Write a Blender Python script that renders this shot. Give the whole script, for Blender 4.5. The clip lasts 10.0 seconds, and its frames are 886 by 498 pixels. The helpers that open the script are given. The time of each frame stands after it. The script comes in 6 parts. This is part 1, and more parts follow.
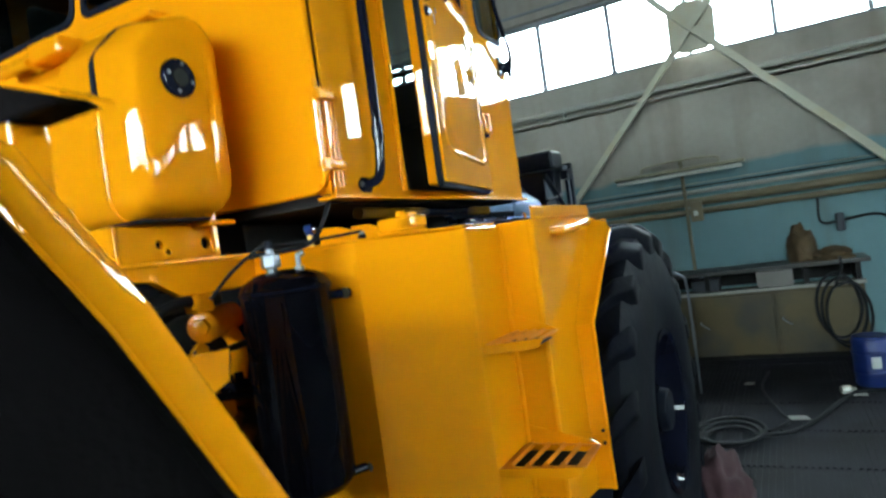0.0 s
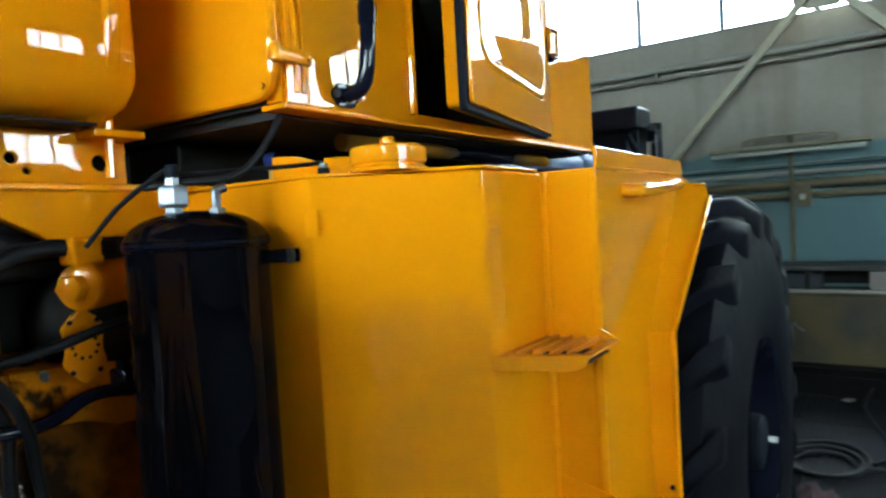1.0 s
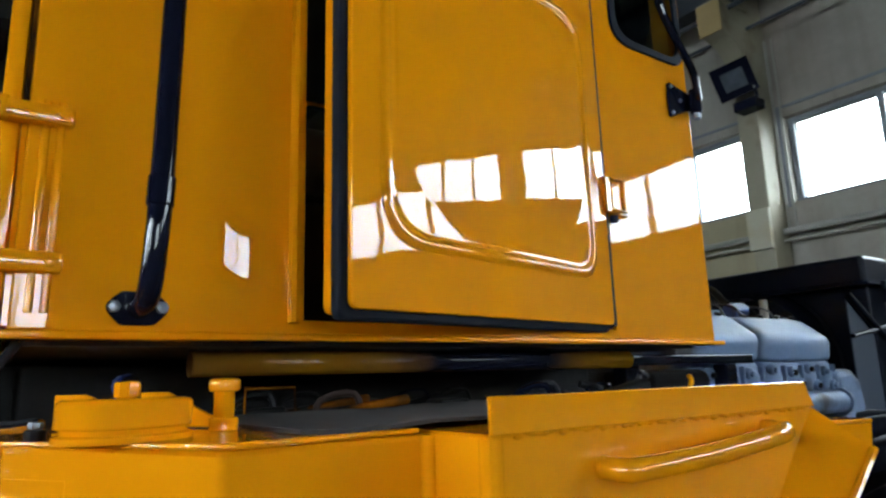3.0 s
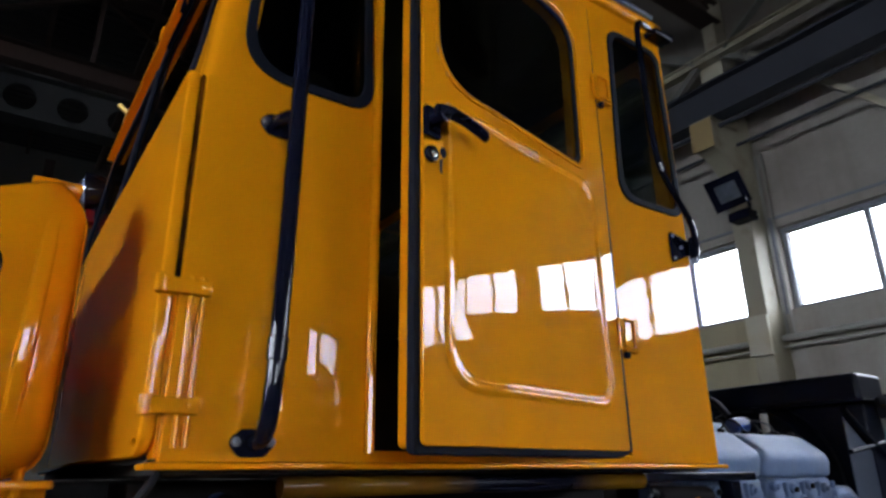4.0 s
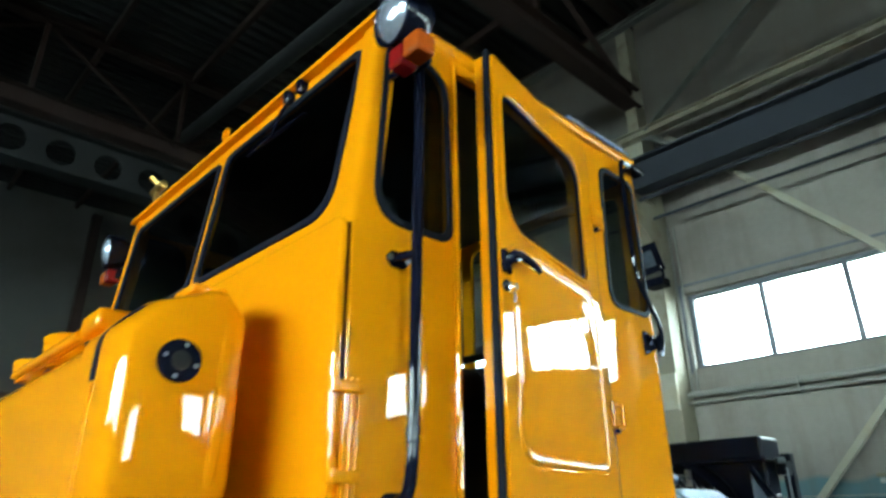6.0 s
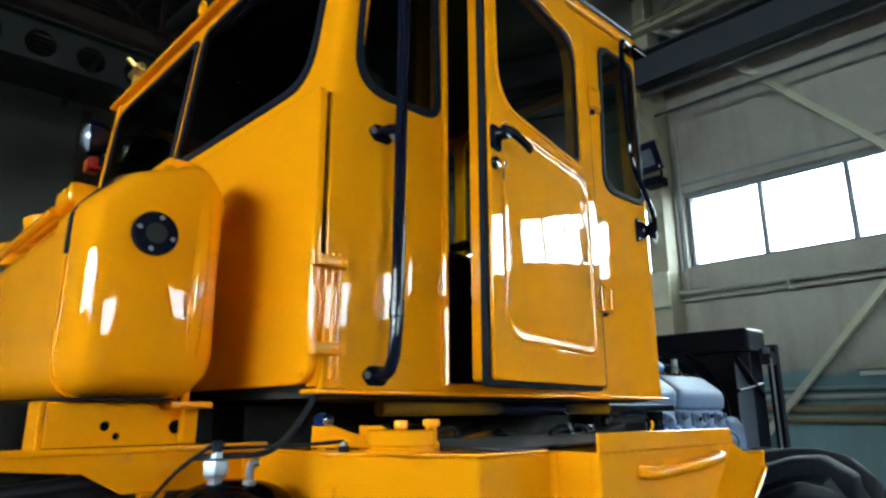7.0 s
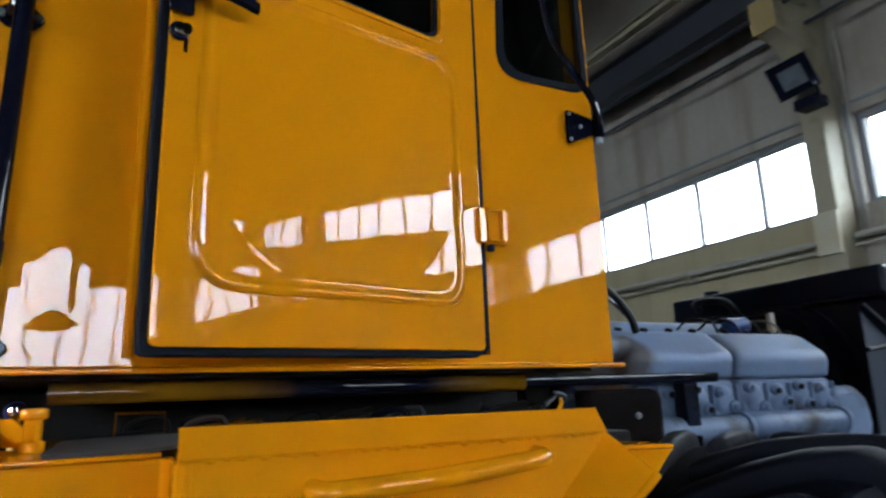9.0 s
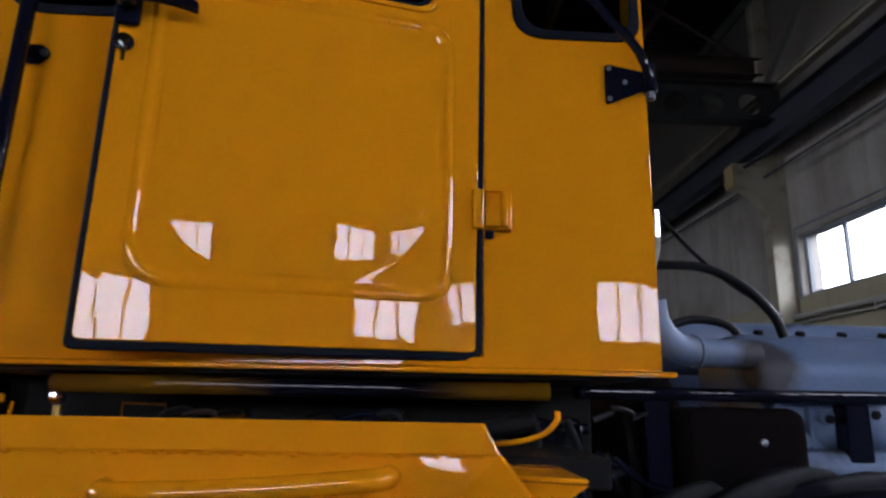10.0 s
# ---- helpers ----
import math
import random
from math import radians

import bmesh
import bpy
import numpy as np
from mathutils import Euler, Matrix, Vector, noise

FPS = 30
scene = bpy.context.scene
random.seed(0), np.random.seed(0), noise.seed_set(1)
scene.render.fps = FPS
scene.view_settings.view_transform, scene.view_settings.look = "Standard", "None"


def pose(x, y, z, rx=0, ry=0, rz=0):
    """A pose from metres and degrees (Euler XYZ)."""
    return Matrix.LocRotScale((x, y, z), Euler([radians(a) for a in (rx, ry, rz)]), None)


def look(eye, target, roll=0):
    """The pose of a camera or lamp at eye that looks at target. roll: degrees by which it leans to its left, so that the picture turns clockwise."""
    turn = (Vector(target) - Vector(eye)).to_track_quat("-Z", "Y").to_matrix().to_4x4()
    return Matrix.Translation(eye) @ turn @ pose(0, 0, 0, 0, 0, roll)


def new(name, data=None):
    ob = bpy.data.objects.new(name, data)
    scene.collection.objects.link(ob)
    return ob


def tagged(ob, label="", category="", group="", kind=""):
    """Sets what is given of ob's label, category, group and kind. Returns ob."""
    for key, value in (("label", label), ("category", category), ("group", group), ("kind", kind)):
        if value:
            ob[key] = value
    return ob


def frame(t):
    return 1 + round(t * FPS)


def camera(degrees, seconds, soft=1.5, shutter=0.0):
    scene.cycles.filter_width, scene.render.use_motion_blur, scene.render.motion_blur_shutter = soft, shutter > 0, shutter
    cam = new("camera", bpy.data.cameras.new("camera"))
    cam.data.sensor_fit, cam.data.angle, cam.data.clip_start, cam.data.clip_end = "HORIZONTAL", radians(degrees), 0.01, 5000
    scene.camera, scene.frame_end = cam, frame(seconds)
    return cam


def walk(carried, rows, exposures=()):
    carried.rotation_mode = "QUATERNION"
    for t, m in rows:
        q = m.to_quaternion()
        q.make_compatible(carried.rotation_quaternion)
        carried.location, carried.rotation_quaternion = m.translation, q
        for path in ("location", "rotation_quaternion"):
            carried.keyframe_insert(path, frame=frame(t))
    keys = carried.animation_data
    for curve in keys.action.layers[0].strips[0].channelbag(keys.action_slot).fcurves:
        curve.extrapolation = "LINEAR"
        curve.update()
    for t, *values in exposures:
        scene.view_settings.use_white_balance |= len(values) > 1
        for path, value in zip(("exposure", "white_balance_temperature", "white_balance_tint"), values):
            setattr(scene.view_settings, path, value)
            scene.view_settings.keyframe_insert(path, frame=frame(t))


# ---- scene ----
cam = camera(68.70, 10.0, soft=2.5, shutter=0.35)
# seconds, eye, target, roll
PATH = [
    (0, (-0.006, 0.002, 1.701), (-0.94, 1.771, 1.705), -8.0),
    (0.5, (-0.101, 0.319, 1.649), (-1.124, 2.035, 1.556), -2.8),
    (1, (-0.195, 0.616, 1.669), (-1.329, 2.261, 1.585), -3.2),
    (1.5, (-0.181, 0.955, 1.682), (-1.597, 2.368, 1.652), -4.1),
    (2, (-0.253, 1.171, 1.714), (-1.499, 2.732, 1.821), -2.7),
    (2.2, (-0.278, 1.196, 1.759), (-1.572, 2.701, 2.01), -2.1),
    (3.3, (-0.062, 1.412, 1.815), (-1.715, 2.448, 2.255), -1.5),
    (3.5, (-0.032, 1.383, 1.819), (-1.665, 2.408, 2.35), -0.8),
    (4, (0.018, 1.166, 1.858), (-1.524, 2.251, 2.525), -0.7),
    (4.5, (0.106, 0.977, 1.919), (-1.257, 2.233, 2.669), -1.3),
    (5, (0.222, 0.908, 1.942), (-1.082, 2.157, 2.803), -2.5),
    (5.5, (0.274, 0.786, 1.923), (-1.027, 2.006, 2.829), -0.9),
    (6, (0.142, 0.576, 1.879), (-1.195, 1.847, 2.652), -0.5),
    (6.2, (0.094, 0.529, 1.866), (-1.285, 1.805, 2.551), 0.5),
    (7.3, (0.136, 0.769, 1.823), (-1.293, 2.097, 2.267), -0.1),
    (7.5, (0.183, 0.874, 1.816), (-1.35, 2.081, 2.253), 0.7),
    (8, (0.242, 1.115, 1.819), (-1.404, 2.165, 2.252), -3.4),
    (8.5, (0.165, 1.408, 1.817), (-1.47, 2.479, 2.239), -1.8),
    (9, (0.183, 1.719, 1.819), (-1.557, 2.599, 2.264), -2.0),
    (9.5, (0.254, 2.046, 1.828), (-1.658, 2.417, 2.281), -1.8),
    (10, (0.179, 2.299, 1.815), (-1.763, 2.395, 2.286), 1.1),
]
EXPOSURES = [
    (0.0, 0.05, 6350, -5), (1.0, -0.04, 6350, -5), (1.5, -0.2, 6400, -6), (2.0, -0.32, 6450, -5), (3.5, -0.55, 6500, 13), (4.0, -0.74, 6500, 18), (4.5, -0.79, 6500, 16),
    (5.3, -0.32, 6500, 2), (6.0, 0.26, 6350, -10), (7.5, -0.29, 6450, 3), (8.5, -0.47, 6500, 12), (9.0, -0.5, 6450, 10), (9.5, -0.86, 6400, 19), (10.0, -0.93, 6400, 24),
]
walk(cam, [(t, look(eye, target, roll)) for t, eye, target, roll in PATH], EXPOSURES)

# ---- light: overcast daylight through windows north and east, and an added south band ----
NORTH, EAST, SOUTH, WEST = 8.59, 12.5, -14.0, -17.0
SILL, HEAD = 3.64, 4.64
world = bpy.data.worlds.new("sky")
scene.world = world
world.use_nodes = True
wn = world.node_tree.nodes
sky = wn.new("ShaderNodeTexSky")
sky.sky_type, sky.sun_disc, sky.sun_elevation, sky.sun_rotation = "NISHITA", False, radians(35), radians(60)
world.node_tree.links.new(sky.outputs[0], wn["Background"].inputs[0])
wn["Background"].inputs[1].default_value = 0.12


def daylight(name, m, width, height, watts):
    lamp = bpy.data.lights.new(name, "AREA")
    lamp.shape, lamp.size, lamp.size_y, lamp.energy = "RECTANGLE", width, height, watts
    lamp.color = (0.82, 0.915, 1.0)
    ob = new(name, lamp)
    ob.matrix_basis = m
    return ob


# the bright part of the sky stands above the windows' sills, so its light falls in downwards
daylight("north_daylight", pose(-2.0, NORTH + 1.7, 6.4, -70, 0, 0), 30.0, 4.0, 1500)
daylight("east_daylight", pose(EAST + 1.7, 1.0, 5.6, 74, 0, 90), 18.0, 4.4, 800)
# strongest lamp, for the added south windows
daylight("south_daylight", pose(-4.0, SOUTH - 2.0, 7.6, 70, 0, 0), 16.0, 5.0, 8500)

# ---- builders ----
PI = math.pi


def add_box(bm, x0, x1, y0, y1, z0, z1, bev=0.0, seg=2, m=None):
    g = bmesh.ops.create_cube(bm, size=1.0)
    c = Vector(((x0 + x1) / 2, (y0 + y1) / 2, (z0 + z1) / 2))
    for v in g["verts"]:
        v.co = Vector((v.co.x * (x1 - x0), v.co.y * (y1 - y0), v.co.z * (z1 - z0))) + c
    if bev > 0:
        es = {e for v in g["verts"] for e in v.link_edges}
        r = bmesh.ops.bevel(bm, geom=list(es), offset=bev, segments=seg, affect="EDGES", profile=0.5)
        vs = {v for f in r["faces"] for v in f.verts}
        g["verts"] = [v for v in g["verts"] if v.is_valid] + list(vs)
    if m is not None:
        for v in {v for v in g["verts"] if v.is_valid}:
            v.co = m @ v.co
    return bm


def box(x0, x1, y0, y1, z0, z1, bev=0.004, seg=2, m=None):
    return add_box(bmesh.new(), x0, x1, y0, y1, z0, z1, bev, seg, m)


def frame_of(axis):
    z = Vector(axis).normalized()
    a = Vector((0, 0, 1)) if abs(z.z) < 0.9 else Vector((1, 0, 0))
    x = a.cross(z).normalized()
    return x, z.cross(x), z


def add_lathe(bm, p, axis, profile, seg=32):
    """profile: (distance along the axis, radius) rows."""
    x, y, z = frame_of(axis)
    p = Vector(p)
    rings = []
    for d, r in profile:
        if r < 1e-5:
            rings.append([bm.verts.new(p + z * d)])
        else:
            rings.append([bm.verts.new(p + z * d + (x * math.cos(a) + y * math.sin(a)) * r) for a in (2 * PI * i / seg for i in range(seg))])
    for a, b in zip(rings, rings[1:]):
        for i in range(seg):
            j = (i + 1) % seg
            if len(a) == 1 and len(b) == 1:
                continue
            if len(a) == 1:
                bm.faces.new((a[0], b[i], b[j]))
            elif len(b) == 1:
                bm.faces.new((a[i], a[j], b[0]))
            else:
                bm.faces.new((a[i], a[j], b[j], b[i]))
    return bm


def lathe(p, axis, profile, seg=32):
    return add_lathe(bmesh.new(), p, axis, profile, seg)


def add_rod(bm, p0, p1, r, seg=20, bev=0.0, r1=None):
    p0, p1 = Vector(p0), Vector(p1)
    d = (p1 - p0).length
    r1 = r if r1 is None else r1
    b = min(bev, d / 3, r / 2)
    prof = [(0, 0), (0, r - b), (b * 0.3, r - b * 0.3), (b, r), (d - b, r1), (d - b * 0.3, r1 - b * 0.3), (d, r1 - b), (d, 0)] if b > 0 else [(0, 0), (0, r), (d, r1), (d, 0)]
    return add_lathe(bm, p0, p1 - p0, prof, seg)


def rod(p0, p1, r, seg=20, bev=0.0, r1=None):
    return add_rod(bmesh.new(), p0, p1, r, seg, bev, r1)


def smooth_line(pts, steps=6):
    """Catmull-Rom through the points."""
    P = [Vector(p) for p in pts]
    P = [2 * P[0] - P[1]] + P + [2 * P[-1] - P[-2]]
    out = []
    for i in range(1, len(P) - 2):
        a, b, c, d = P[i - 1:i + 3]
        for k in range(steps):
            t = k / steps
            out.append(0.5 * (2 * b + (c - a) * t + (2 * a - 5 * b + 4 * c - d) * t * t + (3 * b - a - 3 * c + d) * t ** 3))
    out.append(P[-2])
    return out


def add_tube(bm, pts, r, seg=12, steps=6):
    L = smooth_line(pts, steps) if steps > 1 else [Vector(p) for p in pts]
    ref = None
    rings = []
    for i, p in enumerate(L):
        t = (L[min(i + 1, len(L) - 1)] - L[max(i - 1, 0)]).normalized()
        if ref is None:
            ref = frame_of(t)[0]
        ref = (ref - t * ref.dot(t)).normalized()
        s = t.cross(ref)
        rings.append([bm.verts.new(p + (ref * math.cos(a) + s * math.sin(a)) * r) for a in (2 * PI * k / seg for k in range(seg))])
    for a, b in zip(rings, rings[1:]):
        for i in range(seg):
            j = (i + 1) % seg
            bm.faces.new((a[i], a[j], b[j], b[i]))
    bm.faces.new(list(reversed(rings[0])))
    bm.faces.new(rings[-1])
    return bm


def tube(pts, r, seg=12, steps=6):
    return add_tube(bmesh.new(), pts, r, seg, steps)


def round_loop(pts, radii, seg=8):
    """A closed 2D loop with rounded corners."""
    n = len(pts)
    if not isinstance(radii, (list, tuple)):
        radii = [radii] * n
    out = []
    for i in range(n):
        p, a, b = Vector(pts[i]), Vector(pts[i - 1]), Vector(pts[(i + 1) % n])
        r = radii[i]
        if r <= 0:
            out.append((p.x, p.y))
            continue
        u, w = (a - p).normalized(), (b - p).normalized()
        ang = math.acos(max(-1, min(1, u.dot(w))))
        t = min(r / math.tan(ang / 2), (a - p).length * 0.49, (b - p).length * 0.49)
        p0, p1 = p + u * t, p + w * t
        for k in range(seg + 1):
            s = k / seg
            # a quadratic, bent towards a circle
            c = p0 * (1 - s) ** 2 + p * (2 * s * (1 - s)) + p1 * s * s
            out.append((c.x, c.y))
    return out


def oval(cx, cy, rx, ry, seg=24):
    return [(cx + rx * math.cos(2 * PI * i / seg), cy + ry * math.sin(2 * PI * i / seg)) for i in range(seg)]


def add_plate(bm, outer, holes, thick, m, bev=0.0):
    """A flat sheet in the plane (u, v) of m, thickened along m's third axis."""
    tmp = bmesh.new()
    edges = []
    for loop in [outer] + list(holes):
        vs = [tmp.verts.new((p[0], p[1], 0)) for p in loop]
        edges += [tmp.edges.new((vs[i], vs[(i + 1) % len(vs)])) for i in range(len(vs))]
    bmesh.ops.triangle_fill(tmp, use_beauty=True, use_dissolve=True, edges=edges, normal=(0, 0, 1))
    bmesh.ops.recalc_face_normals(tmp, faces=tmp.faces)
    if thick:
        r = bmesh.ops.extrude_face_region(tmp, geom=list(tmp.faces))
        for v in r["geom"]:
            if isinstance(v, bmesh.types.BMVert):
                v.co.z += thick
        if bev > 0:
            rim = [e for e in tmp.edges if len(e.link_faces) == 2 and e.calc_face_angle(0) > 0.9 and abs(e.verts[0].co.z - e.verts[1].co.z) < 1e-6]
            bmesh.ops.bevel(tmp, geom=rim, offset=bev, segments=2, affect="EDGES", profile=0.5)
        bmesh.ops.recalc_face_normals(tmp, faces=tmp.faces)
    for v in tmp.verts:
        v.co = m @ v.co
    me = bpy.data.meshes.new("tmp")
    tmp.to_mesh(me)
    tmp.free()
    bm.from_mesh(me)
    bpy.data.meshes.remove(me)
    return bm


def plate(outer, holes, thick, m, bev=0.0):
    return add_plate(bmesh.new(), outer, holes, thick, m, bev)


def ring(outer, inner, thick, m, bev=0.0):
    return plate(outer, [inner], thick, m, bev)


def basis(o, u, v):
    """A pose with its origin at o, first axis u and second axis v."""
    u, v = Vector(u).normalized(), Vector(v).normalized()
    w = u.cross(v).normalized()
    v = w.cross(u)
    return Matrix(((u.x, v.x, w.x, o[0]), (u.y, v.y, w.y, o[1]), (u.z, v.z, w.z, o[2]), (0, 0, 0, 1)))


def add_loft(bm, loops, cap=True, closed=True):
    rows = [[bm.verts.new(p) for p in loop] for loop in loops]
    n = len(rows[0])
    for a, b in zip(rows, rows[1:]):
        for i in range(n if closed else n - 1):
            j = (i + 1) % n
            bm.faces.new((a[i], a[j], b[j], b[i]))
    if cap:
        bm.faces.new(list(reversed(rows[0])))
        bm.faces.new(rows[-1])
    return bm


def moved(bm, m):
    for v in bm.verts:
        v.co = m @ v.co
    return bm


def finish(name, bm, material, sharp=0.6):
    flat = sharp < 1.0
    bmesh.ops.recalc_face_normals(bm, faces=bm.faces)
    for f in bm.faces:
        f.smooth = True
    for e in bm.edges:
        if len(e.link_faces) == 2:
            turn, a, b = e.calc_face_angle(0), e.link_faces[0].calc_area(), e.link_faces[1].calc_area()
            # a big flat face keeps its own normals beside a small bevel
            if turn > sharp or (flat and turn > 0.12 and max(a, b) > 6 * min(a, b)):
                e.smooth = False
    me = bpy.data.meshes.new(name)
    bm.to_mesh(me)
    bm.free()
    me.materials.append(material)
    return me


def part(name, bm, material, parent, label="", sharp=0.6):
    ob = new(name, finish(name, bm, material, sharp))
    ob.parent = parent
    if parent.parent is None:
        ob.matrix_parent_inverse = parent.matrix_basis.inverted()
    return tagged(ob, label)


def thing(name, at, label, category, group="", kind=""):
    ob = new(name)
    ob.empty_display_size = 0.1
    ob.location = at
    ob.matrix_basis = Matrix.Translation(at)
    return tagged(ob, label, category, group, kind)


def solid(name, bm, material, label="", category="", group="", kind="", sharp=0.6):
    return tagged(new(name, finish(name, bm, material, sharp)), label, category, group, kind)


# ---- materials ----
def material(name, colour, rough=0.5, metal=0.0, vary=0.15, scale=6.0, fine=60.0, bump=0.1, bump_scale=80.0, coat=0.0, second=None, second_at=0.62, second_width=0.08, second_scale=3.0, rough_vary=0.12, distance=0.004):
    """A surface with broad and fine variation, a bump, and, where second is given, patches of another colour."""
    m = bpy.data.materials.new(name)
    m.use_nodes = True
    n, l = m.node_tree.nodes, m.node_tree.links
    b = n["Principled BSDF"]
    geo = n.new("ShaderNodeNewGeometry")
    pos = geo.outputs["Position"]

    def noise_of(s, detail=4.0):
        k = n.new("ShaderNodeTexNoise")
        k.inputs["Scale"].default_value, k.inputs["Detail"].default_value = s, detail
        l.new(pos, k.inputs["Vector"])
        return k.outputs["Fac"]

    def mix(fac, a, c):
        k = n.new("ShaderNodeMix")
        k.data_type = "RGBA"
        l.new(fac, k.inputs["Factor"])
        for sock, val in ((k.inputs["A"], a), (k.inputs["B"], c)):
            if isinstance(val, tuple):
                sock.default_value = (*val, 1)
            else:
                l.new(val, sock)
        return k.outputs["Result"]

    big, small = noise_of(scale), noise_of(fine, 3.0)
    dark = tuple(c * (1 - vary) for c in colour)
    light = tuple(min(1, c * (1 + vary)) for c in colour)
    col = mix(big, dark, light)
    grain = n.new("ShaderNodeMapRange")
    grain.inputs["To Min"].default_value, grain.inputs["To Max"].default_value = 1 - vary * 0.6, 1 + vary * 0.6
    l.new(small, grain.inputs["Value"])
    mul = n.new("ShaderNodeMix")
    mul.data_type, mul.blend_type = "RGBA", "MULTIPLY"
    mul.inputs["Factor"].default_value = 1
    l.new(col, mul.inputs["A"])
    l.new(grain.outputs[0], mul.inputs["B"])
    col = mul.outputs["Result"]
    if second:
        patch = noise_of(second_scale, 8.0)
        r = n.new("ShaderNodeMapRange")
        r.inputs["From Min"].default_value, r.inputs["From Max"].default_value = second_at - second_width, second_at + second_width
        l.new(patch, r.inputs["Value"])
        col = mix(r.outputs[0], col, second)
    l.new(col, b.inputs["Base Color"])
    rr = n.new("ShaderNodeMapRange")
    rr.inputs["To Min"].default_value, rr.inputs["To Max"].default_value = max(0.02, rough - rough_vary * rough), min(1, rough + rough_vary * rough)
    l.new(big, rr.inputs["Value"])
    l.new(rr.outputs[0], b.inputs["Roughness"])
    b.inputs["Metallic"].default_value = metal
    if coat:
        b.inputs["Specular IOR Level"].default_value = 0.0
        b.inputs["Coat Weight"].default_value, b.inputs["Coat Roughness"].default_value, b.inputs["Coat IOR"].default_value = coat, 0.02, 1.5
    if bump:
        k = n.new("ShaderNodeBump")
        k.inputs["Strength"].default_value, k.inputs["Distance"].default_value = bump, distance
        l.new(noise_of(bump_scale, 2.0), k.inputs["Height"])
        l.new(k.outputs[0], b.inputs["Normal"])
        if coat:
            l.new(k.outputs[0], b.inputs["Coat Normal"])
    return m


YELLOW = material("yellow_enamel", (0.84, 0.294, 0.004), 0.4, vary=0.05, scale=2.0, fine=25, bump=0.12, bump_scale=9.0, coat=0.85)
YELLOW_SATIN = material("worn_yellow_step_paint", (0.74, 0.245, 0.004), 0.5, vary=0.1, scale=9.0, fine=40, bump=0.25, bump_scale=60.0, second=(0.55, 0.175, 0.004), second_at=0.6, second_width=0.1, second_scale=14.0)
YELLOW_SATIN.node_tree.nodes["Principled BSDF"].inputs["Specular IOR Level"].default_value = 0.2
YELLOW_ROUGH = material("yellow_enamel_on_castings", (0.77, 0.258, 0.004), 0.38, vary=0.1, scale=5.0, bump=0.35, bump_scale=45.0, coat=0.6)
BLACK = material("black_gloss_enamel", (0.006, 0.007, 0.015), 0.25, vary=0.2, bump=0.08, bump_scale=12.0, coat=0.5)
RUBBER = material("black_rubber", (0.006, 0.008, 0.015), 0.6, vary=0.25, bump=0.15, bump_scale=150.0)
HOSE = material("rubber_hose", (0.008, 0.0085, 0.011), 0.45, vary=0.3, bump=0.2, bump_scale=120.0)
TYRE = material("tyre_rubber", (0.0033, 0.004, 0.0085), 0.6, vary=0.35, scale=9.0, bump=0.55, bump_scale=28.0, second=(0.007, 0.007, 0.008), second_at=0.6, second_width=0.15)
for m_, spec in ((TYRE, 0.08), (RUBBER, 0.12), (HOSE, 0.2)):
    m_.node_tree.nodes["Principled BSDF"].inputs["Specular IOR Level"].default_value = spec
RECEIVER = material("black_receiver_enamel", (0.003, 0.003, 0.005), 0.3, vary=0.2, bump=0.06, bump_scale=12.0, coat=0.42)
STEEL = material("zinc_plated_steel", (0.20, 0.215, 0.245), 0.36, 1.0, vary=0.15, bump=0.1, bump_scale=90.0)
CHROME = material("bright_metal", (0.8, 0.8, 0.82), 0.08, 1.0, vary=0.05, bump=0.05)
BRASS = material("brass", (0.7, 0.45, 0.13), 0.3, 1.0, vary=0.15)
SILVER = material("silver_engine_paint", (0.15, 0.225, 0.38), 0.5, 0.1, vary=0.18, scale=8.0, bump=0.3, bump_scale=60.0, second=(0.19, 0.235, 0.33), second_at=0.6, second_width=0.14, second_scale=7.0)
OILY_SILVER = material("oily_blue_grey_engine_paint", (0.16, 0.225, 0.365), 0.5, 0.1, vary=0.25, scale=8.0, bump=0.3, bump_scale=60.0, second=(0.04, 0.042, 0.05), second_at=0.6, second_width=0.1, second_scale=8.0)
OLD_CASTING = material("dirty_ochre_casting", (0.25, 0.08, 0.005), 0.4, vary=0.2, scale=5.0, bump=0.35, bump_scale=45.0, coat=0.15, second=(0.02, 0.011, 0.006), second_at=0.48, second_width=0.12, second_scale=9.0)
DIRTY_YELLOW = material("oily_yellow_casting_paint", (0.58, 0.20, 0.006), 0.4, vary=0.15, scale=6.0, bump=0.35, bump_scale=40.0, coat=0.4, second=(0.03, 0.016, 0.006), second_at=0.55, second_width=0.06, second_scale=16.0)
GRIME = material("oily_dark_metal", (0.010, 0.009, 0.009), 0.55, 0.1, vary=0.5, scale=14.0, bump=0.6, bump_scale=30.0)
DIRTY_WHITE = material("dirty_white_plastic", (0.45, 0.44, 0.40), 0.5, vary=0.2)
BLUE_CAP = material("blue_filter_paint", (0.008, 0.035, 0.17), 0.35, vary=0.15)
RED_LENS = material("red_lens", (0.19, 0.008, 0.008), 0.12, vary=0.1, bump=0.4, bump_scale=180.0, coat=0.5)
ORANGE_LENS = material("orange_lens", (0.36, 0.065, 0.007), 0.14, vary=0.1, bump=0.4, bump_scale=180.0, coat=0.5)
FELT = material("grey_rubber_mat", (0.036, 0.032, 0.033), 0.85, vary=0.2, bump=0.3)
CAB_DARK = material("dark_cab_lining", (0.02, 0.02, 0.022), 0.8, vary=0.3)


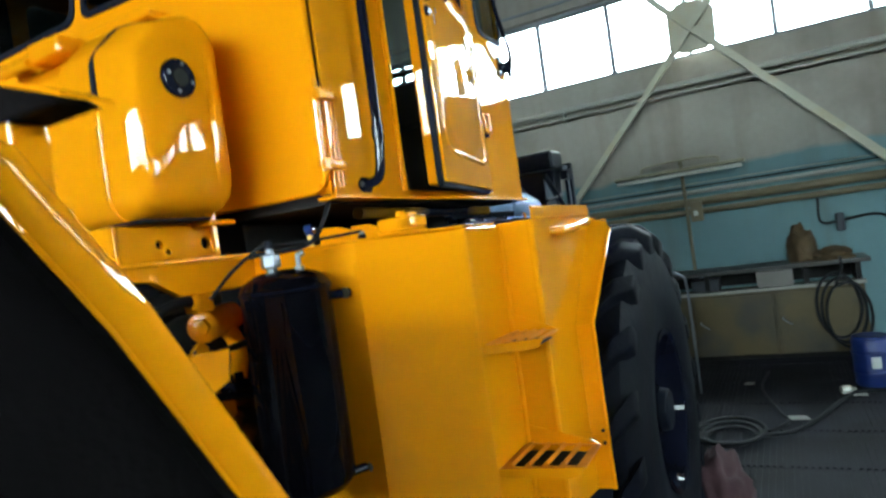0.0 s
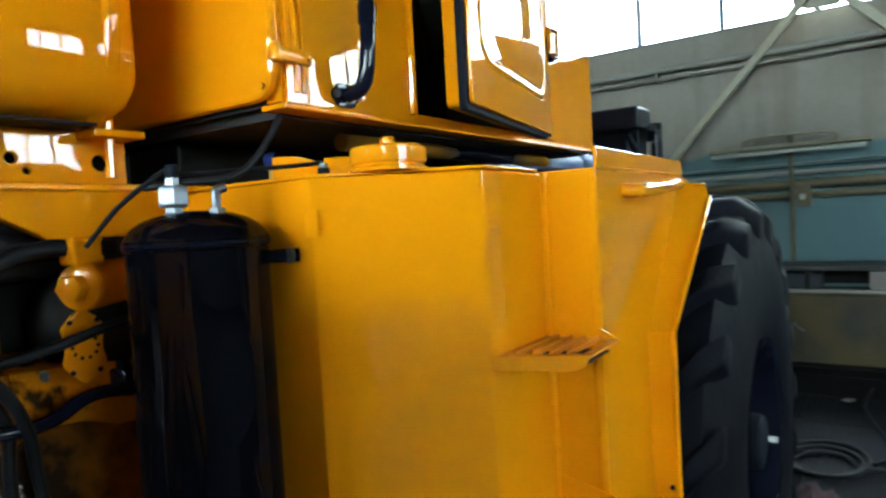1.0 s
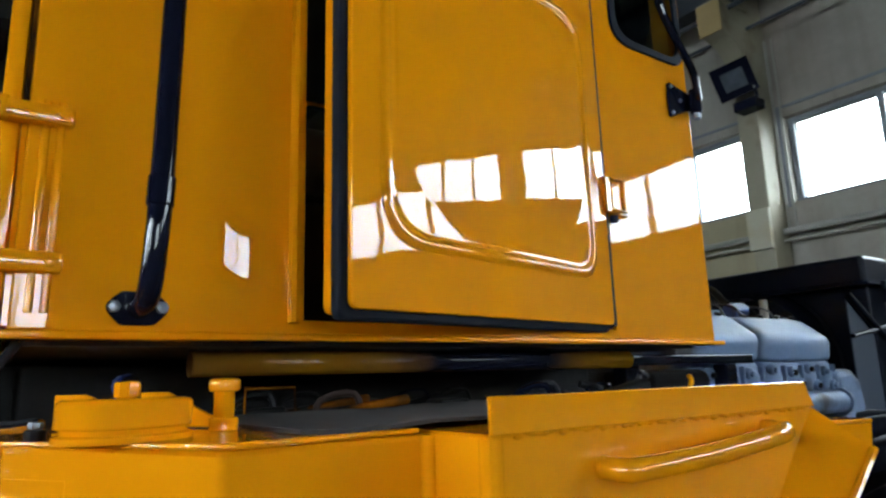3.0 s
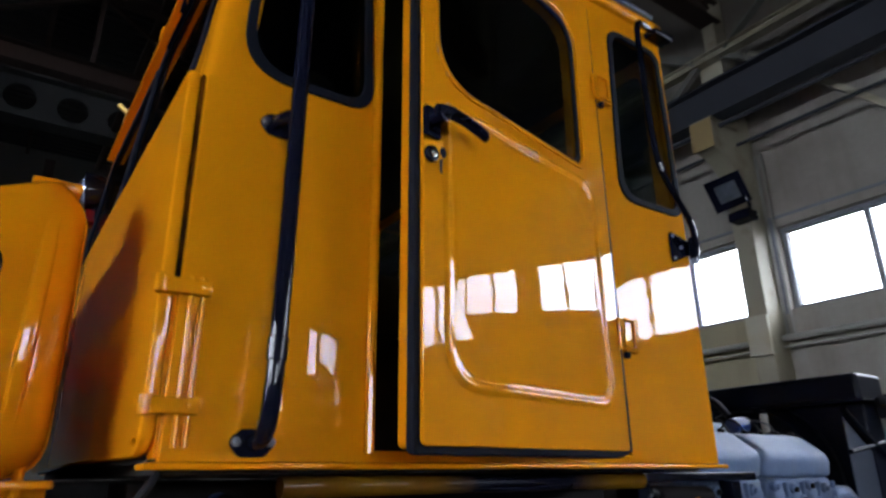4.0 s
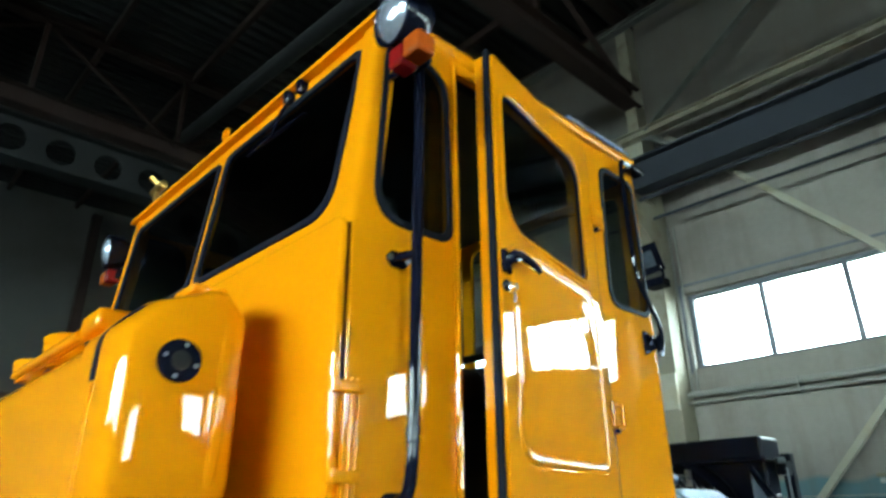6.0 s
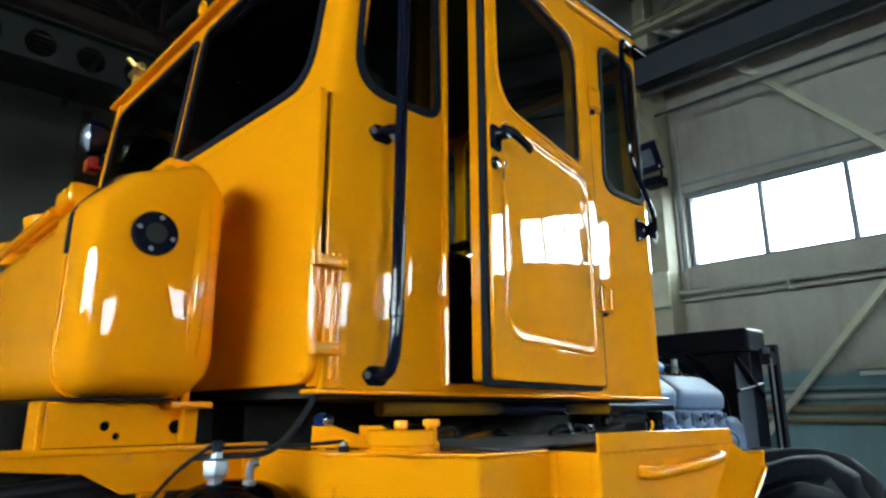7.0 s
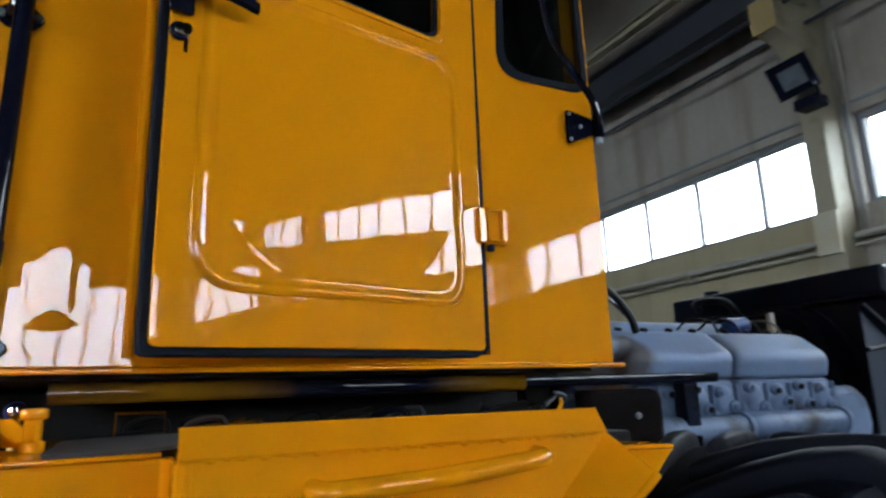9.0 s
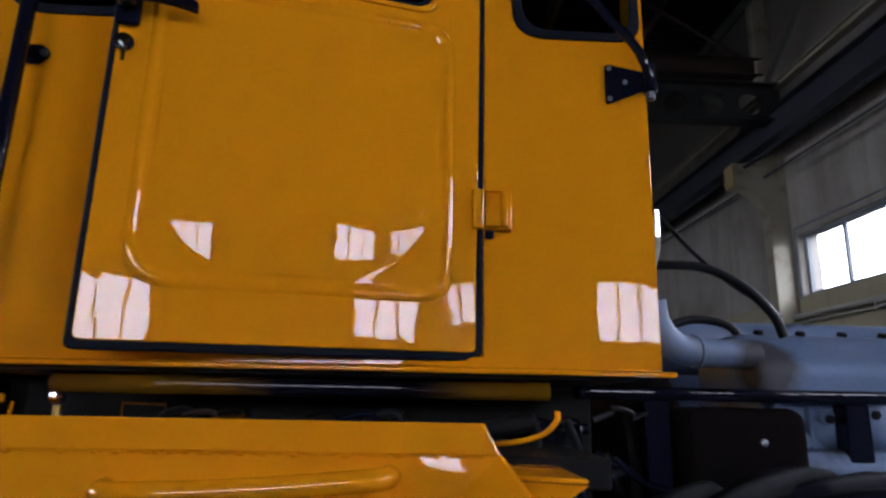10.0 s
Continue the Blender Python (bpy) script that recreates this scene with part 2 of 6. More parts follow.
def glass(name, tint, rough=0.02, through_it=0.75):
    m = bpy.data.materials.new(name)
    m.use_nodes = True
    n, l = m.node_tree.nodes, m.node_tree.links
    n.remove(n["Principled BSDF"])
    a, g, mx, f = n.new("ShaderNodeBsdfTransparent"), n.new("ShaderNodeBsdfGlossy"), n.new("ShaderNodeMixShader"), n.new("ShaderNodeLayerWeight")
    a.inputs["Color"].default_value = (*tint, 1)
    g.inputs["Roughness"].default_value = rough
    f.inputs["Blend"].default_value = 0.5
    p4, sc_ = n.new("ShaderNodeMath"), n.new("ShaderNodeMath")
    p4.operation, sc_.operation = "POWER", "MULTIPLY_ADD"
    p4.inputs[1].default_value = 4.0
    sc_.inputs[1].default_value, sc_.inputs[2].default_value = 0.7, 0.025
    l.new(f.outputs["Facing"], p4.inputs[0])
    l.new(p4.outputs[0], sc_.inputs[0])
    l.new(sc_.outputs[0], mx.inputs[0])
    l.new(a.outputs[0], mx.inputs[1])
    l.new(g.outputs[0], mx.inputs[2])
    l.new(mx.outputs[0], n["Material Output"].inputs["Surface"])
    return m


def stained(m, at, size, colour):
    """An oily stain with a ragged edge round one spot of the material."""
    n, l = m.node_tree.nodes, m.node_tree.links
    b = n["Principled BSDF"]
    geo, dist, edge, add, fade, mx = [n.new("ShaderNode" + k) for k in ("NewGeometry", "VectorMath", "TexNoise", "Math", "MapRange", "Mix")]
    dist.operation, add.operation = "DISTANCE", "MULTIPLY_ADD"
    dist.inputs[1].default_value = at
    l.new(geo.outputs["Position"], dist.inputs[0])
    edge.inputs["Scale"].default_value, edge.inputs["Detail"].default_value = 11.0, 7.0
    l.new(geo.outputs["Position"], edge.inputs["Vector"])
    add.inputs[1].default_value = size * 0.9
    l.new(edge.outputs["Fac"], add.inputs[0])
    l.new(dist.outputs["Value"], add.inputs[2])
    fade.inputs["From Min"].default_value, fade.inputs["From Max"].default_value, fade.inputs["To Min"].default_value, fade.inputs["To Max"].default_value = size * 1.1, size * 1.5, 0.9, 0.0
    l.new(add.outputs[0], fade.inputs["Value"])
    mx.data_type = "RGBA"
    mx.inputs["B"].default_value = (*colour, 1)
    l.new(fade.outputs[0], mx.inputs["Factor"])
    l.new(b.inputs["Base Color"].links[0].from_socket, mx.inputs["A"])
    l.new(mx.outputs["Result"], b.inputs["Base Color"])


stained(SILVER, (-1.44, 3.20, 1.93), 0.10, (0.055, 0.048, 0.045))
CAB_GLASS = glass("cab_glass", (0.55, 0.6, 0.6))
PANE = glass("dusty_window_glass", (0.92, 0.94, 0.95), 0.2)

WALL = material("whitewashed_wall_panels", (0.285, 0.258, 0.222), 0.85, vary=0.16, scale=0.9, fine=14, bump=0.3, bump_scale=30.0, second=(0.165, 0.14, 0.115), second_at=0.60, second_width=0.12, second_scale=0.7)
BEIGE = material("beige_oil_paint", (0.38, 0.345, 0.26), 0.5, vary=0.12, scale=2.5, bump=0.15, bump_scale=25.0, second=(0.38, 0.31, 0.19), second_at=0.64, second_width=0.1)
# girder, truss and deck colours are lowered to carry the shade under the roof
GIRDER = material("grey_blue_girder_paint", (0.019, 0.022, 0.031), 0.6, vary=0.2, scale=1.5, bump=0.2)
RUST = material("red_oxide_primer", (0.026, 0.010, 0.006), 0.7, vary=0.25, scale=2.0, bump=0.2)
DECK = material("shade_dark_roof_deck", (0.011, 0.0105, 0.010), 0.6, 0.2, vary=0.2, scale=0.8, bump=0.1)
PIPE = material("ochre_pipe_paint", (0.13, 0.10, 0.055), 0.6, vary=0.25, scale=4.0, bump=0.3, bump_scale=40)
PIPE_GREY = material("grey_pipe_paint", (0.27, 0.255, 0.225), 0.5, vary=0.15, scale=3.0)
TRUSS_GREY = material("dark_grey_truss_paint", (0.12, 0.115, 0.10), 0.6, vary=0.2, scale=3.0)
FRAME_PAINT = material("grey_window_frame_paint", (0.15, 0.16, 0.18), 0.6, vary=0.2)
COLUMN_PAINT = material("yellowed_column_paint", (0.25, 0.22, 0.155), 0.55, vary=0.15, scale=2.5, bump=0.15, bump_scale=25.0, second=(0.16, 0.12, 0.07), second_at=0.62, second_width=0.1)
TIN = material("galvanised_lamp_sheet", (0.24, 0.21, 0.14), 0.45, 0.3, vary=0.2)


def wall_paint():
    """Whitewash above, a turquoise oil-paint dado below, with a hand-cut line between them."""
    m = WALL.copy()
    m.name = "wall_with_turquoise_dado"
    n, l = m.node_tree.nodes, m.node_tree.links
    b = n["Principled BSDF"]
    upper = b.inputs["Base Color"].links[0].from_socket
    geo = n.new("ShaderNodeNewGeometry")
    sep = n.new("ShaderNodeSeparateXYZ")
    l.new(geo.outputs["Position"], sep.inputs[0])
    wob = n.new("ShaderNodeTexNoise")
    wob.inputs["Scale"].default_value = 2.0
    l.new(geo.outputs["Position"], wob.inputs["Vector"])
    add = n.new("ShaderNodeMath")
    add.operation = "MULTIPLY_ADD"
    add.inputs[1].default_value = 0.25
    l.new(wob.outputs["Fac"], add.inputs[0])
    l.new(sep.outputs["Z"], add.inputs[2])
    step = n.new("ShaderNodeMapRange")
    step.inputs["From Min"].default_value, step.inputs["From Max"].default_value = 2.36, 2.42
    l.new(add.outputs[0], step.inputs["Value"])
    stain = n.new("ShaderNodeTexNoise")
    stain.inputs["Scale"].default_value, stain.inputs["Detail"].default_value = 1.6, 8
    l.new(geo.outputs["Position"], stain.inputs["Vector"])
    teal = n.new("ShaderNodeMix")
    teal.data_type = "RGBA"
    teal.inputs["A"].default_value, teal.inputs["B"].default_value = (0.10, 0.175, 0.19, 1), (0.145, 0.235, 0.25, 1)
    l.new(stain.outputs["Fac"], teal.inputs["Factor"])
    out = n.new("ShaderNodeMix")
    out.data_type = "RGBA"
    l.new(step.outputs[0], out.inputs["Factor"])
    # rain and rust runs, long in the upright direction
    mp = n.new("ShaderNodeMapping")
    mp.inputs["Scale"].default_value = (2.6, 2.6, 0.28)
    l.new(geo.outputs["Position"], mp.inputs["Vector"])
    run = n.new("ShaderNodeTexNoise")
    run.inputs["Scale"].default_value, run.inputs["Detail"].default_value = 1.5, 9
    l.new(mp.outputs[0], run.inputs["Vector"])
    rr = n.new("ShaderNodeMapRange")
    rr.inputs["From Min"].default_value, rr.inputs["From Max"].default_value, rr.inputs["To Max"].default_value = 0.48, 0.74, 0.4
    l.new(run.outputs["Fac"], rr.inputs["Value"])
    dirty = n.new("ShaderNodeMix")
    dirty.data_type = "RGBA"
    dirty.inputs["B"].default_value = (0.11, 0.078, 0.05, 1)
    # the far bays are cream below the sills
    bay, low, both, cream = n.new("ShaderNodeMath"), n.new("ShaderNodeMath"), n.new("ShaderNodeMath"), n.new("ShaderNodeMix")
    bay.operation, low.operation, both.operation = "LESS_THAN", "LESS_THAN", "MULTIPLY"
    bay.inputs[1].default_value, low.inputs[1].default_value = -3.83, 3.62
    l.new(sep.outputs["X"], bay.inputs[0])
    l.new(sep.outputs["Z"], low.inputs[0])
    l.new(bay.outputs[0], both.inputs[0])
    l.new(low.outputs[0], both.inputs[1])
    cream.data_type = "RGBA"
    cream.inputs["B"].default_value = (0.29, 0.25, 0.16, 1)
    l.new(both.outputs[0], cream.inputs["Factor"])
    l.new(upper, cream.inputs["A"])
    l.new(teal.outputs["Result"], out.inputs["A"])
    # shade painted on the panels under the eaves, with a cloudy lower edge
    high, eaves_shade = n.new("ShaderNodeMapRange"), n.new("ShaderNodeMix")
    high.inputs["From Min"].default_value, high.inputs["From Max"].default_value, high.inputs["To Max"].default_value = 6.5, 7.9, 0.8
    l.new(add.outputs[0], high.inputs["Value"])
    eaves_shade.data_type = "RGBA"
    eaves_shade.inputs["B"].default_value = (0.085, 0.07, 0.055, 1)
    l.new(high.outputs[0], eaves_shade.inputs["Factor"])
    l.new(cream.outputs["Result"], eaves_shade.inputs["A"])
    l.new(eaves_shade.outputs["Result"], out.inputs["B"])
    l.new(rr.outputs[0], dirty.inputs["Factor"])
    l.new(out.outputs["Result"], dirty.inputs["A"])
    l.new(dirty.outputs["Result"], b.inputs["Base Color"])
    return m


WALL_DADO = wall_paint()


def reflection_paint():
    """Black enamel, a yellow reflection painted in towards the two ends of the beam."""
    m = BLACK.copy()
    m.name = "black_enamel_with_painted_reflection"
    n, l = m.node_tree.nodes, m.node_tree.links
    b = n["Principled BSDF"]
    geo, sep, mot, cosine, reflection_fade, mx = [n.new("ShaderNode" + k) for k in ("NewGeometry", "SeparateXYZ", "TexNoise", "Math", "MapRange", "Mix")]
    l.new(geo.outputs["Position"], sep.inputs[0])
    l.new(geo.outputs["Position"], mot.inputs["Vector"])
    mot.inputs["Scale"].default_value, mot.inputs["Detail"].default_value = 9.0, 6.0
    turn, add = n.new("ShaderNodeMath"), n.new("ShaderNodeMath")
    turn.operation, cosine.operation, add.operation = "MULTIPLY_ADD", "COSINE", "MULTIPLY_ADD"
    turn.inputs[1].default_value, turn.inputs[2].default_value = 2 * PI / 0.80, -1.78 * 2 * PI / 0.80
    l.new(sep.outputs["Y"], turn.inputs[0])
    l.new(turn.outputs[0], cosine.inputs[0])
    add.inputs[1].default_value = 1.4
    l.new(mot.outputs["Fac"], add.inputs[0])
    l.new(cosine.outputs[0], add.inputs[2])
    reflection_fade.inputs["From Min"].default_value, reflection_fade.inputs["From Max"].default_value = 0.2, 2.1
    l.new(add.outputs[0], reflection_fade.inputs["Value"])
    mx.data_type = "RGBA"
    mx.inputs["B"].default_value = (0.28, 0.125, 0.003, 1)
    l.new(reflection_fade.outputs[0], mx.inputs["Factor"])
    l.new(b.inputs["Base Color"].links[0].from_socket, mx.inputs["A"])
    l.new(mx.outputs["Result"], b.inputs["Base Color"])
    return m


PAINTED_REFLECTION = reflection_paint()
# for walls out of view, dark so the enamel mirrors little of them
UNSEEN_WALL = material("dark_unseen_limewash", (0.06, 0.056, 0.052), 0.85, vary=0.25, scale=0.9, fine=14, bump=0.3, bump_scale=30.0, second=(0.05, 0.045, 0.04), second_at=0.55, second_width=0.15, second_scale=0.7)
for m_ in (GRIME,):
    m_.node_tree.nodes["Principled BSDF"].inputs["Specular IOR Level"].default_value = 0.12

# ---- the hall: floor, walls, windows, roof ----
CONCRETE = material("oily_cast_floor_plates", (0.022, 0.021, 0.031), 0.7, 0.0, vary=0.3, scale=1.2, fine=40, bump=0.3, bump_scale=60.0, second=(0.009, 0.008, 0.009), second_at=0.55, second_width=0.15, second_scale=1.5)
CONCRETE.node_tree.nodes["Principled BSDF"].inputs["Specular IOR Level"].default_value = 0.2
solid("floor", box(WEST, EAST, SOUTH, NORTH, -0.2, -0.02, 0), CONCRETE, "dark oil-stained workshop floor bed", "floor", kind="structure")
floor_root = bpy.data.objects["floor"]

XZ = Matrix(((1, 0, 0, 0), (0, 0, -1, 0), (0, 1, 0, 0), (0, 0, 0, 1)))      # (u, v) -> x, z; thickens towards -y
WALL_T = 0.35


def bay_holes(starts, width, z0, z1):
    return [[(a, z0), (a + width, z0), (a + width, z1), (a, z1)] for a in starts]


BAY_W = 5.7
NORTH_BAYS = [(-9.75, 5.85), (-3.62, BAY_W), (2.6, BAY_W), (8.7, 3.5)]
holes_n = [h for a, w in NORTH_BAYS for h in bay_holes([a], w, SILL, HEAD)]
outer = [(WEST, -0.2), (EAST, -0.2), (EAST, 9.6), (WEST, 9.6)]
solid("wall_north", plate(outer, holes_n, WALL_T, pose(0, NORTH + WALL_T, 0) @ XZ), WALL_DADO, "whitewashed panel wall with turquoise dado", "wall", kind="structure")
EAST_BAYS = [-3.5]
E_SILL, E_HEAD = 2.4, 4.3
holes_e = bay_holes(EAST_BAYS, BAY_W, E_SILL, E_HEAD) + bay_holes([6.6], 1.7, 3.3, 4.75)
YZ = Matrix(((0, 0, 1, 0), (1, 0, 0, 0), (0, 1, 0, 0), (0, 0, 0, 1)))        # (u, v) -> y, z; thickens towards +x
outer_e = [(SOUTH, -0.2), (NORTH, -0.2), (NORTH, 9.6), (SOUTH, 9.6)]
solid("wall_east", plate(outer_e, holes_e, WALL_T, pose(EAST, 0, 0) @ YZ), UNSEEN_WALL, "unseen wall kept dark for reflections, with a window band", "wall", kind="structure")
# unseen windows, added to light the tractor's rear faces
SOUTH_BAYS = [-9.3, -3.1, 3.1]
S_SILL, S_HEAD = 3.7, 6.1
solid("wall_south", plate(outer, bay_holes(SOUTH_BAYS, BAY_W, S_SILL, S_HEAD), WALL_T, pose(0, SOUTH, 0) @ XZ), UNSEEN_WALL, "unseen wall kept dark for reflections, with added tall windows", "wall", kind="structure")
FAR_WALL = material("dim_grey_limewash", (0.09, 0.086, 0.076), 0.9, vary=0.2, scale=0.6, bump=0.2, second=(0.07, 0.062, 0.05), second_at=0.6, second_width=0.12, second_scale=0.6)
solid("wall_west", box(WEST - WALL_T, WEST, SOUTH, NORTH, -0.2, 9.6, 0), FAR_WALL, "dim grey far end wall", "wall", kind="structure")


def window_band(name, m, width, z0, z1, pitch):
    """m puts (along, out, up) into the world."""
    root = tagged(new(name), "white-lit steel window band with grey mullions", "window", kind="structure")
    bm = bmesh.new()
    add_box(bm, 0, width, -0.03, 0.05, z0, z0 + 0.05, 0.004, 1)
    add_box(bm, 0, width, -0.03, 0.05, z1 - 0.05, z1, 0.004, 1)
    part("window_frame", moved(bm, m), FRAME_PAINT, root)
    n = max(1, round(width / pitch))
    for i in range(n + 1):
        x = min(max(i * width / n, 0.035), width - 0.035)
        part("mullion", moved(box(x - 0.03, x + 0.03, -0.02, 0.045, z0 + 0.05, z1 - 0.05, 0.004, 1), m), FRAME_PAINT, root)
    for i in range(n):
        p = part("pane", moved(box(i * width / n + 0.03, (i + 1) * width / n - 0.03, 0.01, 0.016, z0 + 0.05, z1 - 0.05, 0), m), PANE, root)
    part("window_sill", moved(box(-0.05, width + 0.05, -0.07, 0.0, z0 - 0.03, z0 - 0.002, 0.006, 1), m), BEIGE, root)
    return root


for i, (a, w) in enumerate(NORTH_BAYS[:3]):
    window_band(f"window_{i + 1}", pose(a, NORTH + 0.12, 0), w, SILL, HEAD, 0.95)
for i, a in enumerate(EAST_BAYS):
    window_band(f"window_{i + 4}", pose(EAST + 0.12, a + BAY_W, 0, 0, 0, -90), BAY_W, E_SILL, E_HEAD, 0.5)
window_band("window_12", pose(8.7, NORTH + 0.12, 0), 3.5, SILL, HEAD, 0.95)
window_band("window_7", pose(EAST + 0.12, 8.3, 0, 0, 0, -90), 1.7, 3.3, 4.75, 0.5)
for i, a in enumerate(SOUTH_BAYS):
    window_band(f"window_{i + 8}", pose(a + BAY_W, SOUTH - 0.12, 0, 0, 0, 180), BAY_W, S_SILL, S_HEAD, 0.95)


ledge = tagged(new("window_head_trim"), "thin painted ledge above the window band", "trim", kind="structure")
for a, w in NORTH_BAYS:
    part("ledge", box(a - 0.06, a + w + 0.06, NORTH - 0.025, NORTH - 0.002, HEAD + 0.10, HEAD + 0.13, 0.004), FRAME_PAINT, ledge)
    part("jamb", box(a - 0.09, a - 0.02, NORTH - 0.02, NORTH - 0.003, SILL - 0.05, HEAD + 0.099, 0.003), FRAME_PAINT, ledge)


# bright overcast sky beyond the windows
OVERCAST = bpy.data.materials.new("overcast_sky")
OVERCAST.use_nodes = True
on = OVERCAST.node_tree.nodes
on.remove(on["Principled BSDF"])
em = on.new("ShaderNodeEmission")
em.inputs["Color"].default_value, em.inputs["Strength"].default_value = (0.82, 0.915, 1.0, 1), 31.0
OVERCAST.node_tree.links.new(em.outputs[0], on["Material Output"].inputs["Surface"])
bd = bmesh.new()
add_box(bd, WEST - 6, EAST + 8, NORTH + 6, NORTH + 6.1, 4.4, 14, 0)
add_box(bd, EAST + 8, EAST + 8.1, SOUTH - 6, NORTH + 6, 1.2, 14, 0)
add_box(bd, WEST - 6, EAST + 8, SOUTH - 6.1, SOUTH - 6, 4.4, 14, 0)
solid("backdrop", bd, OVERCAST, "bright overcast sky outside the windows", "sky", kind="structure")

# roof deck: a trapezoidal sheet, its ribs run along y
def roof_deck():
    bm = bmesh.new()
    z, h, pitch = 9.45, 0.07, 0.22
    prof = []
    x = WEST
    while x < EAST:
        prof += [(x, z), (x + 0.07, z), (x + 0.11, z + h), (x + 0.18, z + h)]
        x += pitch
    a = [bm.verts.new((p[0], SOUTH, p[1])) for p in prof]
    b = [bm.verts.new((p[0], NORTH, p[1])) for p in prof]
    for i in range(len(prof) - 1):
        bm.faces.new((a[i], a[i + 1], b[i + 1], b[i]))
    add_box(bm, WEST, EAST, SOUTH, NORTH, z + h + 0.02, z + h + 0.2, 0)
    return bm


solid("ceiling", roof_deck(), DECK, "galvanised trapezoidal roof deck, coloured near black for shade", "ceiling", kind="structure", sharp=0.3)


def add_angle(bm, p0, p1, w, t=0.008, up=(0, 0, 1)):
    """An L-section bar from p0 to p1."""
    p0, p1 = Vector(p0), Vector(p1)
    d = (p1 - p0).normalized()
    u = Vector(up)
    u = (u - d * u.dot(d)).normalized()
    s = d.cross(u)
    L = [(0, 0), (w, 0), (w, t), (t, t), (t, w), (0, w)]
    return add_loft(bm, [[p + u * (a - w / 2) + s * (b - w / 2) for a, b in L] for p in (p0, p1)])


def add_ibeam(bm, p0, p1, h, w, t=0.014):
    p0, p1 = Vector(p0), Vector(p1)
    d = (p1 - p0).normalized()
    s = d.cross(Vector((0, 0, 1))).normalized()
    u = s.cross(d)
    a, b = w / 2, h / 2
    L = [(-a, -b), (a, -b), (a, -b + t), (t / 2, -b + t), (t / 2, b - t), (a, b - t), (a, b), (-a, b), (-a, b - t), (-t / 2, b - t), (-t / 2, -b + t), (-a, -b + t)]
    return add_loft(bm, [[p + s * q[0] + u * q[1] for q in L] for p in (p0, p1)])


OCHRE = material("ochre_oil_paint", (0.30, 0.21, 0.09), 0.5, vary=0.15, scale=3.0)
COLUMNS = [-10.0, -3.83, 2.38, 8.5]


def roof_truss(x):
    root = tagged(new("roof_truss"), "rust-brown steel roof truss", "roof truss", "roof trusses", "structure")
    zb, zt = 7.75, 9.3
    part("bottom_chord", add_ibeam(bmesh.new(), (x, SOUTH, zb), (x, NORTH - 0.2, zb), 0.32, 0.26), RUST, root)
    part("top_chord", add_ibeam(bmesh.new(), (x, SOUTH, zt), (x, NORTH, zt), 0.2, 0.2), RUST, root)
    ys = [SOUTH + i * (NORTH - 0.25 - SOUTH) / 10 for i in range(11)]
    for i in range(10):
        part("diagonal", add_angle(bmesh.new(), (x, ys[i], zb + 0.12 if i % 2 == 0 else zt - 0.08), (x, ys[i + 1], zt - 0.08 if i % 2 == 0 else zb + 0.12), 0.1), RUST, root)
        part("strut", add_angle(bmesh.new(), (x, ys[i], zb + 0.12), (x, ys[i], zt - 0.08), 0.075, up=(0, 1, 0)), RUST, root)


for x in COLUMNS:
    roof_truss(x)
purlins = tagged(new("purlins"), "dark steel roof purlins", "purlin", kind="structure")
for y in np.arange(SOUTH + 1.5, NORTH, 1.5):
    part("purlin", box(WEST, EAST, y - 0.04, y + 0.04, 9.28, 9.44, 0), RUST, purlins)


def column(x):
    root = tagged(new("column"), "beige-painted hall column with crane corbel", "column", "hall columns", "structure")
    part("shaft", box(x - 0.12, x + 0.12, NORTH - 0.36, NORTH - 0.002, 0, 6.3, 0.012), COLUMN_PAINT, root)
    part("upper_shaft", box(x - 0.2, x + 0.11, NORTH - 0.35, NORTH - 0.002, 6.302, 7.1, 0.01), BEIGE, root)
    part("post_head", box(x - 0.12, x + 0.06, NORTH - 0.28, NORTH - 0.002, 7.102, 9.2, 0.01), COLUMN_PAINT, root)
    # corbel: a stub with a sloped underside
    prof = [(NORTH - 0.362, 4.95), (NORTH - 0.362, 5.98), (NORTH - 0.94, 5.86), (NORTH - 0.94, 5.5), (NORTH - 0.68, 5.42), (NORTH - 0.5, 5.25)]
    bm = add_loft(bmesh.new(), [[(xx, a, b) for a, b in prof] for xx in (x - 0.08, x + 0.145)])
    part("corbel", bm, COLUMN_PAINT, root)
    part("corbel_flange", box(x - 0.11, x + 0.175, NORTH - 0.94, NORTH - 0.37, 5.862, 5.885, 0.003), COLUMN_PAINT, root)
    part("corbel_end", box(x - 0.11, x + 0.175, NORTH - 0.958, NORTH - 0.941, 5.48, 5.86, 0.003), OCHRE, root, "ochre-painted corbel end")
    part("base", box(x - 0.2, x + 0.2, NORTH - 0.46, NORTH - 0.003, 0, 0.25, 0.02), BEIGE, root)


for x in COLUMNS:
    column(x)

# crane runway along the north wall
runway = tagged(new("crane_runway"), "grey-blue steel crane runway girder on corbels", "crane runway", kind="structure")
part("girder", add_ibeam(bmesh.new(), (WEST, NORTH - 0.6, 6.24), (EAST, NORTH - 0.6, 6.24), 0.46, 0.24), GIRDER, runway)
part("rail", box(WEST, EAST, NORTH - 0.63, NORTH - 0.57, 6.472, 6.55, 0.006), GIRDER, runway)
part("conductor_bar", rod((WEST, NORTH - 0.72, 5.83), (EAST, NORTH - 0.72, 5.83), 0.03, 10), GIRDER, runway)
part("cable", rod((WEST, NORTH - 0.40, 5.66), (EAST, NORTH - 0.40, 5.66), 0.022, 8), GIRDER, runway)
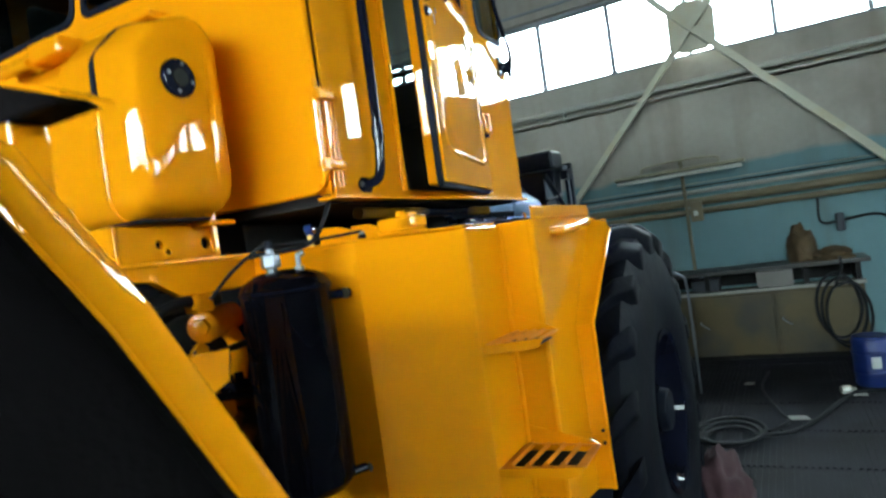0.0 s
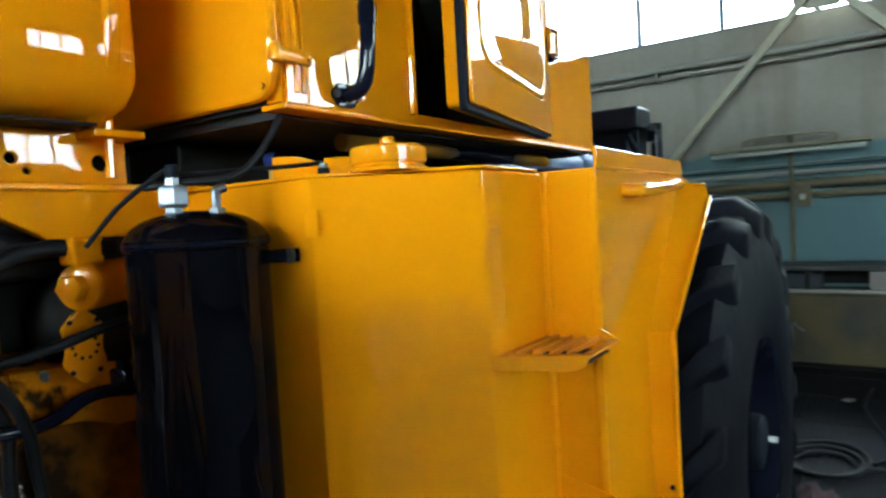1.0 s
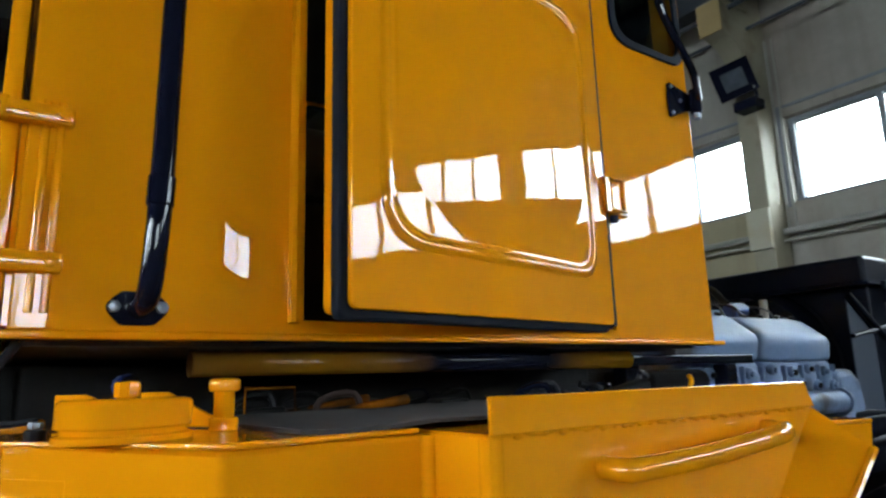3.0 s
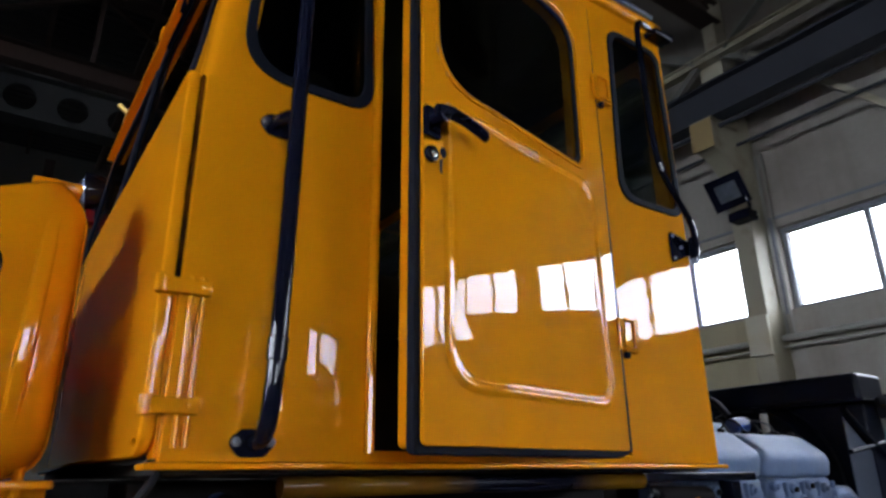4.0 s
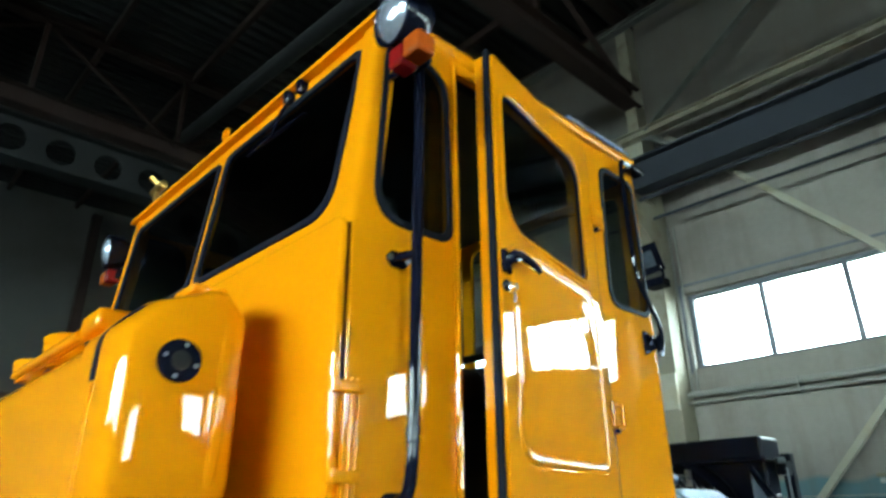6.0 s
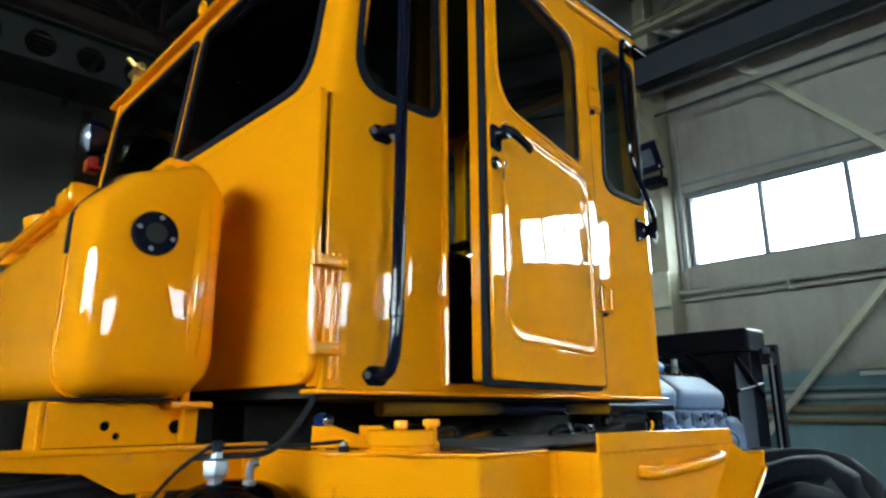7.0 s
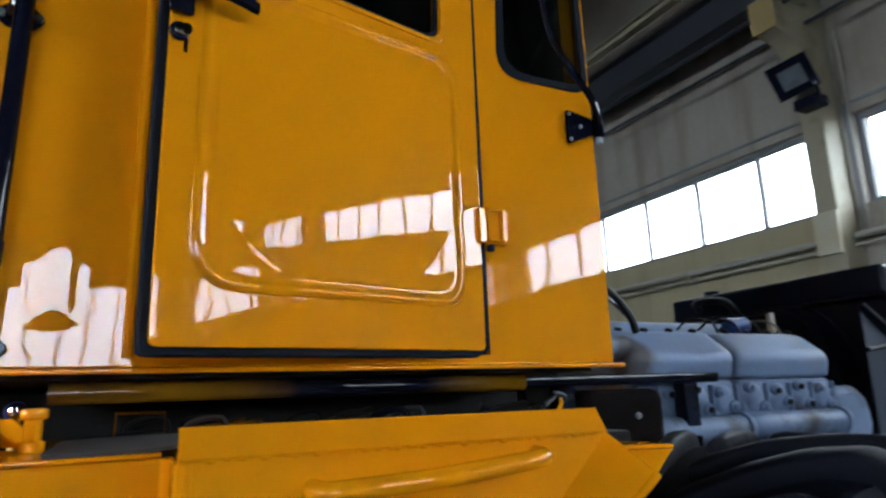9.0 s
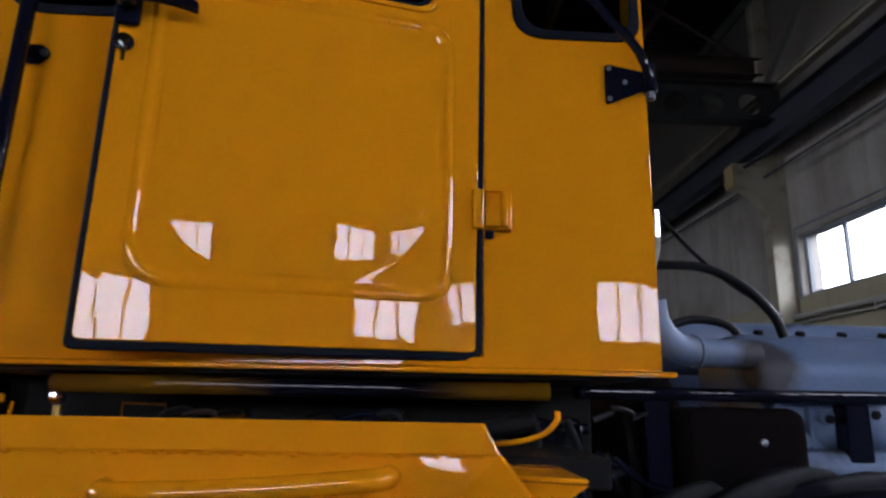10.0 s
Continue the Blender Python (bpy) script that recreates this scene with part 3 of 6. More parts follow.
# upper longitudinal bracing
wall_truss = tagged(new("eaves_truss"), "beige steel bracing truss under the eaves", "bracing", kind="structure")
part("chord", add_ibeam(bmesh.new(), (WEST, NORTH - 0.42, 7.0), (EAST, NORTH - 0.42, 7.0), 0.13, 0.14), COLUMN_PAINT, wall_truss)
part("chord", add_ibeam(bmesh.new(), (WEST, NORTH - 0.42, 9.0), (EAST, NORTH - 0.42, 9.0), 0.1, 0.12), TRUSS_GREY, wall_truss)
for x in COLUMNS:
    for s in (-1, 1):
        part("diagonal", add_angle(bmesh.new(), (x + s * 0.2, NORTH - 0.42, 7.05), (x + s * 3.0, NORTH - 0.42, 8.95), 0.11), TRUSS_GREY, wall_truss)
        part("knee", add_angle(bmesh.new(), (x + s * 0.18, NORTH - 0.42, 6.95), (x + s * 0.75, NORTH - 0.42, 6.52), 0.08), TRUSS_GREY, wall_truss)

# cross bracing between two columns, in front of the windows
brace = tagged(new("cross_bracing"), "beige steel cross bracing between columns", "bracing", kind="structure")
by = NORTH - 0.22
cx, cz = -0.71, 3.93
legs = [("leg", (-3.62, by, 0.72)), ("leg", (2.22, by + 0.02, 0.76)), ("leg", (-3.45, by + 0.02, 6.96)), ("leg", (2.05, by, 6.98))]
for nm, p in legs:
    part(nm, add_angle(bmesh.new(), p, (cx, p[1], cz), 0.085), BEIGE, brace)
gus = [(cx - 0.27, cz - 0.2), (cx - 0.12, cz - 0.28), (cx + 0.14, cz - 0.28), (cx + 0.27, cz - 0.18), (cx + 0.28, cz + 0.2), (cx + 0.12, cz + 0.33), (cx - 0.12, cz + 0.33), (cx - 0.26, cz + 0.22)]
part("gusset", plate(gus, [], 0.014, pose(0, by + 0.08, 0) @ XZ), BEIGE, brace)

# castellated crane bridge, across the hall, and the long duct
# near black instead of grey: the roof's shade is in this colour
BRIDGE_GREY = material("shade_dark_beam_paint", (0.008, 0.008, 0.008), 0.6, vary=0.2, scale=2.0)
bridge = tagged(new("crane_bridge"), "grey castellated crane bridge beam with round holes", "crane bridge", kind="structure")
ys = np.arange(SOUTH + 0.6, NORTH - 0.8, 0.62)
web = plate([(SOUTH, 6.35), (NORTH - 0.4, 6.35), (NORTH - 0.4, 6.95), (SOUTH, 6.95)], [oval(float(y), 6.65, 0.19, 0.19, 20) for y in ys], 0.03, pose(-9.2, 0, 0) @ YZ)
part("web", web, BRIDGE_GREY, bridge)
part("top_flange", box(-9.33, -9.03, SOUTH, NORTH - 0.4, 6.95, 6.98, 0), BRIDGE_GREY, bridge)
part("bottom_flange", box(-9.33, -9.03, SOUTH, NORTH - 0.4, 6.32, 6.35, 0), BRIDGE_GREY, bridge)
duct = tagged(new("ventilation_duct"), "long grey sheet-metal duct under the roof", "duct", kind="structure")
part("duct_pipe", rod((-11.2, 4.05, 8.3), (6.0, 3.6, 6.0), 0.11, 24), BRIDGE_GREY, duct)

# ---- pipes, cables and lamps on the north wall ----
frame_w = tagged(new("wall_posts"), "dark steel posts and rail on the far end wall", "post", kind="structure")
for y in (-10.5, -7.5, -4.5, -1.5, 1.5, 4.5, 7.2):
    part("post", box(WEST + 0.002, WEST + 0.2, y - 0.11, y + 0.11, 0, 9.2, 0.01), RUST, frame_w)
part("rail", box(WEST + 0.003, WEST + 0.16, SOUTH, NORTH, 4.3, 4.55, 0.01), RUST, frame_w)
pipes = tagged(new("wall_pipes"), "painted service pipes running along the wall", "pipe", kind="structure")
for y, z, r, m in ((0.12, 3.30, 0.036, PIPE_GREY), (0.14, 3.2, 0.016, PIPE_GREY), (0.1, 1.86, 0.05, PIPE), (0.1, 1.74, 0.035, PIPE), (0.09, 1.98, 0.025, PIPE_GREY), (0.07, 2.045, 0.009, HOSE), (0.05, 2.085, 0.006, PIPE_GREY)):
    part("pipe", rod((WEST, NORTH - y, z), (EAST, NORTH - y, z), r, 12), m, pipes)
for x in (-8, -5.9, -2.4, -0.1, 1.6, 4.2):
    part("pipe_clip", box(x - 0.012, x + 0.012, NORTH - 0.165, NORTH - 0.002, 3.17, 3.345, 0.004), PIPE_GREY, pipes)
part("downpipe", rod((-3.68, NORTH - 0.05, 3.3), (-3.68, NORTH - 0.05, 5.6), 0.015, 10), PIPE_GREY, pipes)
part("downpipe", rod((-3.60, NORTH - 0.05, 3.3), (-3.60, NORTH - 0.05, 5.6), 0.012, 8), PIPE_GREY, pipes)
part("junction_box", box(-3.96, -3.70, NORTH - 0.42, NORTH - 0.362, 3.1, 3.55, 0.01), BEIGE, pipes)
part("cable", tube([(0.35, NORTH - 0.05, 1.7), (0.36, NORTH - 0.05, 1.42), (0.6, NORTH - 0.05, 1.42), (0.9, NORTH - 0.06, 1.44), (1.05, NORTH - 0.06, 1.3), (1.08, NORTH - 0.06, 1.0)], 0.014, 8), HOSE, pipes)
part("valve", box(0.5, 0.58, NORTH - 0.14, NORTH - 0.02, 1.3, 1.5, 0.015), GIRDER, pipes)

lamp = thing("strip_light", (-1.05, NORTH - 0.2, 2.2), "dusty twin-tube fluorescent strip light on a bracket", "strip light")
part("housing", box(-1.82, -0.32, NORTH - 0.34, NORTH - 0.18, 2.24, 2.28, 0.01), TIN, lamp)
part("glass_tube", rod((-1.80, NORTH - 0.30, 2.205), (-0.36, NORTH - 0.30, 2.205), 0.022, 12, 0.004), DIRTY_WHITE, lamp)
part("bracket", tube([(-1.5, NORTH - 0.25, 2.29), (-1.45, NORTH - 0.25, 2.36), (-1.05, NORTH - 0.24, 2.38), (-0.65, NORTH - 0.25, 2.36), (-0.6, NORTH - 0.25, 2.29)], 0.012, 8), TIN, lamp)
part("post", rod((-1.04, NORTH - 0.14, 1.02), (-1.04, NORTH - 0.14, 2.38), 0.022, 10), PIPE, lamp)
part("arm", rod((-1.04, NORTH - 0.14, 2.34), (-1.04, NORTH - 0.26, 2.34), 0.016, 10), PIPE, lamp)
part("switch_box", box(-1.0, -0.86, NORTH - 0.2, NORTH - 0.08, 1.62, 1.86, 0.008), PIPE, lamp, "ochre switch box")
part("switch_label", box(-0.96, -0.91, NORTH - 0.205, NORTH - 0.199, 1.69, 1.75, 0), DIRTY_WHITE, lamp, "small white paper label")

# floodlight on the column
flood = thing("floodlight", (-3.83, 8.1, 4.62), "black square floodlight on a column bracket", "floodlight")
fm = look((-3.80, 8.0, 5.04), (-1.2, 3.2, 1.6), -14) @ Matrix.Scale(1.15, 4)
body = add_loft(bmesh.new(), [[fm @ Vector((sx * a, sy * b, z)) for sx, sy in ((-1, -1), (1, -1), (1, 1), (-1, 1))] for a, b, z in ((0.10, 0.09, 0.17), (0.165, 0.155, 0.05), (0.165, 0.155, -0.04))])
part("housing", body, BLACK, flood)
part("bezel", moved(ring([(-0.18, -0.17), (0.18, -0.17), (0.18, 0.17), (-0.18, 0.17)], [(-0.105, -0.095), (0.105, -0.095), (0.105, 0.095), (-0.105, 0.095)], 0.03, pose(0, 0, -0.07), 0.006), fm), BLACK, flood)
part("lens", moved(box(-0.12, 0.12, -0.11, 0.11, -0.058, -0.052, 0), fm), material("grey_lamp_glass", (0.16, 0.18, 0.20), 0.2, 0.5, vary=0.5, scale=9.0), flood, "grey lamp glass")
part("bracket", tube([(-3.66, 8.05, 5.02), (-3.62, 8.1, 4.84), (-3.70, 8.2, 4.76), (-3.80, 8.235, 4.74)], 0.02, 8), BLACK, flood)
part("ballast_box", box(-3.86, -3.60, 8.02, 8.225, 4.66, 4.77, 0.01), BLACK, flood)

# ---- workbench row under the lamp ----
BENCH_YELLOW = material("stained_ochre_bench_paint", (0.075, 0.051, 0.013), 0.6, vary=0.25, scale=2.5, bump=0.2, second=(0.035, 0.028, 0.018), second_at=0.54, second_width=0.12, second_scale=2.2)
BENCH_TOP = material("greasy_bench_top", (0.028, 0.025, 0.024), 0.5, vary=0.4, bump=0.4)
bench = thing("workbench", (0.0, 8.1, 0), "ochre-painted steel workbench cabinet with greasy top", "workbench")
part("carcass", box(-1.9, 0.64, 7.93, NORTH - 0.05, 0.06, 0.76, 0.005), BENCH_YELLOW, bench)
part("plinth", box(-1.85, 0.60, 8.0, NORTH - 0.06, 0.0, 0.058, 0), GRIME, bench)
for i, x in enumerate((-1.88, -1.04, -0.20)):
    d = part("door", box(x, x + 0.81, 7.905, 7.928, 0.07, 0.74, 0.006), BENCH_YELLOW, bench)
    part("handle", tube([(x + 0.05, 7.905, 0.46), (x + 0.05, 7.875, 0.45), (x + 0.11, 7.875, 0.4), (x + 0.13, 7.9, 0.39)], 0.009, 8), STEEL, d)
part("shelf_front", box(-1.92, 0.66, 7.9, 7.98, 0.765, 0.80, 0.005), PIPE_GREY, bench)
part("back_panel", box(-1.9, 0.64, NORTH - 0.12, NORTH - 0.06, 0.8, 0.985, 0), GRIME, bench)
part("bench_top", box(-2.1, 0.72, 7.88, NORTH - 0.05, 0.985, 1.03, 0.008), BENCH_TOP, bench)
for x in (-1.9, -0.9, 0.1, 0.58):
    part("top_support", box(x, x + 0.05, 7.95, NORTH - 0.13, 0.80, 0.985, 0), GRIME, bench)
for x, w, h, m_ in ((-1.62, 0.34, 0.15, GRIME), (-1.05, 0.30, 0.13, GIRDER)):
    tb = thing("toolbox", (x, 8.1, 0.802), "dark greasy steel toolbox on the workbench shelf", "toolbox", "toolboxes on the shelf")
    part("toolbox_body", box(x, x + w, 7.98, 8.2, 0.802, 0.802 + h, 0.008), m_, tb)
    part("toolbox_lid", box(x - 0.004, x + w + 0.004, 7.976, 8.204, 0.803 + h, 0.812 + h, 0.003), m_, tb)
    part("toolbox_handle", tube([(x + 0.1, 8.09, 0.812 + h), (x + 0.11, 8.09, 0.835 + h), (x + w - 0.11, 8.09, 0.835 + h), (x + w - 0.1, 8.09, 0.812 + h)], 0.006, 6), STEEL, tb)
CARD = material("grubby_card", (0.19, 0.17, 0.155), 0.8, vary=0.2, bump=0.15)
carton = thing("carton", (-0.2, 8.0, 0.80), "small off-white cardboard carton", "box")
part("carton_body", box(-0.36, 0.0, 7.93, 8.2, 0.802, 0.975, 0.006), CARD, carton)
part("carton_flap", box(-0.355, -0.005, 7.935, 8.06, 0.9755, 0.979, 0), CARD, carton)


def cloth_heap(name, c, sx, sy, sz, material_, label, seed):
    bm = bmesh.new()
    bmesh.ops.create_icosphere(bm, subdivisions=4, radius=1.0)
    for v in bm.verts:
        d = v.co.normalized()
        k = 1 + 0.35 * noise.noise(d * 2.1 + Vector((seed, 0, 0))) + 0.22 * abs(noise.noise(d * 5.0 + Vector((0, seed, 0)))) + 0.08 * noise.noise(d * 11)
        v.co = Vector((c[0] + d.x * sx * k, c[1] + d.y * sy * k, c[2] + max(0.0, d.z + 0.15) * sz * k))
    return solid(name, bm, material_, label, "cloth", sharp=1.5)


BROWN_CLOTH = material("brown_canvas", (0.07, 0.043, 0.018), 0.85, vary=0.3, bump=0.4, bump_scale=90)
MAROON = material("maroon_cloth", (0.05, 0.017, 0.022), 0.8, vary=0.25, bump=0.4, bump_scale=60)
cloth_heap("canvas_sack", (0.12, 8.2, 1.03), 0.15, 0.16, 0.30, BROWN_CLOTH, "crumpled brown canvas sack on the workbench", 1.7)
cloth_heap("leather_apron", (0.40, 8.12, 1.03), 0.20, 0.18, 0.10, BROWN_CLOTH, "crumpled brown leather apron on the workbench", 6.1)
cloth_heap("maroon_rag", (-0.52, 3.95, 0.0), 0.15, 0.22, 0.27, MAROON, "crumpled maroon dust sheet on the floor", 3.3)

for k in range(3):
    pts = []
    for i in range(15):
        a = 2 * PI * i / 14 + k
        pts.append((0.38 + k * 0.04 + 0.20 * math.cos(a), 7.85 - 0.02 * k, 0.56 + 0.34 * math.sin(a) - 0.05 * k))
    coil = pts if k == 0 else coil + pts
solid("hanging_hose", tube(coil + [(0.45, 7.84, 0.95), (0.45, 7.86, 1.045), (0.45, 7.95, 1.046)], 0.015, 8, 3), HOSE, "coiled black welding cable hung on the workbench", "hose")

BLUE_DRUM = material("blue_plastic_drum", (0.008, 0.02, 0.11), 0.4, vary=0.2, bump=0.1)
drum = thing("blue_drum", (0.52, 6.75, 0.0), "blue plastic drum with a pale label", "drum")
part("drum_body", lathe((0.52, 6.75, 0), (0, 0, 1), [(0, 0), (0, 0.135), (0.02, 0.148), (0.11, 0.148), (0.12, 0.154), (0.135, 0.154), (0.145, 0.148), (0.28, 0.148), (0.29, 0.154), (0.305, 0.154), (0.315, 0.148), (0.40, 0.145), (0.415, 0.135), (0.42, 0.12), (0.42, 0)], 32), BLUE_DRUM, drum)
part("drum_lid", lathe((0.52, 6.75, 0.42), (0, 0, 1), [(0, 0.135), (0.018, 0.135), (0.022, 0.126), (0.022, 0)], 32), BLUE_DRUM, drum)
part("drum_label", moved(add_loft(bmesh.new(), [[(0.150 * math.cos(a), 0.150 * math.sin(a), z) for z in (0.17, 0.27)] for a in np.linspace(-1.7, -1.2, 8)], cap=False, closed=False), pose(0.52, 6.75, 0)), DIRTY_WHITE, drum, "pale paper label")

# bent steel bar leaning behind the front wheel
solid("pry_bar", tube([(-0.90, 6.5, 0.012), (-0.90, 6.52, 0.6), (-0.905, 6.54, 1.06), (-0.94, 6.54, 1.14), (-1.03, 6.54, 1.19)], 0.012, 8, 5), STEEL, "bent bright steel bar standing on the floor plates", "pry bar")

# hoses and scraps on the floor
c0 = []
for k in range(3):
    for i in range(18):
        a = 2 * PI * i / 18
        c0.append((-0.56 + (0.17 + 0.035 * k) * math.cos(a), 5.23 + (0.22 + 0.05 * k) * math.sin(a), 0.015 + 0.022 * k))
solid("floor_hose", tube(c0 + [(-0.16, 5.32, 0.02), (0.05, 5.7, 0.016), (0.32, 6.38, 0.016), (0.7, 6.5, 0.016)], 0.016, 8, 3), HOSE, "coiled black air hose lying on the floor", "hose")
solid("welding_cable", tube([(-0.30, 5.35, 0.014), (-0.17, 5.6, 0.014), (-0.24, 5.9, 0.014), (-0.38, 6.65, 0.014), (-0.34, 7.3, 0.014)], 0.013, 8, 5), HOSE, "thin black cable across the floor plates", "cable")
for x, y, a, w in ((-0.1, 5.72, 20, 0.14), (-0.5, 6.85, 70, 0.1), (0.36, 6.4, 10, 0.13)):
    bm = bmesh.new()
    add_box(bm, -w / 2, w / 2, -w / 3, w / 3, 0.0, 0.012, 0.003, 1, pose(x, y, 0.002, 0, 4, a))
    solid("paper_scrap", bm, DIRTY_WHITE, "crumpled white paper scrap on the floor", "scrap", "paper scraps")
solid("plastic_bottle", lathe((0.24, 6.43, 0.037), (1, 0.4, 0), [(0, 0), (0, 0.03), (0.01, 0.036), (0.07, 0.036), (0.1, 0.014), (0.12, 0.014), (0.12, 0)], 16), DIRTY_WHITE, "empty pale plastic bottle lying on the floor", "bottle")

# ribbed cast floor plates
tile = bmesh.new()
PW, PL = 0.38, 0.76
add_box(tile, 0.004, PW - 0.004, 0.004, PL - 0.004, -0.018, -0.012, 0)
for i in range(9):
    x = 0.02 + i * (PW - 0.04) / 8.6
    add_box(tile, x, x + 0.02, 0.014, PL - 0.014, -0.012, 0.0, 0)
tile_mesh = finish("floor_plate", tile, CONCRETE)
for i in range(-6, 9):
    for j in range(2, 11):
        ob = new("floor_plate", tile_mesh)
        ob.location = (i * PW - 0.19, j * PL + 0.1, random.uniform(-0.002, 0.001))
        ob.parent = floor_root

# ---- the tractor ----
XC = -1.98                     # its middle
SIDE = -1.03                   # outer face of the cab's side
tractor = thing("tractor", (XC, 1.5, 0), "freshly painted yellow articulated tractor under repair, bonnet removed", "tractor")


def grown(loop, d):
    """The loop moved outwards by about d."""
    xs, ys = [p[0] for p in loop], [p[1] for p in loop]
    cx_, cy_ = (min(xs) + max(xs)) / 2, (min(ys) + max(ys)) / 2
    kx, ky = 1 + 2 * d / (max(xs) - min(xs)), 1 + 2 * d / (max(ys) - min(ys))
    return [(cx_ + (p[0] - cx_) * kx, cy_ + (p[1] - cy_) * ky) for p in loop]


def side_m(x):
    return pose(x, 0, 0) @ YZ


# cab shell
Z0, ZR = 1.885, 3.215
rq = round_loop([(1.452, 2.58), (1.722, 2.58), (1.708, 3.14), (1.482, 3.14)], [0.10, 0.055, 0.11, 0.06])
fq = round_loop([(2.499, 2.575), (2.763, 2.575), (2.752, 3.14), (2.522, 3.14)], [0.07, 0.05, 0.05, 0.06])
door_hole = [(1.743, 1.905), (2.437, 1.905), (2.437, 3.17), (1.743, 3.17)]
side_loop = [(1.393, Z0), (2.776, Z0), (2.776, ZR), (1.47, ZR), (1.43, 2.56), (1.393, 2.545)]
cab = part("cab", plate(side_loop, [rq, fq, door_hole], 0.022, side_m(SIDE - 0.022), 0.003), YELLOW, tractor, "glossy yellow cab shell")
far_door = round_loop([(1.80, 2.62), (2.40, 2.62), (2.40, 3.08), (1.80, 3.08)], 0.06)
part("far_side", plate(side_loop, [rq, fq, far_door], 0.022, side_m(2 * XC - SIDE), 0.003), YELLOW, cab)
# shallow pressed fluting in the side, beside the handrail
flute = []
for k in range(9):
    s = k / 8
    flute.append((1.575 + 0.095 * s, 0.0025 * math.sin(PI * s) ** 2))
bm = bmesh.new()
rows = [[bm.verts.new((SIDE + 0.0015 + h, y, z)) for y, h in flute] for z in (1.93, 1.99, 2.5, 2.55)]
for v in rows[0] + rows[3]:
    v.co.x = SIDE - 0.001
for a, b in zip(rows, rows[1:]):
    for i in range(8):
        bm.faces.new((a[i], a[i + 1], b[i + 1], b[i]))
part("pressed_flute", bm, YELLOW, cab, sharp=1.5)
part("sill_lip", box(SIDE - 0.05, SIDE + 0.012, 1.372, 2.80, 1.874, 1.884, 0.003), YELLOW, cab)
part("door_jamb", box(SIDE - 0.06, SIDE - 0.023, 1.745, 1.765, 1.89, 3.19, 0.004), YELLOW, cab)
part("door_jamb", box(SIDE - 0.06, SIDE - 0.023, 2.43, 2.45, 1.89, 3.19, 0.004), YELLOW, cab)
part("door_sill", box(SIDE - 0.07, SIDE - 0.001, 1.744, 2.436, 1.886, 1.904, 0.004), YELLOW, cab)
part("hinge_gasket", box(SIDE - 0.02, SIDE + 0.0035, 2.424, 2.4365, 1.91, 3.17, 0.002), RUBBER, cab, "black rubber gasket")
part("drip_rail", tube([(SIDE + 0.008, 1.735, 1.9), (SIDE + 0.008, 1.735, 2.6), (SIDE + 0.008, 1.733, 3.19)], 0.009, 8, 3), YELLOW, cab)

# rear: lower panel upright, window part leaning in
HW = XC - SIDE                 # negative half width
low = round_loop([(XC + HW + 0.012, 1.892), (SIDE - 0.006, 1.892), (SIDE - 0.006, 2.56), (XC + HW + 0.012, 2.56)], [0.03, 0.06, 0.03, 0.03])
part("rear_panel", plate(low, [], 0.022, pose(0, 1.386, 0) @ XZ, 0.009), YELLOW, cab)
part("corner_web", box(SIDE - 0.05, SIDE - 0.010, 1.3865, 1.3925, 1.89, 2.165, 0), YELLOW, cab)
# upper part of the gap: its shade is a brown strip
part("corner_gap_shade", box(SIDE - 0.05, SIDE - 0.006, 1.3868, 1.3922, 2.1655, 2.545, 0), OLD_CASTING, cab, "brown strip for the shade in the panel gap")
# dark panels added inside so that the cab's interior stays black
part("rear_inner_panel", box(XC + HW + 0.02, SIDE - 0.052, 1.388, 1.392, 1.886, 2.54, 0), CAB_DARK, cab)
part("inner_dark_panel", box(XC + HW + 0.024, XC + HW + 0.03, 1.42, 2.75, 1.9, 2.55, 0), CAB_DARK, cab)
part("inner_dark_panel", box(XC + HW + 0.03, SIDE - 0.03, 2.738, 2.744, 1.9, 2.48, 0), CAB_DARK, cab)
part("inner_dark_panel", box(SIDE - 0.032, SIDE - 0.024, 1.405, 1.742, 1.9, 2.55, 0), CAB_DARK, cab)
part("inner_dark_panel", box(SIDE - 0.032, SIDE - 0.024, 2.452, 2.735, 1.9, 2.55, 0), CAB_DARK, cab)
part("panel_ledge", box(XC + HW + 0.03, SIDE - 0.03, 1.368, 1.412, 2.546, 2.563, 0.006, 3), YELLOW, cab)
UP = basis((XC, 1.408, 2.555), (1, 0, 0), (0, 0.115, 1))
uw = 0.885
hr = round_loop([(0.028, 0.07), (uw - 0.045, 0.055), (uw - 0.015, 0.592), (0.028, 0.592)], [0.05, 0.11, 0.05, 0.05])
hl = [(-a, b) for a, b in reversed(hr)]
up_loop = [(-uw - 0.02, 0.0), (uw + 0.02, 0.0), (uw + 0.02, 0.66), (-uw - 0.02, 0.66)]
part("rear_window_panel", plate(up_loop, [hr, hl], 0.02, UP, 0.003), YELLOW, cab)
for s in (1, -1):
    xs = SIDE if s > 0 else 2 * XC - SIDE
    bm = bmesh.new()
    lo = [(xs - s * 0.075, 1.388), (xs - s * 0.032, 1.388), (xs - s * 0.02, 1.3895), (xs - s * 0.009, 1.395), (xs - s * 0.003, 1.404), (xs - s * 0.0006, 1.416), (xs - s * 0.0006, 1.46), (xs - s * 0.03, 1.46), (xs - s * 0.075, 1.42)]
    hi = [(a, b + 0.066) for a, b in lo]
    add_loft(bm, [[(a, b, 2.535) for a, b in lo], [(a, b, ZR) for a, b in hi]])
    part("corner_pillar", bm, YELLOW, cab, sharp=0.9)
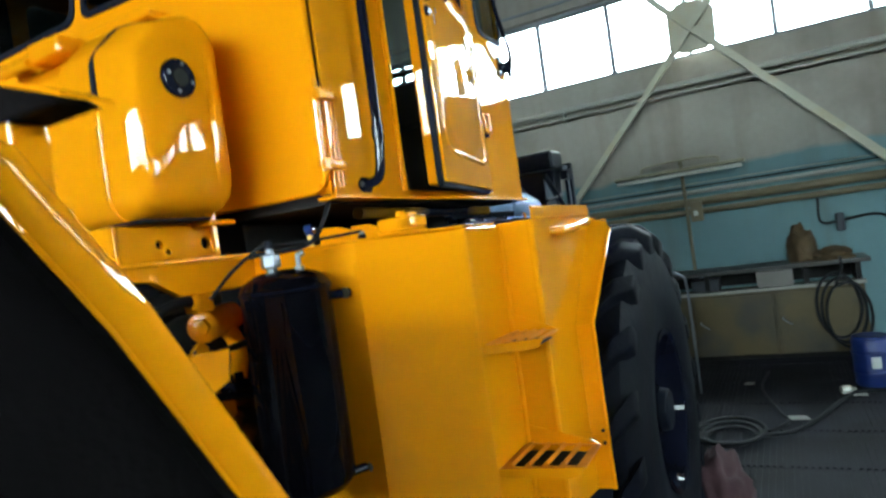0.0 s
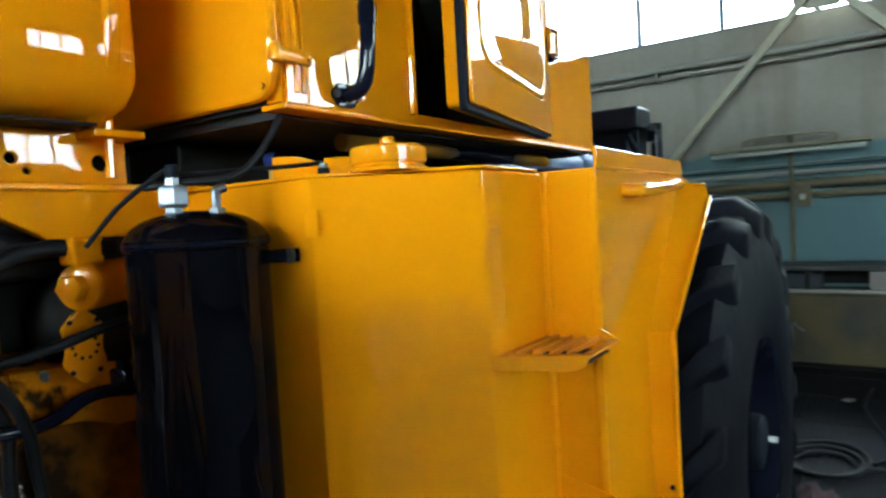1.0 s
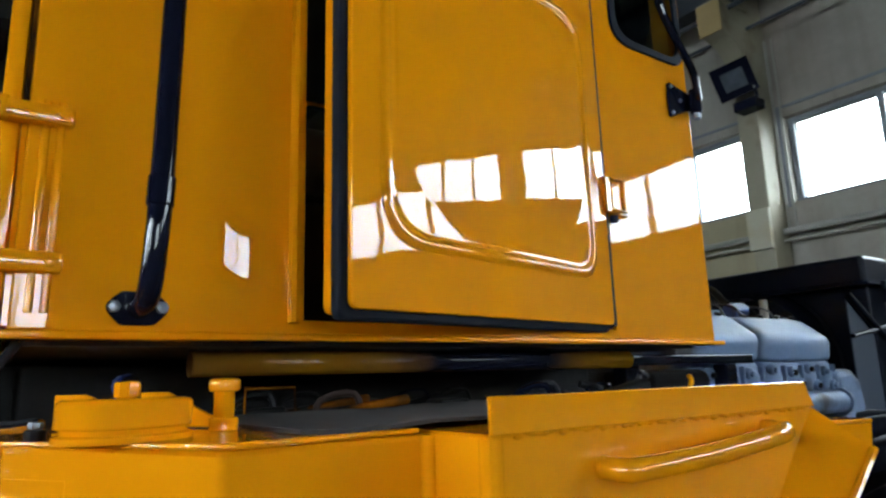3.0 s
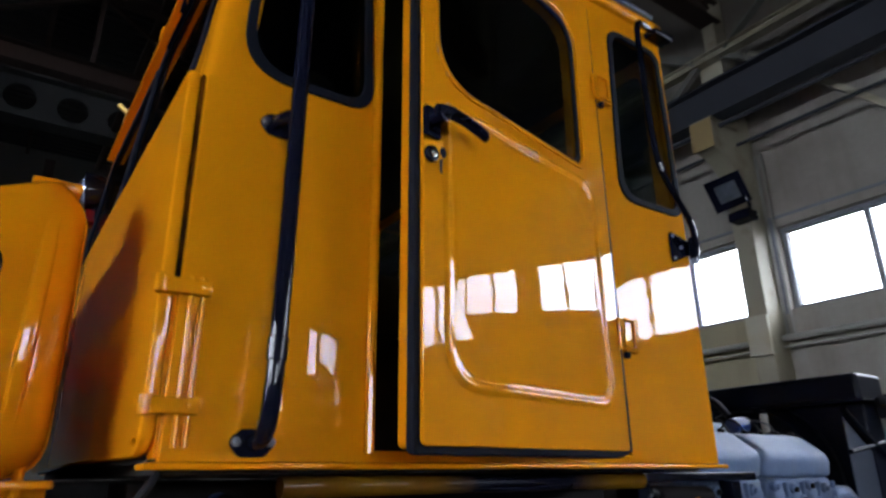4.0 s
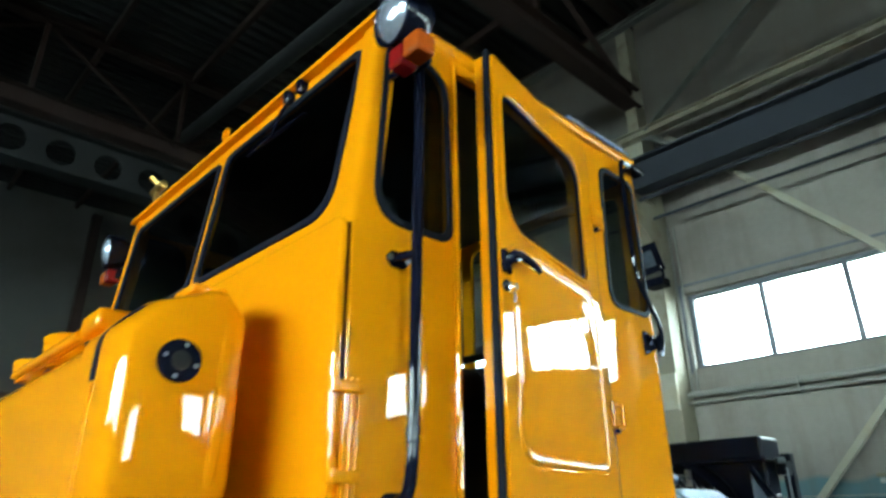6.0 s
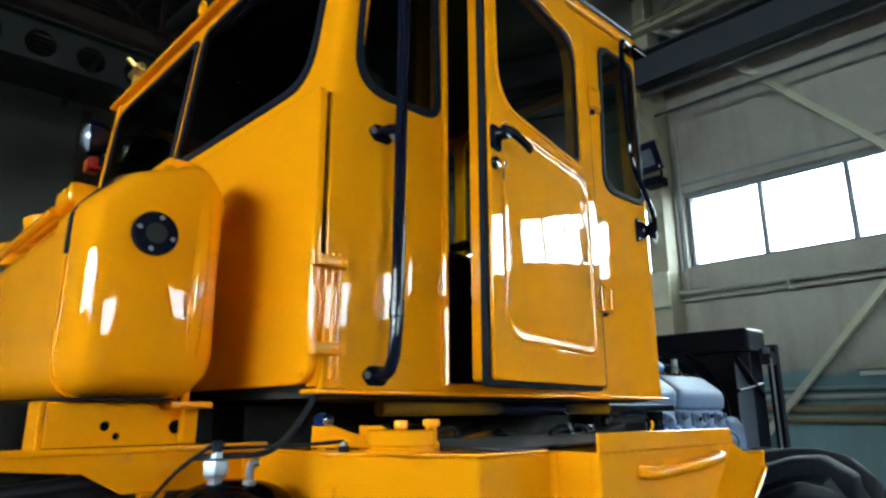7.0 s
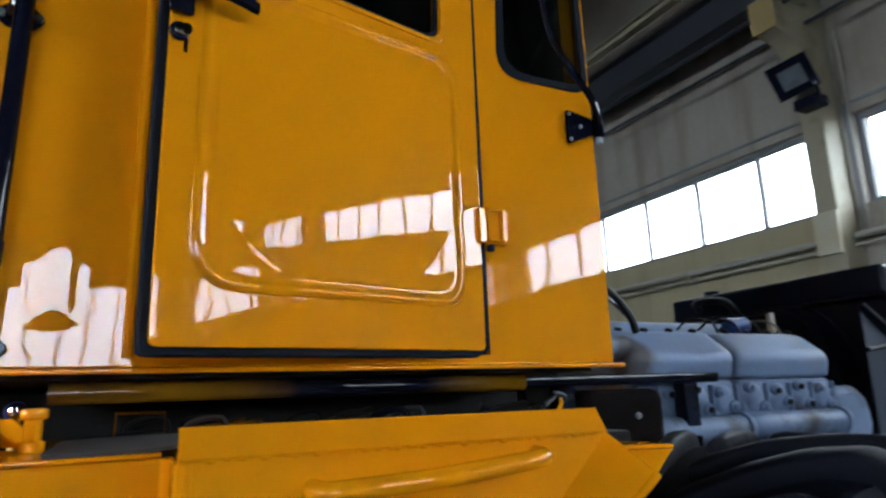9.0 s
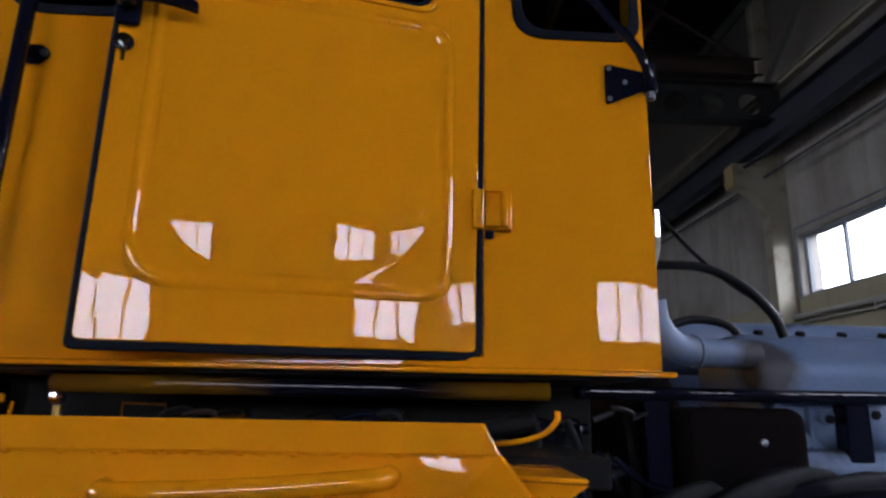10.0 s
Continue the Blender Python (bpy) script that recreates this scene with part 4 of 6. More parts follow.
for loop, nm in ((hr, "rear_window"), (hl, "rear_window")):
    w = part(nm, plate(loop, [], 0.004, UP @ pose(0, 0, 0.012)), CAB_GLASS, cab, "dark tinted glass")
    part("gasket", ring(grown(loop, 0.010), grown(loop, -0.013), 0.014, UP @ pose(0, 0, 0.014), 0.004), RUBBER, w, "black rubber gasket")
for loop in (rq, fq):
    for x in (SIDE, 2 * XC - SIDE + 0.022):
        w = part("side_window", plate(loop, [], 0.004, side_m(x - 0.012)), CAB_GLASS, cab, "dark tinted glass")
        part("gasket", ring(grown(loop, 0.006), grown(loop, -0.014), 0.010, side_m(x - 0.004), 0.003), RUBBER, w, "black rubber gasket")
w = part("side_window", plate(far_door, [], 0.004, side_m(2 * XC - SIDE + 0.01)), CAB_GLASS, cab)
# front, roof, floor
fw = [round_loop([(a, 2.5), (b, 2.5), (b, 3.12), (a, 3.12)], 0.06) for a, b in ((XC - 0.88, XC - 0.03), (XC + 0.03, XC + 0.88))]
part("front_wall", plate([(XC + HW + 0.024, Z0), (SIDE - 0.024, Z0), (SIDE - 0.024, ZR), (XC + HW + 0.024, ZR)], fw, 0.02, pose(0, 2.774, 0) @ XZ), YELLOW, cab)
for loop in fw:
    part("windscreen", plate(loop, [], 0.004, pose(0, 2.768, 0) @ XZ), CAB_GLASS, cab, "tinted windscreen glass")
part("roof", box(XC + HW - 0.012, SIDE + 0.014, 1.465, 2.80, 3.2155, 3.268, 0.02, 3), YELLOW, cab)
part("roof_gutter", box(XC + HW - 0.012, SIDE + 0.014, 1.436, 1.47, 3.204, 3.2135, 0.003), YELLOW, cab)
part("gutter_lip", box(XC + HW - 0.012, SIDE + 0.014, 1.432, 1.4355, 3.204, 3.221, 0.001), YELLOW, cab)
part("roof_film", box(-1.5, SIDE + 0.0195, 2.32, 2.74, 3.262, 3.2745, 0.003), material("crinkled_blue_film", (0.20, 0.26, 0.42), 0.25, vary=0.3, bump=0.9, bump_scale=35.0, distance=0.01), cab, "crinkled bluish protective film")
part("cab_floor", box(XC + HW + 0.03, SIDE - 0.035, 1.41, 2.735, 1.868, 1.9, 0), CAB_DARK, cab)
# the yellow gleam on this beam is in its colour
part("underfloor_part", tube([(-1.13, 1.62, 1.847), (-1.13, 2.0, 1.847), (-1.13, 2.58, 1.847)], 0.0195, 20, 1), PAINTED_REFLECTION, cab, "black beam with a yellow reflection painted on")
# dark box added to close the view below the cab
part("underfloor_part", box(-2.6, -1.40, 1.42, 2.74, 1.52, 1.859, 0.006), GRIME, cab)
part("lining", box(XC + HW + 0.03, SIDE - 0.05, 1.50, 2.75, 3.16, 3.2, 0), CAB_DARK, cab)
seat = part("driver_seat", box(-1.75, -1.3, 1.75, 2.15, 2.2, 2.34, 0.05, 4), CAB_DARK, cab, "dark upholstered driver seat")
part("backrest", box(-1.75, -1.3, 1.66, 1.78, 2.3, 2.85, 0.05, 4), CAB_DARK, seat)
part("seat_pedestal", box(-1.65, -1.4, 1.8, 2.1, 1.9, 2.2, 0.01), CAB_DARK, seat)
col = part("steering_column", rod((-1.52, 2.62, 1.9), (-1.52, 2.42, 2.45), 0.03, 12), CAB_DARK, cab)
bm = bmesh.new()
add_tube(bm, [(-1.52 + 0.2 * math.cos(a), 2.41 + 0.19 * math.sin(a), 2.47 + 0.06 * math.sin(a)) for a in np.linspace(0, 2 * PI, 25)], 0.014, 8, 1)
part("steering_wheel", bm, CAB_DARK, col)
part("dashboard", box(-2.8, -1.12, 2.62, 2.75, 2.3, 2.5, 0.02), CAB_DARK, cab)

# door, ajar on its front hinges
DM = basis((SIDE + 0.006, 2.436, 0), (0.198, -0.9802, 0), (0, 0, 1))   # (towards the latch, up, inwards)
dl = round_loop([(0.014, 1.912), (0.689, 1.908), (0.686, 3.172), (0.006, 3.172)], [0.012, 0.014, 0.014, 0.012], 5)
dwin = round_loop([(0.112, 2.608), (0.643, 2.622), (0.643, 3.062), (0.098, 3.062)], [0.04, 0.12, 0.06, 0.10])
press = round_loop([(0.062, 2.000), (0.636, 2.000), (0.634, 2.578), (0.064, 2.576)], [0.06, 0.085, 0.05, 0.075], 10)
door = part("cab_door", plate(dl, [dwin, press], 0.010, DM, 0.002), YELLOW, tractor, "glossy yellow cab door standing ajar")


def resampled(loop, n):
    """The closed loop with n evenly spaced points."""
    P = [Vector(p) for p in loop] + [Vector(loop[0])]
    d = [0.0]
    for a, b in zip(P, P[1:]):
        d.append(d[-1] + (b - a).length)
    out, j = [], 0
    for i in range(n):
        s = d[-1] * i / n
        while d[j + 1] < s:
            j += 1
        q = P[j].lerp(P[j + 1], (s - d[j]) / max(1e-9, d[j + 1] - d[j]))
        out.append((q.x, q.y))
    return out


# pressed bead round the edge, flat corners, and a round shallow dome
bm = bmesh.new()
pcx, pcz = 0.349, 2.288
DOME_R, DOME_H = 0.280, 0.0115
fine_press = resampled(press, 120)
rows = []
for k, h in ((1.0, 0.0), (0.993, -0.0008), (0.984, -0.0026), (0.974, -0.0038), (0.962, -0.0043), (0.95, -0.0038), (0.94, -0.0026), (0.931, -0.0008), (0.924, 0.0), (0.90, 0.0)):
    rows.append([bm.verts.new(DM @ Vector((pcx + (p[0] - pcx) * k, pcz + (p[1] - pcz) * k, h))) for p in fine_press])
rim = []
for p in fine_press:
    d = Vector((p[0] - pcx, p[1] - pcz))
    rim.append(d.normalized() * min(DOME_R, d.length * 0.885))
for k in (1.012, 1.0, 0.985, 0.94, 0.86, 0.76, 0.64, 0.5, 0.35, 0.2, 0.06):
    rows.append([bm.verts.new(DM @ Vector((pcx + r.x * k, pcz + r.y * k, 0.0 if k > 1 else -DOME_H * max(0.0, 1 - (r.length * k / DOME_R) ** 2)))) for r in rim])
for a, b in zip(rows, rows[1:]):
    for i in range(len(a)):
        j = (i + 1) % len(a)
        bm.faces.new((a[i], a[j], b[j], b[i]))
bm.faces.new(rows[-1])
part("pressed_panel", bm, YELLOW, door, sharp=1.5)
part("seal", ring(grown(dl, 0.015), grown(dl, -0.03), 0.018, DM @ pose(0, 0, 0.0105), 0.005), RUBBER, door, "black rubber door seal")
part("inner_frame", ring(grown(dl, 0.004), grown(dwin, 0.02), 0.03, DM @ pose(0, 0, 0.029), 0.003), YELLOW, door)
part("window_bead", ring(grown(dwin, 0.013), grown(dwin, 0.001), 0.006, DM @ pose(0, 0, -0.004), 0.0025), YELLOW, door)
part("window_glass", plate(dwin, [], 0.004, DM @ pose(0, 0, 0.012)), CAB_GLASS, door, "dark tinted glass")
part("window_gasket", ring(grown(dwin, 0.002), grown(dwin, -0.01), 0.01, DM @ pose(0, 0, 0.004), 0.003), RUBBER, door, "black rubber gasket")


def on_door(u, z, out):
    return DM @ Vector((u, z, -out))


bm = add_box(bmesh.new(), 0.652, 0.694, 2.468, 2.532, -0.016, -0.001, 0.006, 3, DM)
add_rod(bm, on_door(0.674, 2.506, 0.01), on_door(0.674, 2.506, 0.046), 0.016, 16, 0.002)
add_loft(bm, [[on_door(u, z + dz, 0.046 + do) for dz, do in ((-h, -0.006), (-h * 0.6, 0.004), (h * 0.6, 0.004), (h, -0.006), (h * 0.6, -0.012), (-h * 0.6, -0.012))] for u, z, h in ((0.693, 2.507, 0.013), (0.674, 2.511, 0.017), (0.655, 2.515, 0.0155), (0.625, 2.515, 0.0145), (0.59, 2.511, 0.0135), (0.562, 2.505, 0.0135), (0.552, 2.501, 0.011))])
part("door_handle", bm, BLACK, door, "black lever handle")
lock = part("door_lock", rod(on_door(0.674, 2.434, 0.001), on_door(0.674, 2.434, 0.013), 0.0165, 20, 0.003), BLACK, door, "black lock with bright barrel")
part("lock_barrel", rod(on_door(0.674, 2.434, 0.013), on_door(0.674, 2.434, 0.017), 0.009, 14, 0.001), CHROME, lock)
bm = bmesh.new()
add_plate(bm, oval(0.668, 2.428, 0.008, 0.011, 12), [], 0.002, DM @ pose(0, 0, -0.032))
add_plate(bm, [(0.665, 2.388), (0.671, 2.388), (0.672, 2.418), (0.664, 2.418)], [], 0.002, DM @ pose(0, 0, -0.026))
part("key", bm, CHROME, lock, "bright key in the lock")
for z in (2.187, 2.893):
    h = part("hinge", add_box(bmesh.new(), 0.002, 0.024, z - 0.040, z + 0.040, -0.010, -0.001, 0.003, 2, DM), YELLOW, door)
    part("hinge_leaf", box(SIDE - 0.002, SIDE + 0.015, 2.4375, 2.490, z - 0.042, z + 0.042, 0.003), YELLOW, h)
    part("hinge_edge", box(SIDE + 0.0145, SIDE + 0.021, 2.468, 2.482, z - 0.036, z + 0.038, 0.003), YELLOW, h)
    part("hinge_pin", rod((SIDE + 0.008, 2.447, z - 0.056), (SIDE + 0.008, 2.447, z - 0.0425), 0.009, 12, 0.001), RUBBER, h, "dark pin end")
    for dz in (-0.034, 0.036):
        part("hinge_ear", box(SIDE + 0.0145, SIDE + 0.024, 2.437, 2.467, z + dz - 0.003, z + dz + 0.003, 0.002), YELLOW, h)

# handrail on the cab's side
rail = part("handrail", tube([(SIDE + 0.006, 1.530, 1.914), (SIDE + 0.045, 1.533, 1.927), (SIDE + 0.058, 1.536, 1.987), (SIDE + 0.060, 1.539, 2.1), (SIDE + 0.060, 1.544, 2.48), (SIDE + 0.060, 1.549, 2.8), (SIDE + 0.056, 1.55, 3.03), (SIDE + 0.035, 1.552, 3.10), (SIDE + 0.004, 1.552, 3.11)], 0.0145, 14, 6), BLACK, tractor, "black gloss handrail")
part("rail_collar", rod((SIDE + 0.0595, 1.5375, 2.035), (SIDE + 0.060, 1.5385, 2.075), 0.0168, 16, 0.003), BLACK, rail)
for y, z in ((1.529, 1.915), (1.531, 2.482), (1.552, 3.13)):
    pl_ = round_loop([(y - 0.042, z), (y - 0.02, z - 0.023), (y + 0.02, z - 0.023), (y + 0.042, z), (y + 0.02, z + 0.02), (y - 0.02, z + 0.02)], 0.014, 4)
    b = part("rail_foot", plate(pl_, [], 0.006, side_m(SIDE + 0.0006), 0.002), BLACK, rail)
    for s in (-1, 1):
        part("rail_bolt", rod((SIDE + 0.006, y + s * 0.028, z), (SIDE + 0.013, y + s * 0.028, z), 0.008, 6, 0.001), STEEL, rail, "bright bolt head")
part("rail_stay", tube([(SIDE + 0.004, 1.52, 2.482), (SIDE + 0.04, 1.53, 2.482), (SIDE + 0.06, 1.544, 2.48)], 0.012, 10), BLACK, rail)

# rear panel hinges round the corner
for z in (2.15, 1.965):
    h = part("panel_hinge", box(SIDE - 0.01, SIDE + 0.013, 1.356, 1.442, z - 0.013, z + 0.013, 0.005), YELLOW, tractor)
    part("hinge_knuckle", rod((SIDE + 0.006, 1.363, z - 0.015), (SIDE + 0.006, 1.363, z + 0.015), 0.010, 12, 0.002), YELLOW, h)
    part("hinge_bolt", rod((SIDE + 0.013, 1.429, z), (SIDE + 0.018, 1.429, z), 0.007, 6, 0.001), YELLOW, h)
part("panel_stud", rod((SIDE - 0.03, 1.364, 1.915), (SIDE - 0.03, 1.357, 1.915), 0.006, 10, 0.001), YELLOW, cab)
for y in (1.411, 1.427):
    part("side_moulding", tube([(SIDE + 0.001, y, 1.905), (SIDE + 0.001, y + 0.001, 2.05), (SIDE + 0.0, y + 0.001, 2.17)], 0.0048, 12, 1), YELLOW, cab)

# mirror arm
arm = part("mirror_arm", tube([(SIDE + 0.03, 2.775, 2.475), (SIDE + 0.045, 2.74, 2.535), (SIDE + 0.05, 2.68, 2.60), (SIDE + 0.05, 2.625, 2.68), (SIDE + 0.05, 2.605, 2.8), (SIDE + 0.05, 2.60, 3.05), (SIDE + 0.05, 2.605, 3.16), (SIDE + 0.04, 2.66, 3.185), (SIDE + 0.02, 2.76, 3.19)], 0.0095, 10, 6), BLACK, tractor, "black tubular mirror arm")
bk = round_loop([(2.687, 2.42), (2.758, 2.452), (2.778, 2.456), (2.778, 2.496), (2.758, 2.5), (2.687, 2.514)], 0.008, 3)
part("arm_bracket", plate(bk, [], 0.008, side_m(SIDE + 0.0006), 0.002), BLACK, arm)
part("arm_pivot", rod((SIDE + 0.02, 2.776, 2.445), (SIDE + 0.02, 2.776, 2.508), 0.0145, 14, 0.003), BLACK, arm)
part("pivot_bolt", rod((SIDE + 0.02, 2.776, 2.43), (SIDE + 0.02, 2.776, 2.445), 0.010, 6, 0.002), STEEL, arm, "bright pivot bolt")
for y, z in ((2.695, 2.434), (2.695, 2.502), (2.728, 2.472)):
    part("bracket_screw", rod((SIDE + 0.008, y, z), (SIDE + 0.013, y, z), 0.005, 8, 0.001), STEEL, arm)
part("arm_top_bracket", box(SIDE + 0.0006, SIDE + 0.05, 2.70, 2.79, 3.178, 3.2, 0.005), BLACK, arm)


LAMP_LENS = material("ribbed_lamp_lens", (0.58, 0.64, 0.74), 0.16, 0.7, vary=0.3, bump=0.7, bump_scale=60.0)


# work lamps with tail lamps below them, at the rear roof corners
def work_lamp(x, s):
    b = part("work_lamp", lathe((x, 1.39, 3.075), (-0.12, -1, -0.12), [(-0.10, 0), (-0.10, 0.03), (-0.085, 0.055), (-0.05, 0.075), (-0.01, 0.083), (0.012, 0.085), (0.016, 0.08), (0.01, 0.072), (0.0, 0.07)], 32), BLACK, tractor, "round black work lamp")
    part("lamp_glass", lathe((x, 1.39, 3.075), (-0.12, -1, -0.12), [(0.006, 0.071), (0.02, 0.060), (0.03, 0.043), (0.036, 0.022), (0.038, 0.0)], 32), LAMP_LENS, b, "bright ribbed lens")
    part("lamp_reflector", lathe((x, 1.39, 3.075), (-0.12, -1, -0.12), [(0.004, 0.076), (-0.02, 0.06), (-0.04, 0.03), (-0.045, 0.0)], 32), CHROME, b, "bright reflector")
    part("lamp_stem", tube([(x, 1.42, 3.0), (x - s * 0.02, 1.46, 2.985), (x - s * 0.09, 1.48, 3.0), (x - s * 0.14, 1.5, 3.02)], 0.014, 8), BLACK, b)
    t = part("tail_lamp", box(x - 0.02, x + 0.05, 1.425, 1.475, 2.94, 2.985, 0.008), BLACK, tractor, "red and orange tail lamp")
    (r0, r1), (o0, o1) = [sorted((x + s * a, x + s * b)) for a, b in ((-0.03, 0.024), (0.026, 0.088))]
    part("red_lens", box(r0, r1, 1.392, 1.452, 2.925, 2.984, 0.009, 3), RED_LENS, t, "red plastic lens")
    part("orange_lens", box(o0, o1, 1.392, 1.452, 2.930, 2.990, 0.009, 3), ORANGE_LENS, t, "orange plastic lens")


work_lamp(-0.885, 1)
work_lamp(2 * XC + 0.935, -1)
for x in (-1.975,):
    bm = bmesh.new()
    add_tube(bm, [(x + 0.022 * math.cos(a), 1.442, 3.258 + 0.022 * math.sin(a)) for a in np.linspace(0, 2 * PI, 17)], 0.007, 8, 1)
    part("lifting_eye", bm, YELLOW, tractor)
bm = bmesh.new()
add_rod(bm, (-2.75, 1.47, 3.268), (-2.75, 1.47, 3.33), 0.014, 10)
add_rod(bm, (-2.8, 1.47, 3.33), (-2.68, 1.47, 3.335), 0.02, 10, 0.003)
add_rod(bm, (-2.72, 1.47, 3.33), (-2.72, 1.42, 3.37), 0.012, 10)
part("brass_fitting", bm, BRASS, tractor, "small brass pipe fitting")
bm = bmesh.new()
add_tube(bm, [UP @ Vector((0.50, 0.62, 0.03)), UP @ Vector((0.46, 0.57, 0.045)), UP @ Vector((0.43, 0.49, 0.045))], 0.006, 6, 4)
add_loft(bm, [[UP @ Vector((u, v + dv, 0.03 + dw)) for dv, dw in ((-0.004, 0), (0.004, 0), (0.003, 0.012), (-0.003, 0.012))] for u, v in ((0.24, 0.497), (0.43, 0.492), (0.62, 0.48))])
for u in (0.465, 0.545):
    add_box(bm, XC + u - 0.016, XC + u + 0.016, 1.43, 1.475, 3.16, 3.212, 0.008)
part("rear_wiper", bm, BLACK, tractor, "black wiper with motor")

# hydraulic tank behind the cab
yz = round_loop([(0.985, 1.868), (1.275, 1.868), (1.275, 2.345), (1.225, 2.41), (1.07, 2.35), (0.985, 2.265)], [0.075, 0.075, 0.06, 0.05, 0.05, 0.07], 6)
cy_, cz_ = 1.13, 2.12
ends = ((-1.50, 1.0), (-1.37, 1.0), (-1.325, 0.985), (-1.29, 0.95), (-1.264, 0.895), (-1.249, 0.81), (-1.243, 0.6), (-1.241, 0.3), (-1.2405, 0.06))
htank = part("hydraulic_tank", add_loft(bmesh.new(), [[(x, cy_ + (a - cy_) * k, cz_ + (b - cz_) * k) for a, b in yz] for x, k in ends]), YELLOW, tractor, "rounded yellow hydraulic oil tank", sharp=1.2)
part("tank_seam", ring(grown(yz, 0.005), grown(yz, -0.01), 0.012, side_m(-1.385), 0.003), YELLOW, htank)
part("tank_body", add_loft(bmesh.new(), [[(x, a + 0.004 if a < 1.1 else a - 0.004, b - 0.02 if b > 2.2 else b) for a, b in yz] for x in (-2.85, -1.5)]), YELLOW, htank, sharp=1.0)
strap = [(-1.60, 1.215, 2.41), (-1.45, 1.215, 2.412), (-1.34, 1.215, 2.395), (-1.272, 1.215, 2.33), (-1.246, 1.213, 2.2), (-1.244, 1.21, 2.05), (-1.26, 1.208, 1.94), (-1.30, 1.205, 1.88), (-1.335, 1.205, 1.862)]
bm = bmesh.new()
S = smooth_line(strap, 5)
add_loft(bm, [[(p.x - 0.012, p.y - 0.015, p.z), (p.x + 0.006, p.y - 0.014, p.z + 0.002), (p.x + 0.014, p.y - 0.009, p.z + 0.006), (p.x + 0.016, p.y, p.z + 0.007), (p.x + 0.014, p.y + 0.009, p.z + 0.006), (p.x + 0.006, p.y + 0.014, p.z + 0.002), (p.x - 0.012, p.y + 0.015, p.z)] for p in S])
part("tank_strap", bm, YELLOW, htank)
part("tank_ear", box(-1.50, -1.38, 1.17, 1.26, 2.408, 2.432, 0.008), YELLOW, htank)
part("strap_bolt", rod((-1.33, 1.24, 1.78), (-1.33, 1.24, 1.9), 0.009, 8), YELLOW, htank)
gz, gy = 2.198, 1.108
g = part("level_gauge", rod((-1.2455, gy, gz), (-1.228, gy, gz), 0.047, 32, 0.004), BLACK, htank, "round black oil level gauge")
part("gauge_glass", rod((-1.2285, gy, gz), (-1.2255, gy, gz), 0.022, 20, 0.001), material("cloudy_gauge_glass", (0.03, 0.03, 0.028), 0.15, vary=0.3, coat=0.5), g, "cloudy sight glass")
for k in range(4):
    a = PI / 4 + k * PI / 2 + 0.55
    part("gauge_screw", rod((-1.2285, gy + 0.035 * math.cos(a), gz + 0.035 * math.sin(a)), (-1.2245, gy + 0.035 * math.cos(a), gz + 0.035 * math.sin(a)), 0.005, 8, 0.001), STEEL, g)
# its upper slope: clamp block, ribbed cover, fillers and the open joint between shell and body
part("clamp_block", box(-1.655, -1.52, 1.005, 1.10, 2.315, 2.368, 0.012, 3), YELLOW, htank)
for y, z, r in ((1.005, 2.318, 0.013), (1.052, 2.352, 0.016)):
    part("cover_ridge", tube([(-1.64, y, z), (-1.9, y, z), (-2.30, y, z)], r, 12, 1), YELLOW, htank)
for x, y, r, h in ((-2.15, 1.10, 0.058, 0.10), (-2.48, 1.08, 0.05, 0.075), (-1.82, 1.11, 0.03, 0.03)):
    part("tank_cap", lathe((x, y, 2.335), (0, -0.15, 1), [(0, r * 0.85), (h * 0.45, r * 0.85), (h * 0.47, r), (h * 0.66, r), (h * 0.70, r * 0.93), (h * 0.74, r), (h * 0.93, r), (h, r * 0.85), (h, 0)], 24), YELLOW, htank)
part("joint_gap", tube([(-1.374, 0.984, 2.16), (-1.374, 0.984, 2.21), (-1.374, 0.990, 2.255), (-1.374, 1.03, 2.306), (-1.374, 1.075, 2.346), (-1.374, 1.14, 2.375), (-1.374, 1.20, 2.398)], 0.0078, 8, 4), RUBBER, htank, "dark open joint")

# frame brackets below that tank
fb = [(0.985, 1.772), (1.288, 1.772), (1.288, 1.848), (1.25, 1.862), (0.985, 1.862)]
holes = [oval(1.24, 1.809, 0.015, 0.015, 16), oval(1.095, 1.812, 0.010, 0.010, 12), oval(1.118, 1.792, 0.007, 0.007, 12)]
bracket = part("tank_bracket", plate(fb, holes, 0.012, side_m(-1.378), 0.002), YELLOW, tractor)
part("bracket_back", box(-1.8, -1.42, 1.0, 1.28, 1.772, 1.862, 0.004), GRIME, bracket)
# added filler that keeps the gap behind the bracket black
part("dark_void_filler", box(-2.6, -1.58, 0.9, 1.62, 1.60, 1.862, 0.01), GRIME, bracket)
part("bracket_end", box(-1.46, -1.366, 0.972, 0.984, 1.765, 1.862, 0.003), YELLOW, bracket)
part("rubber_pad", box(-1.45, -1.29, 1.0, 1.2, 1.863, 1.8675, 0), RUBBER, bracket)
part("bracket_foot", box(-1.40, -1.30, 1.20, 1.292, 1.848, 1.862, 0.004), YELLOW, bracket)
fl = [(0.9, 1.768), (1.46, 1.768), (1.46, 1.70), (1.33, 1.676), (1.14, 1.676), (1.06, 1.72), (0.9, 1.735)]
beam = part("frame_plate", plate(fl, [], 0.03, side_m(-1.392), 0.004), YELLOW, tractor)
part("frame_ledge", box(-1.40, -1.352, 0.9, 1.46, 1.757, 1.771, 0.004), YELLOW, beam)
part("frame_beam", box(-2.6, -1.72, 0.2, 3.0, 1.2, 1.66, 0.02), GRIME, beam)

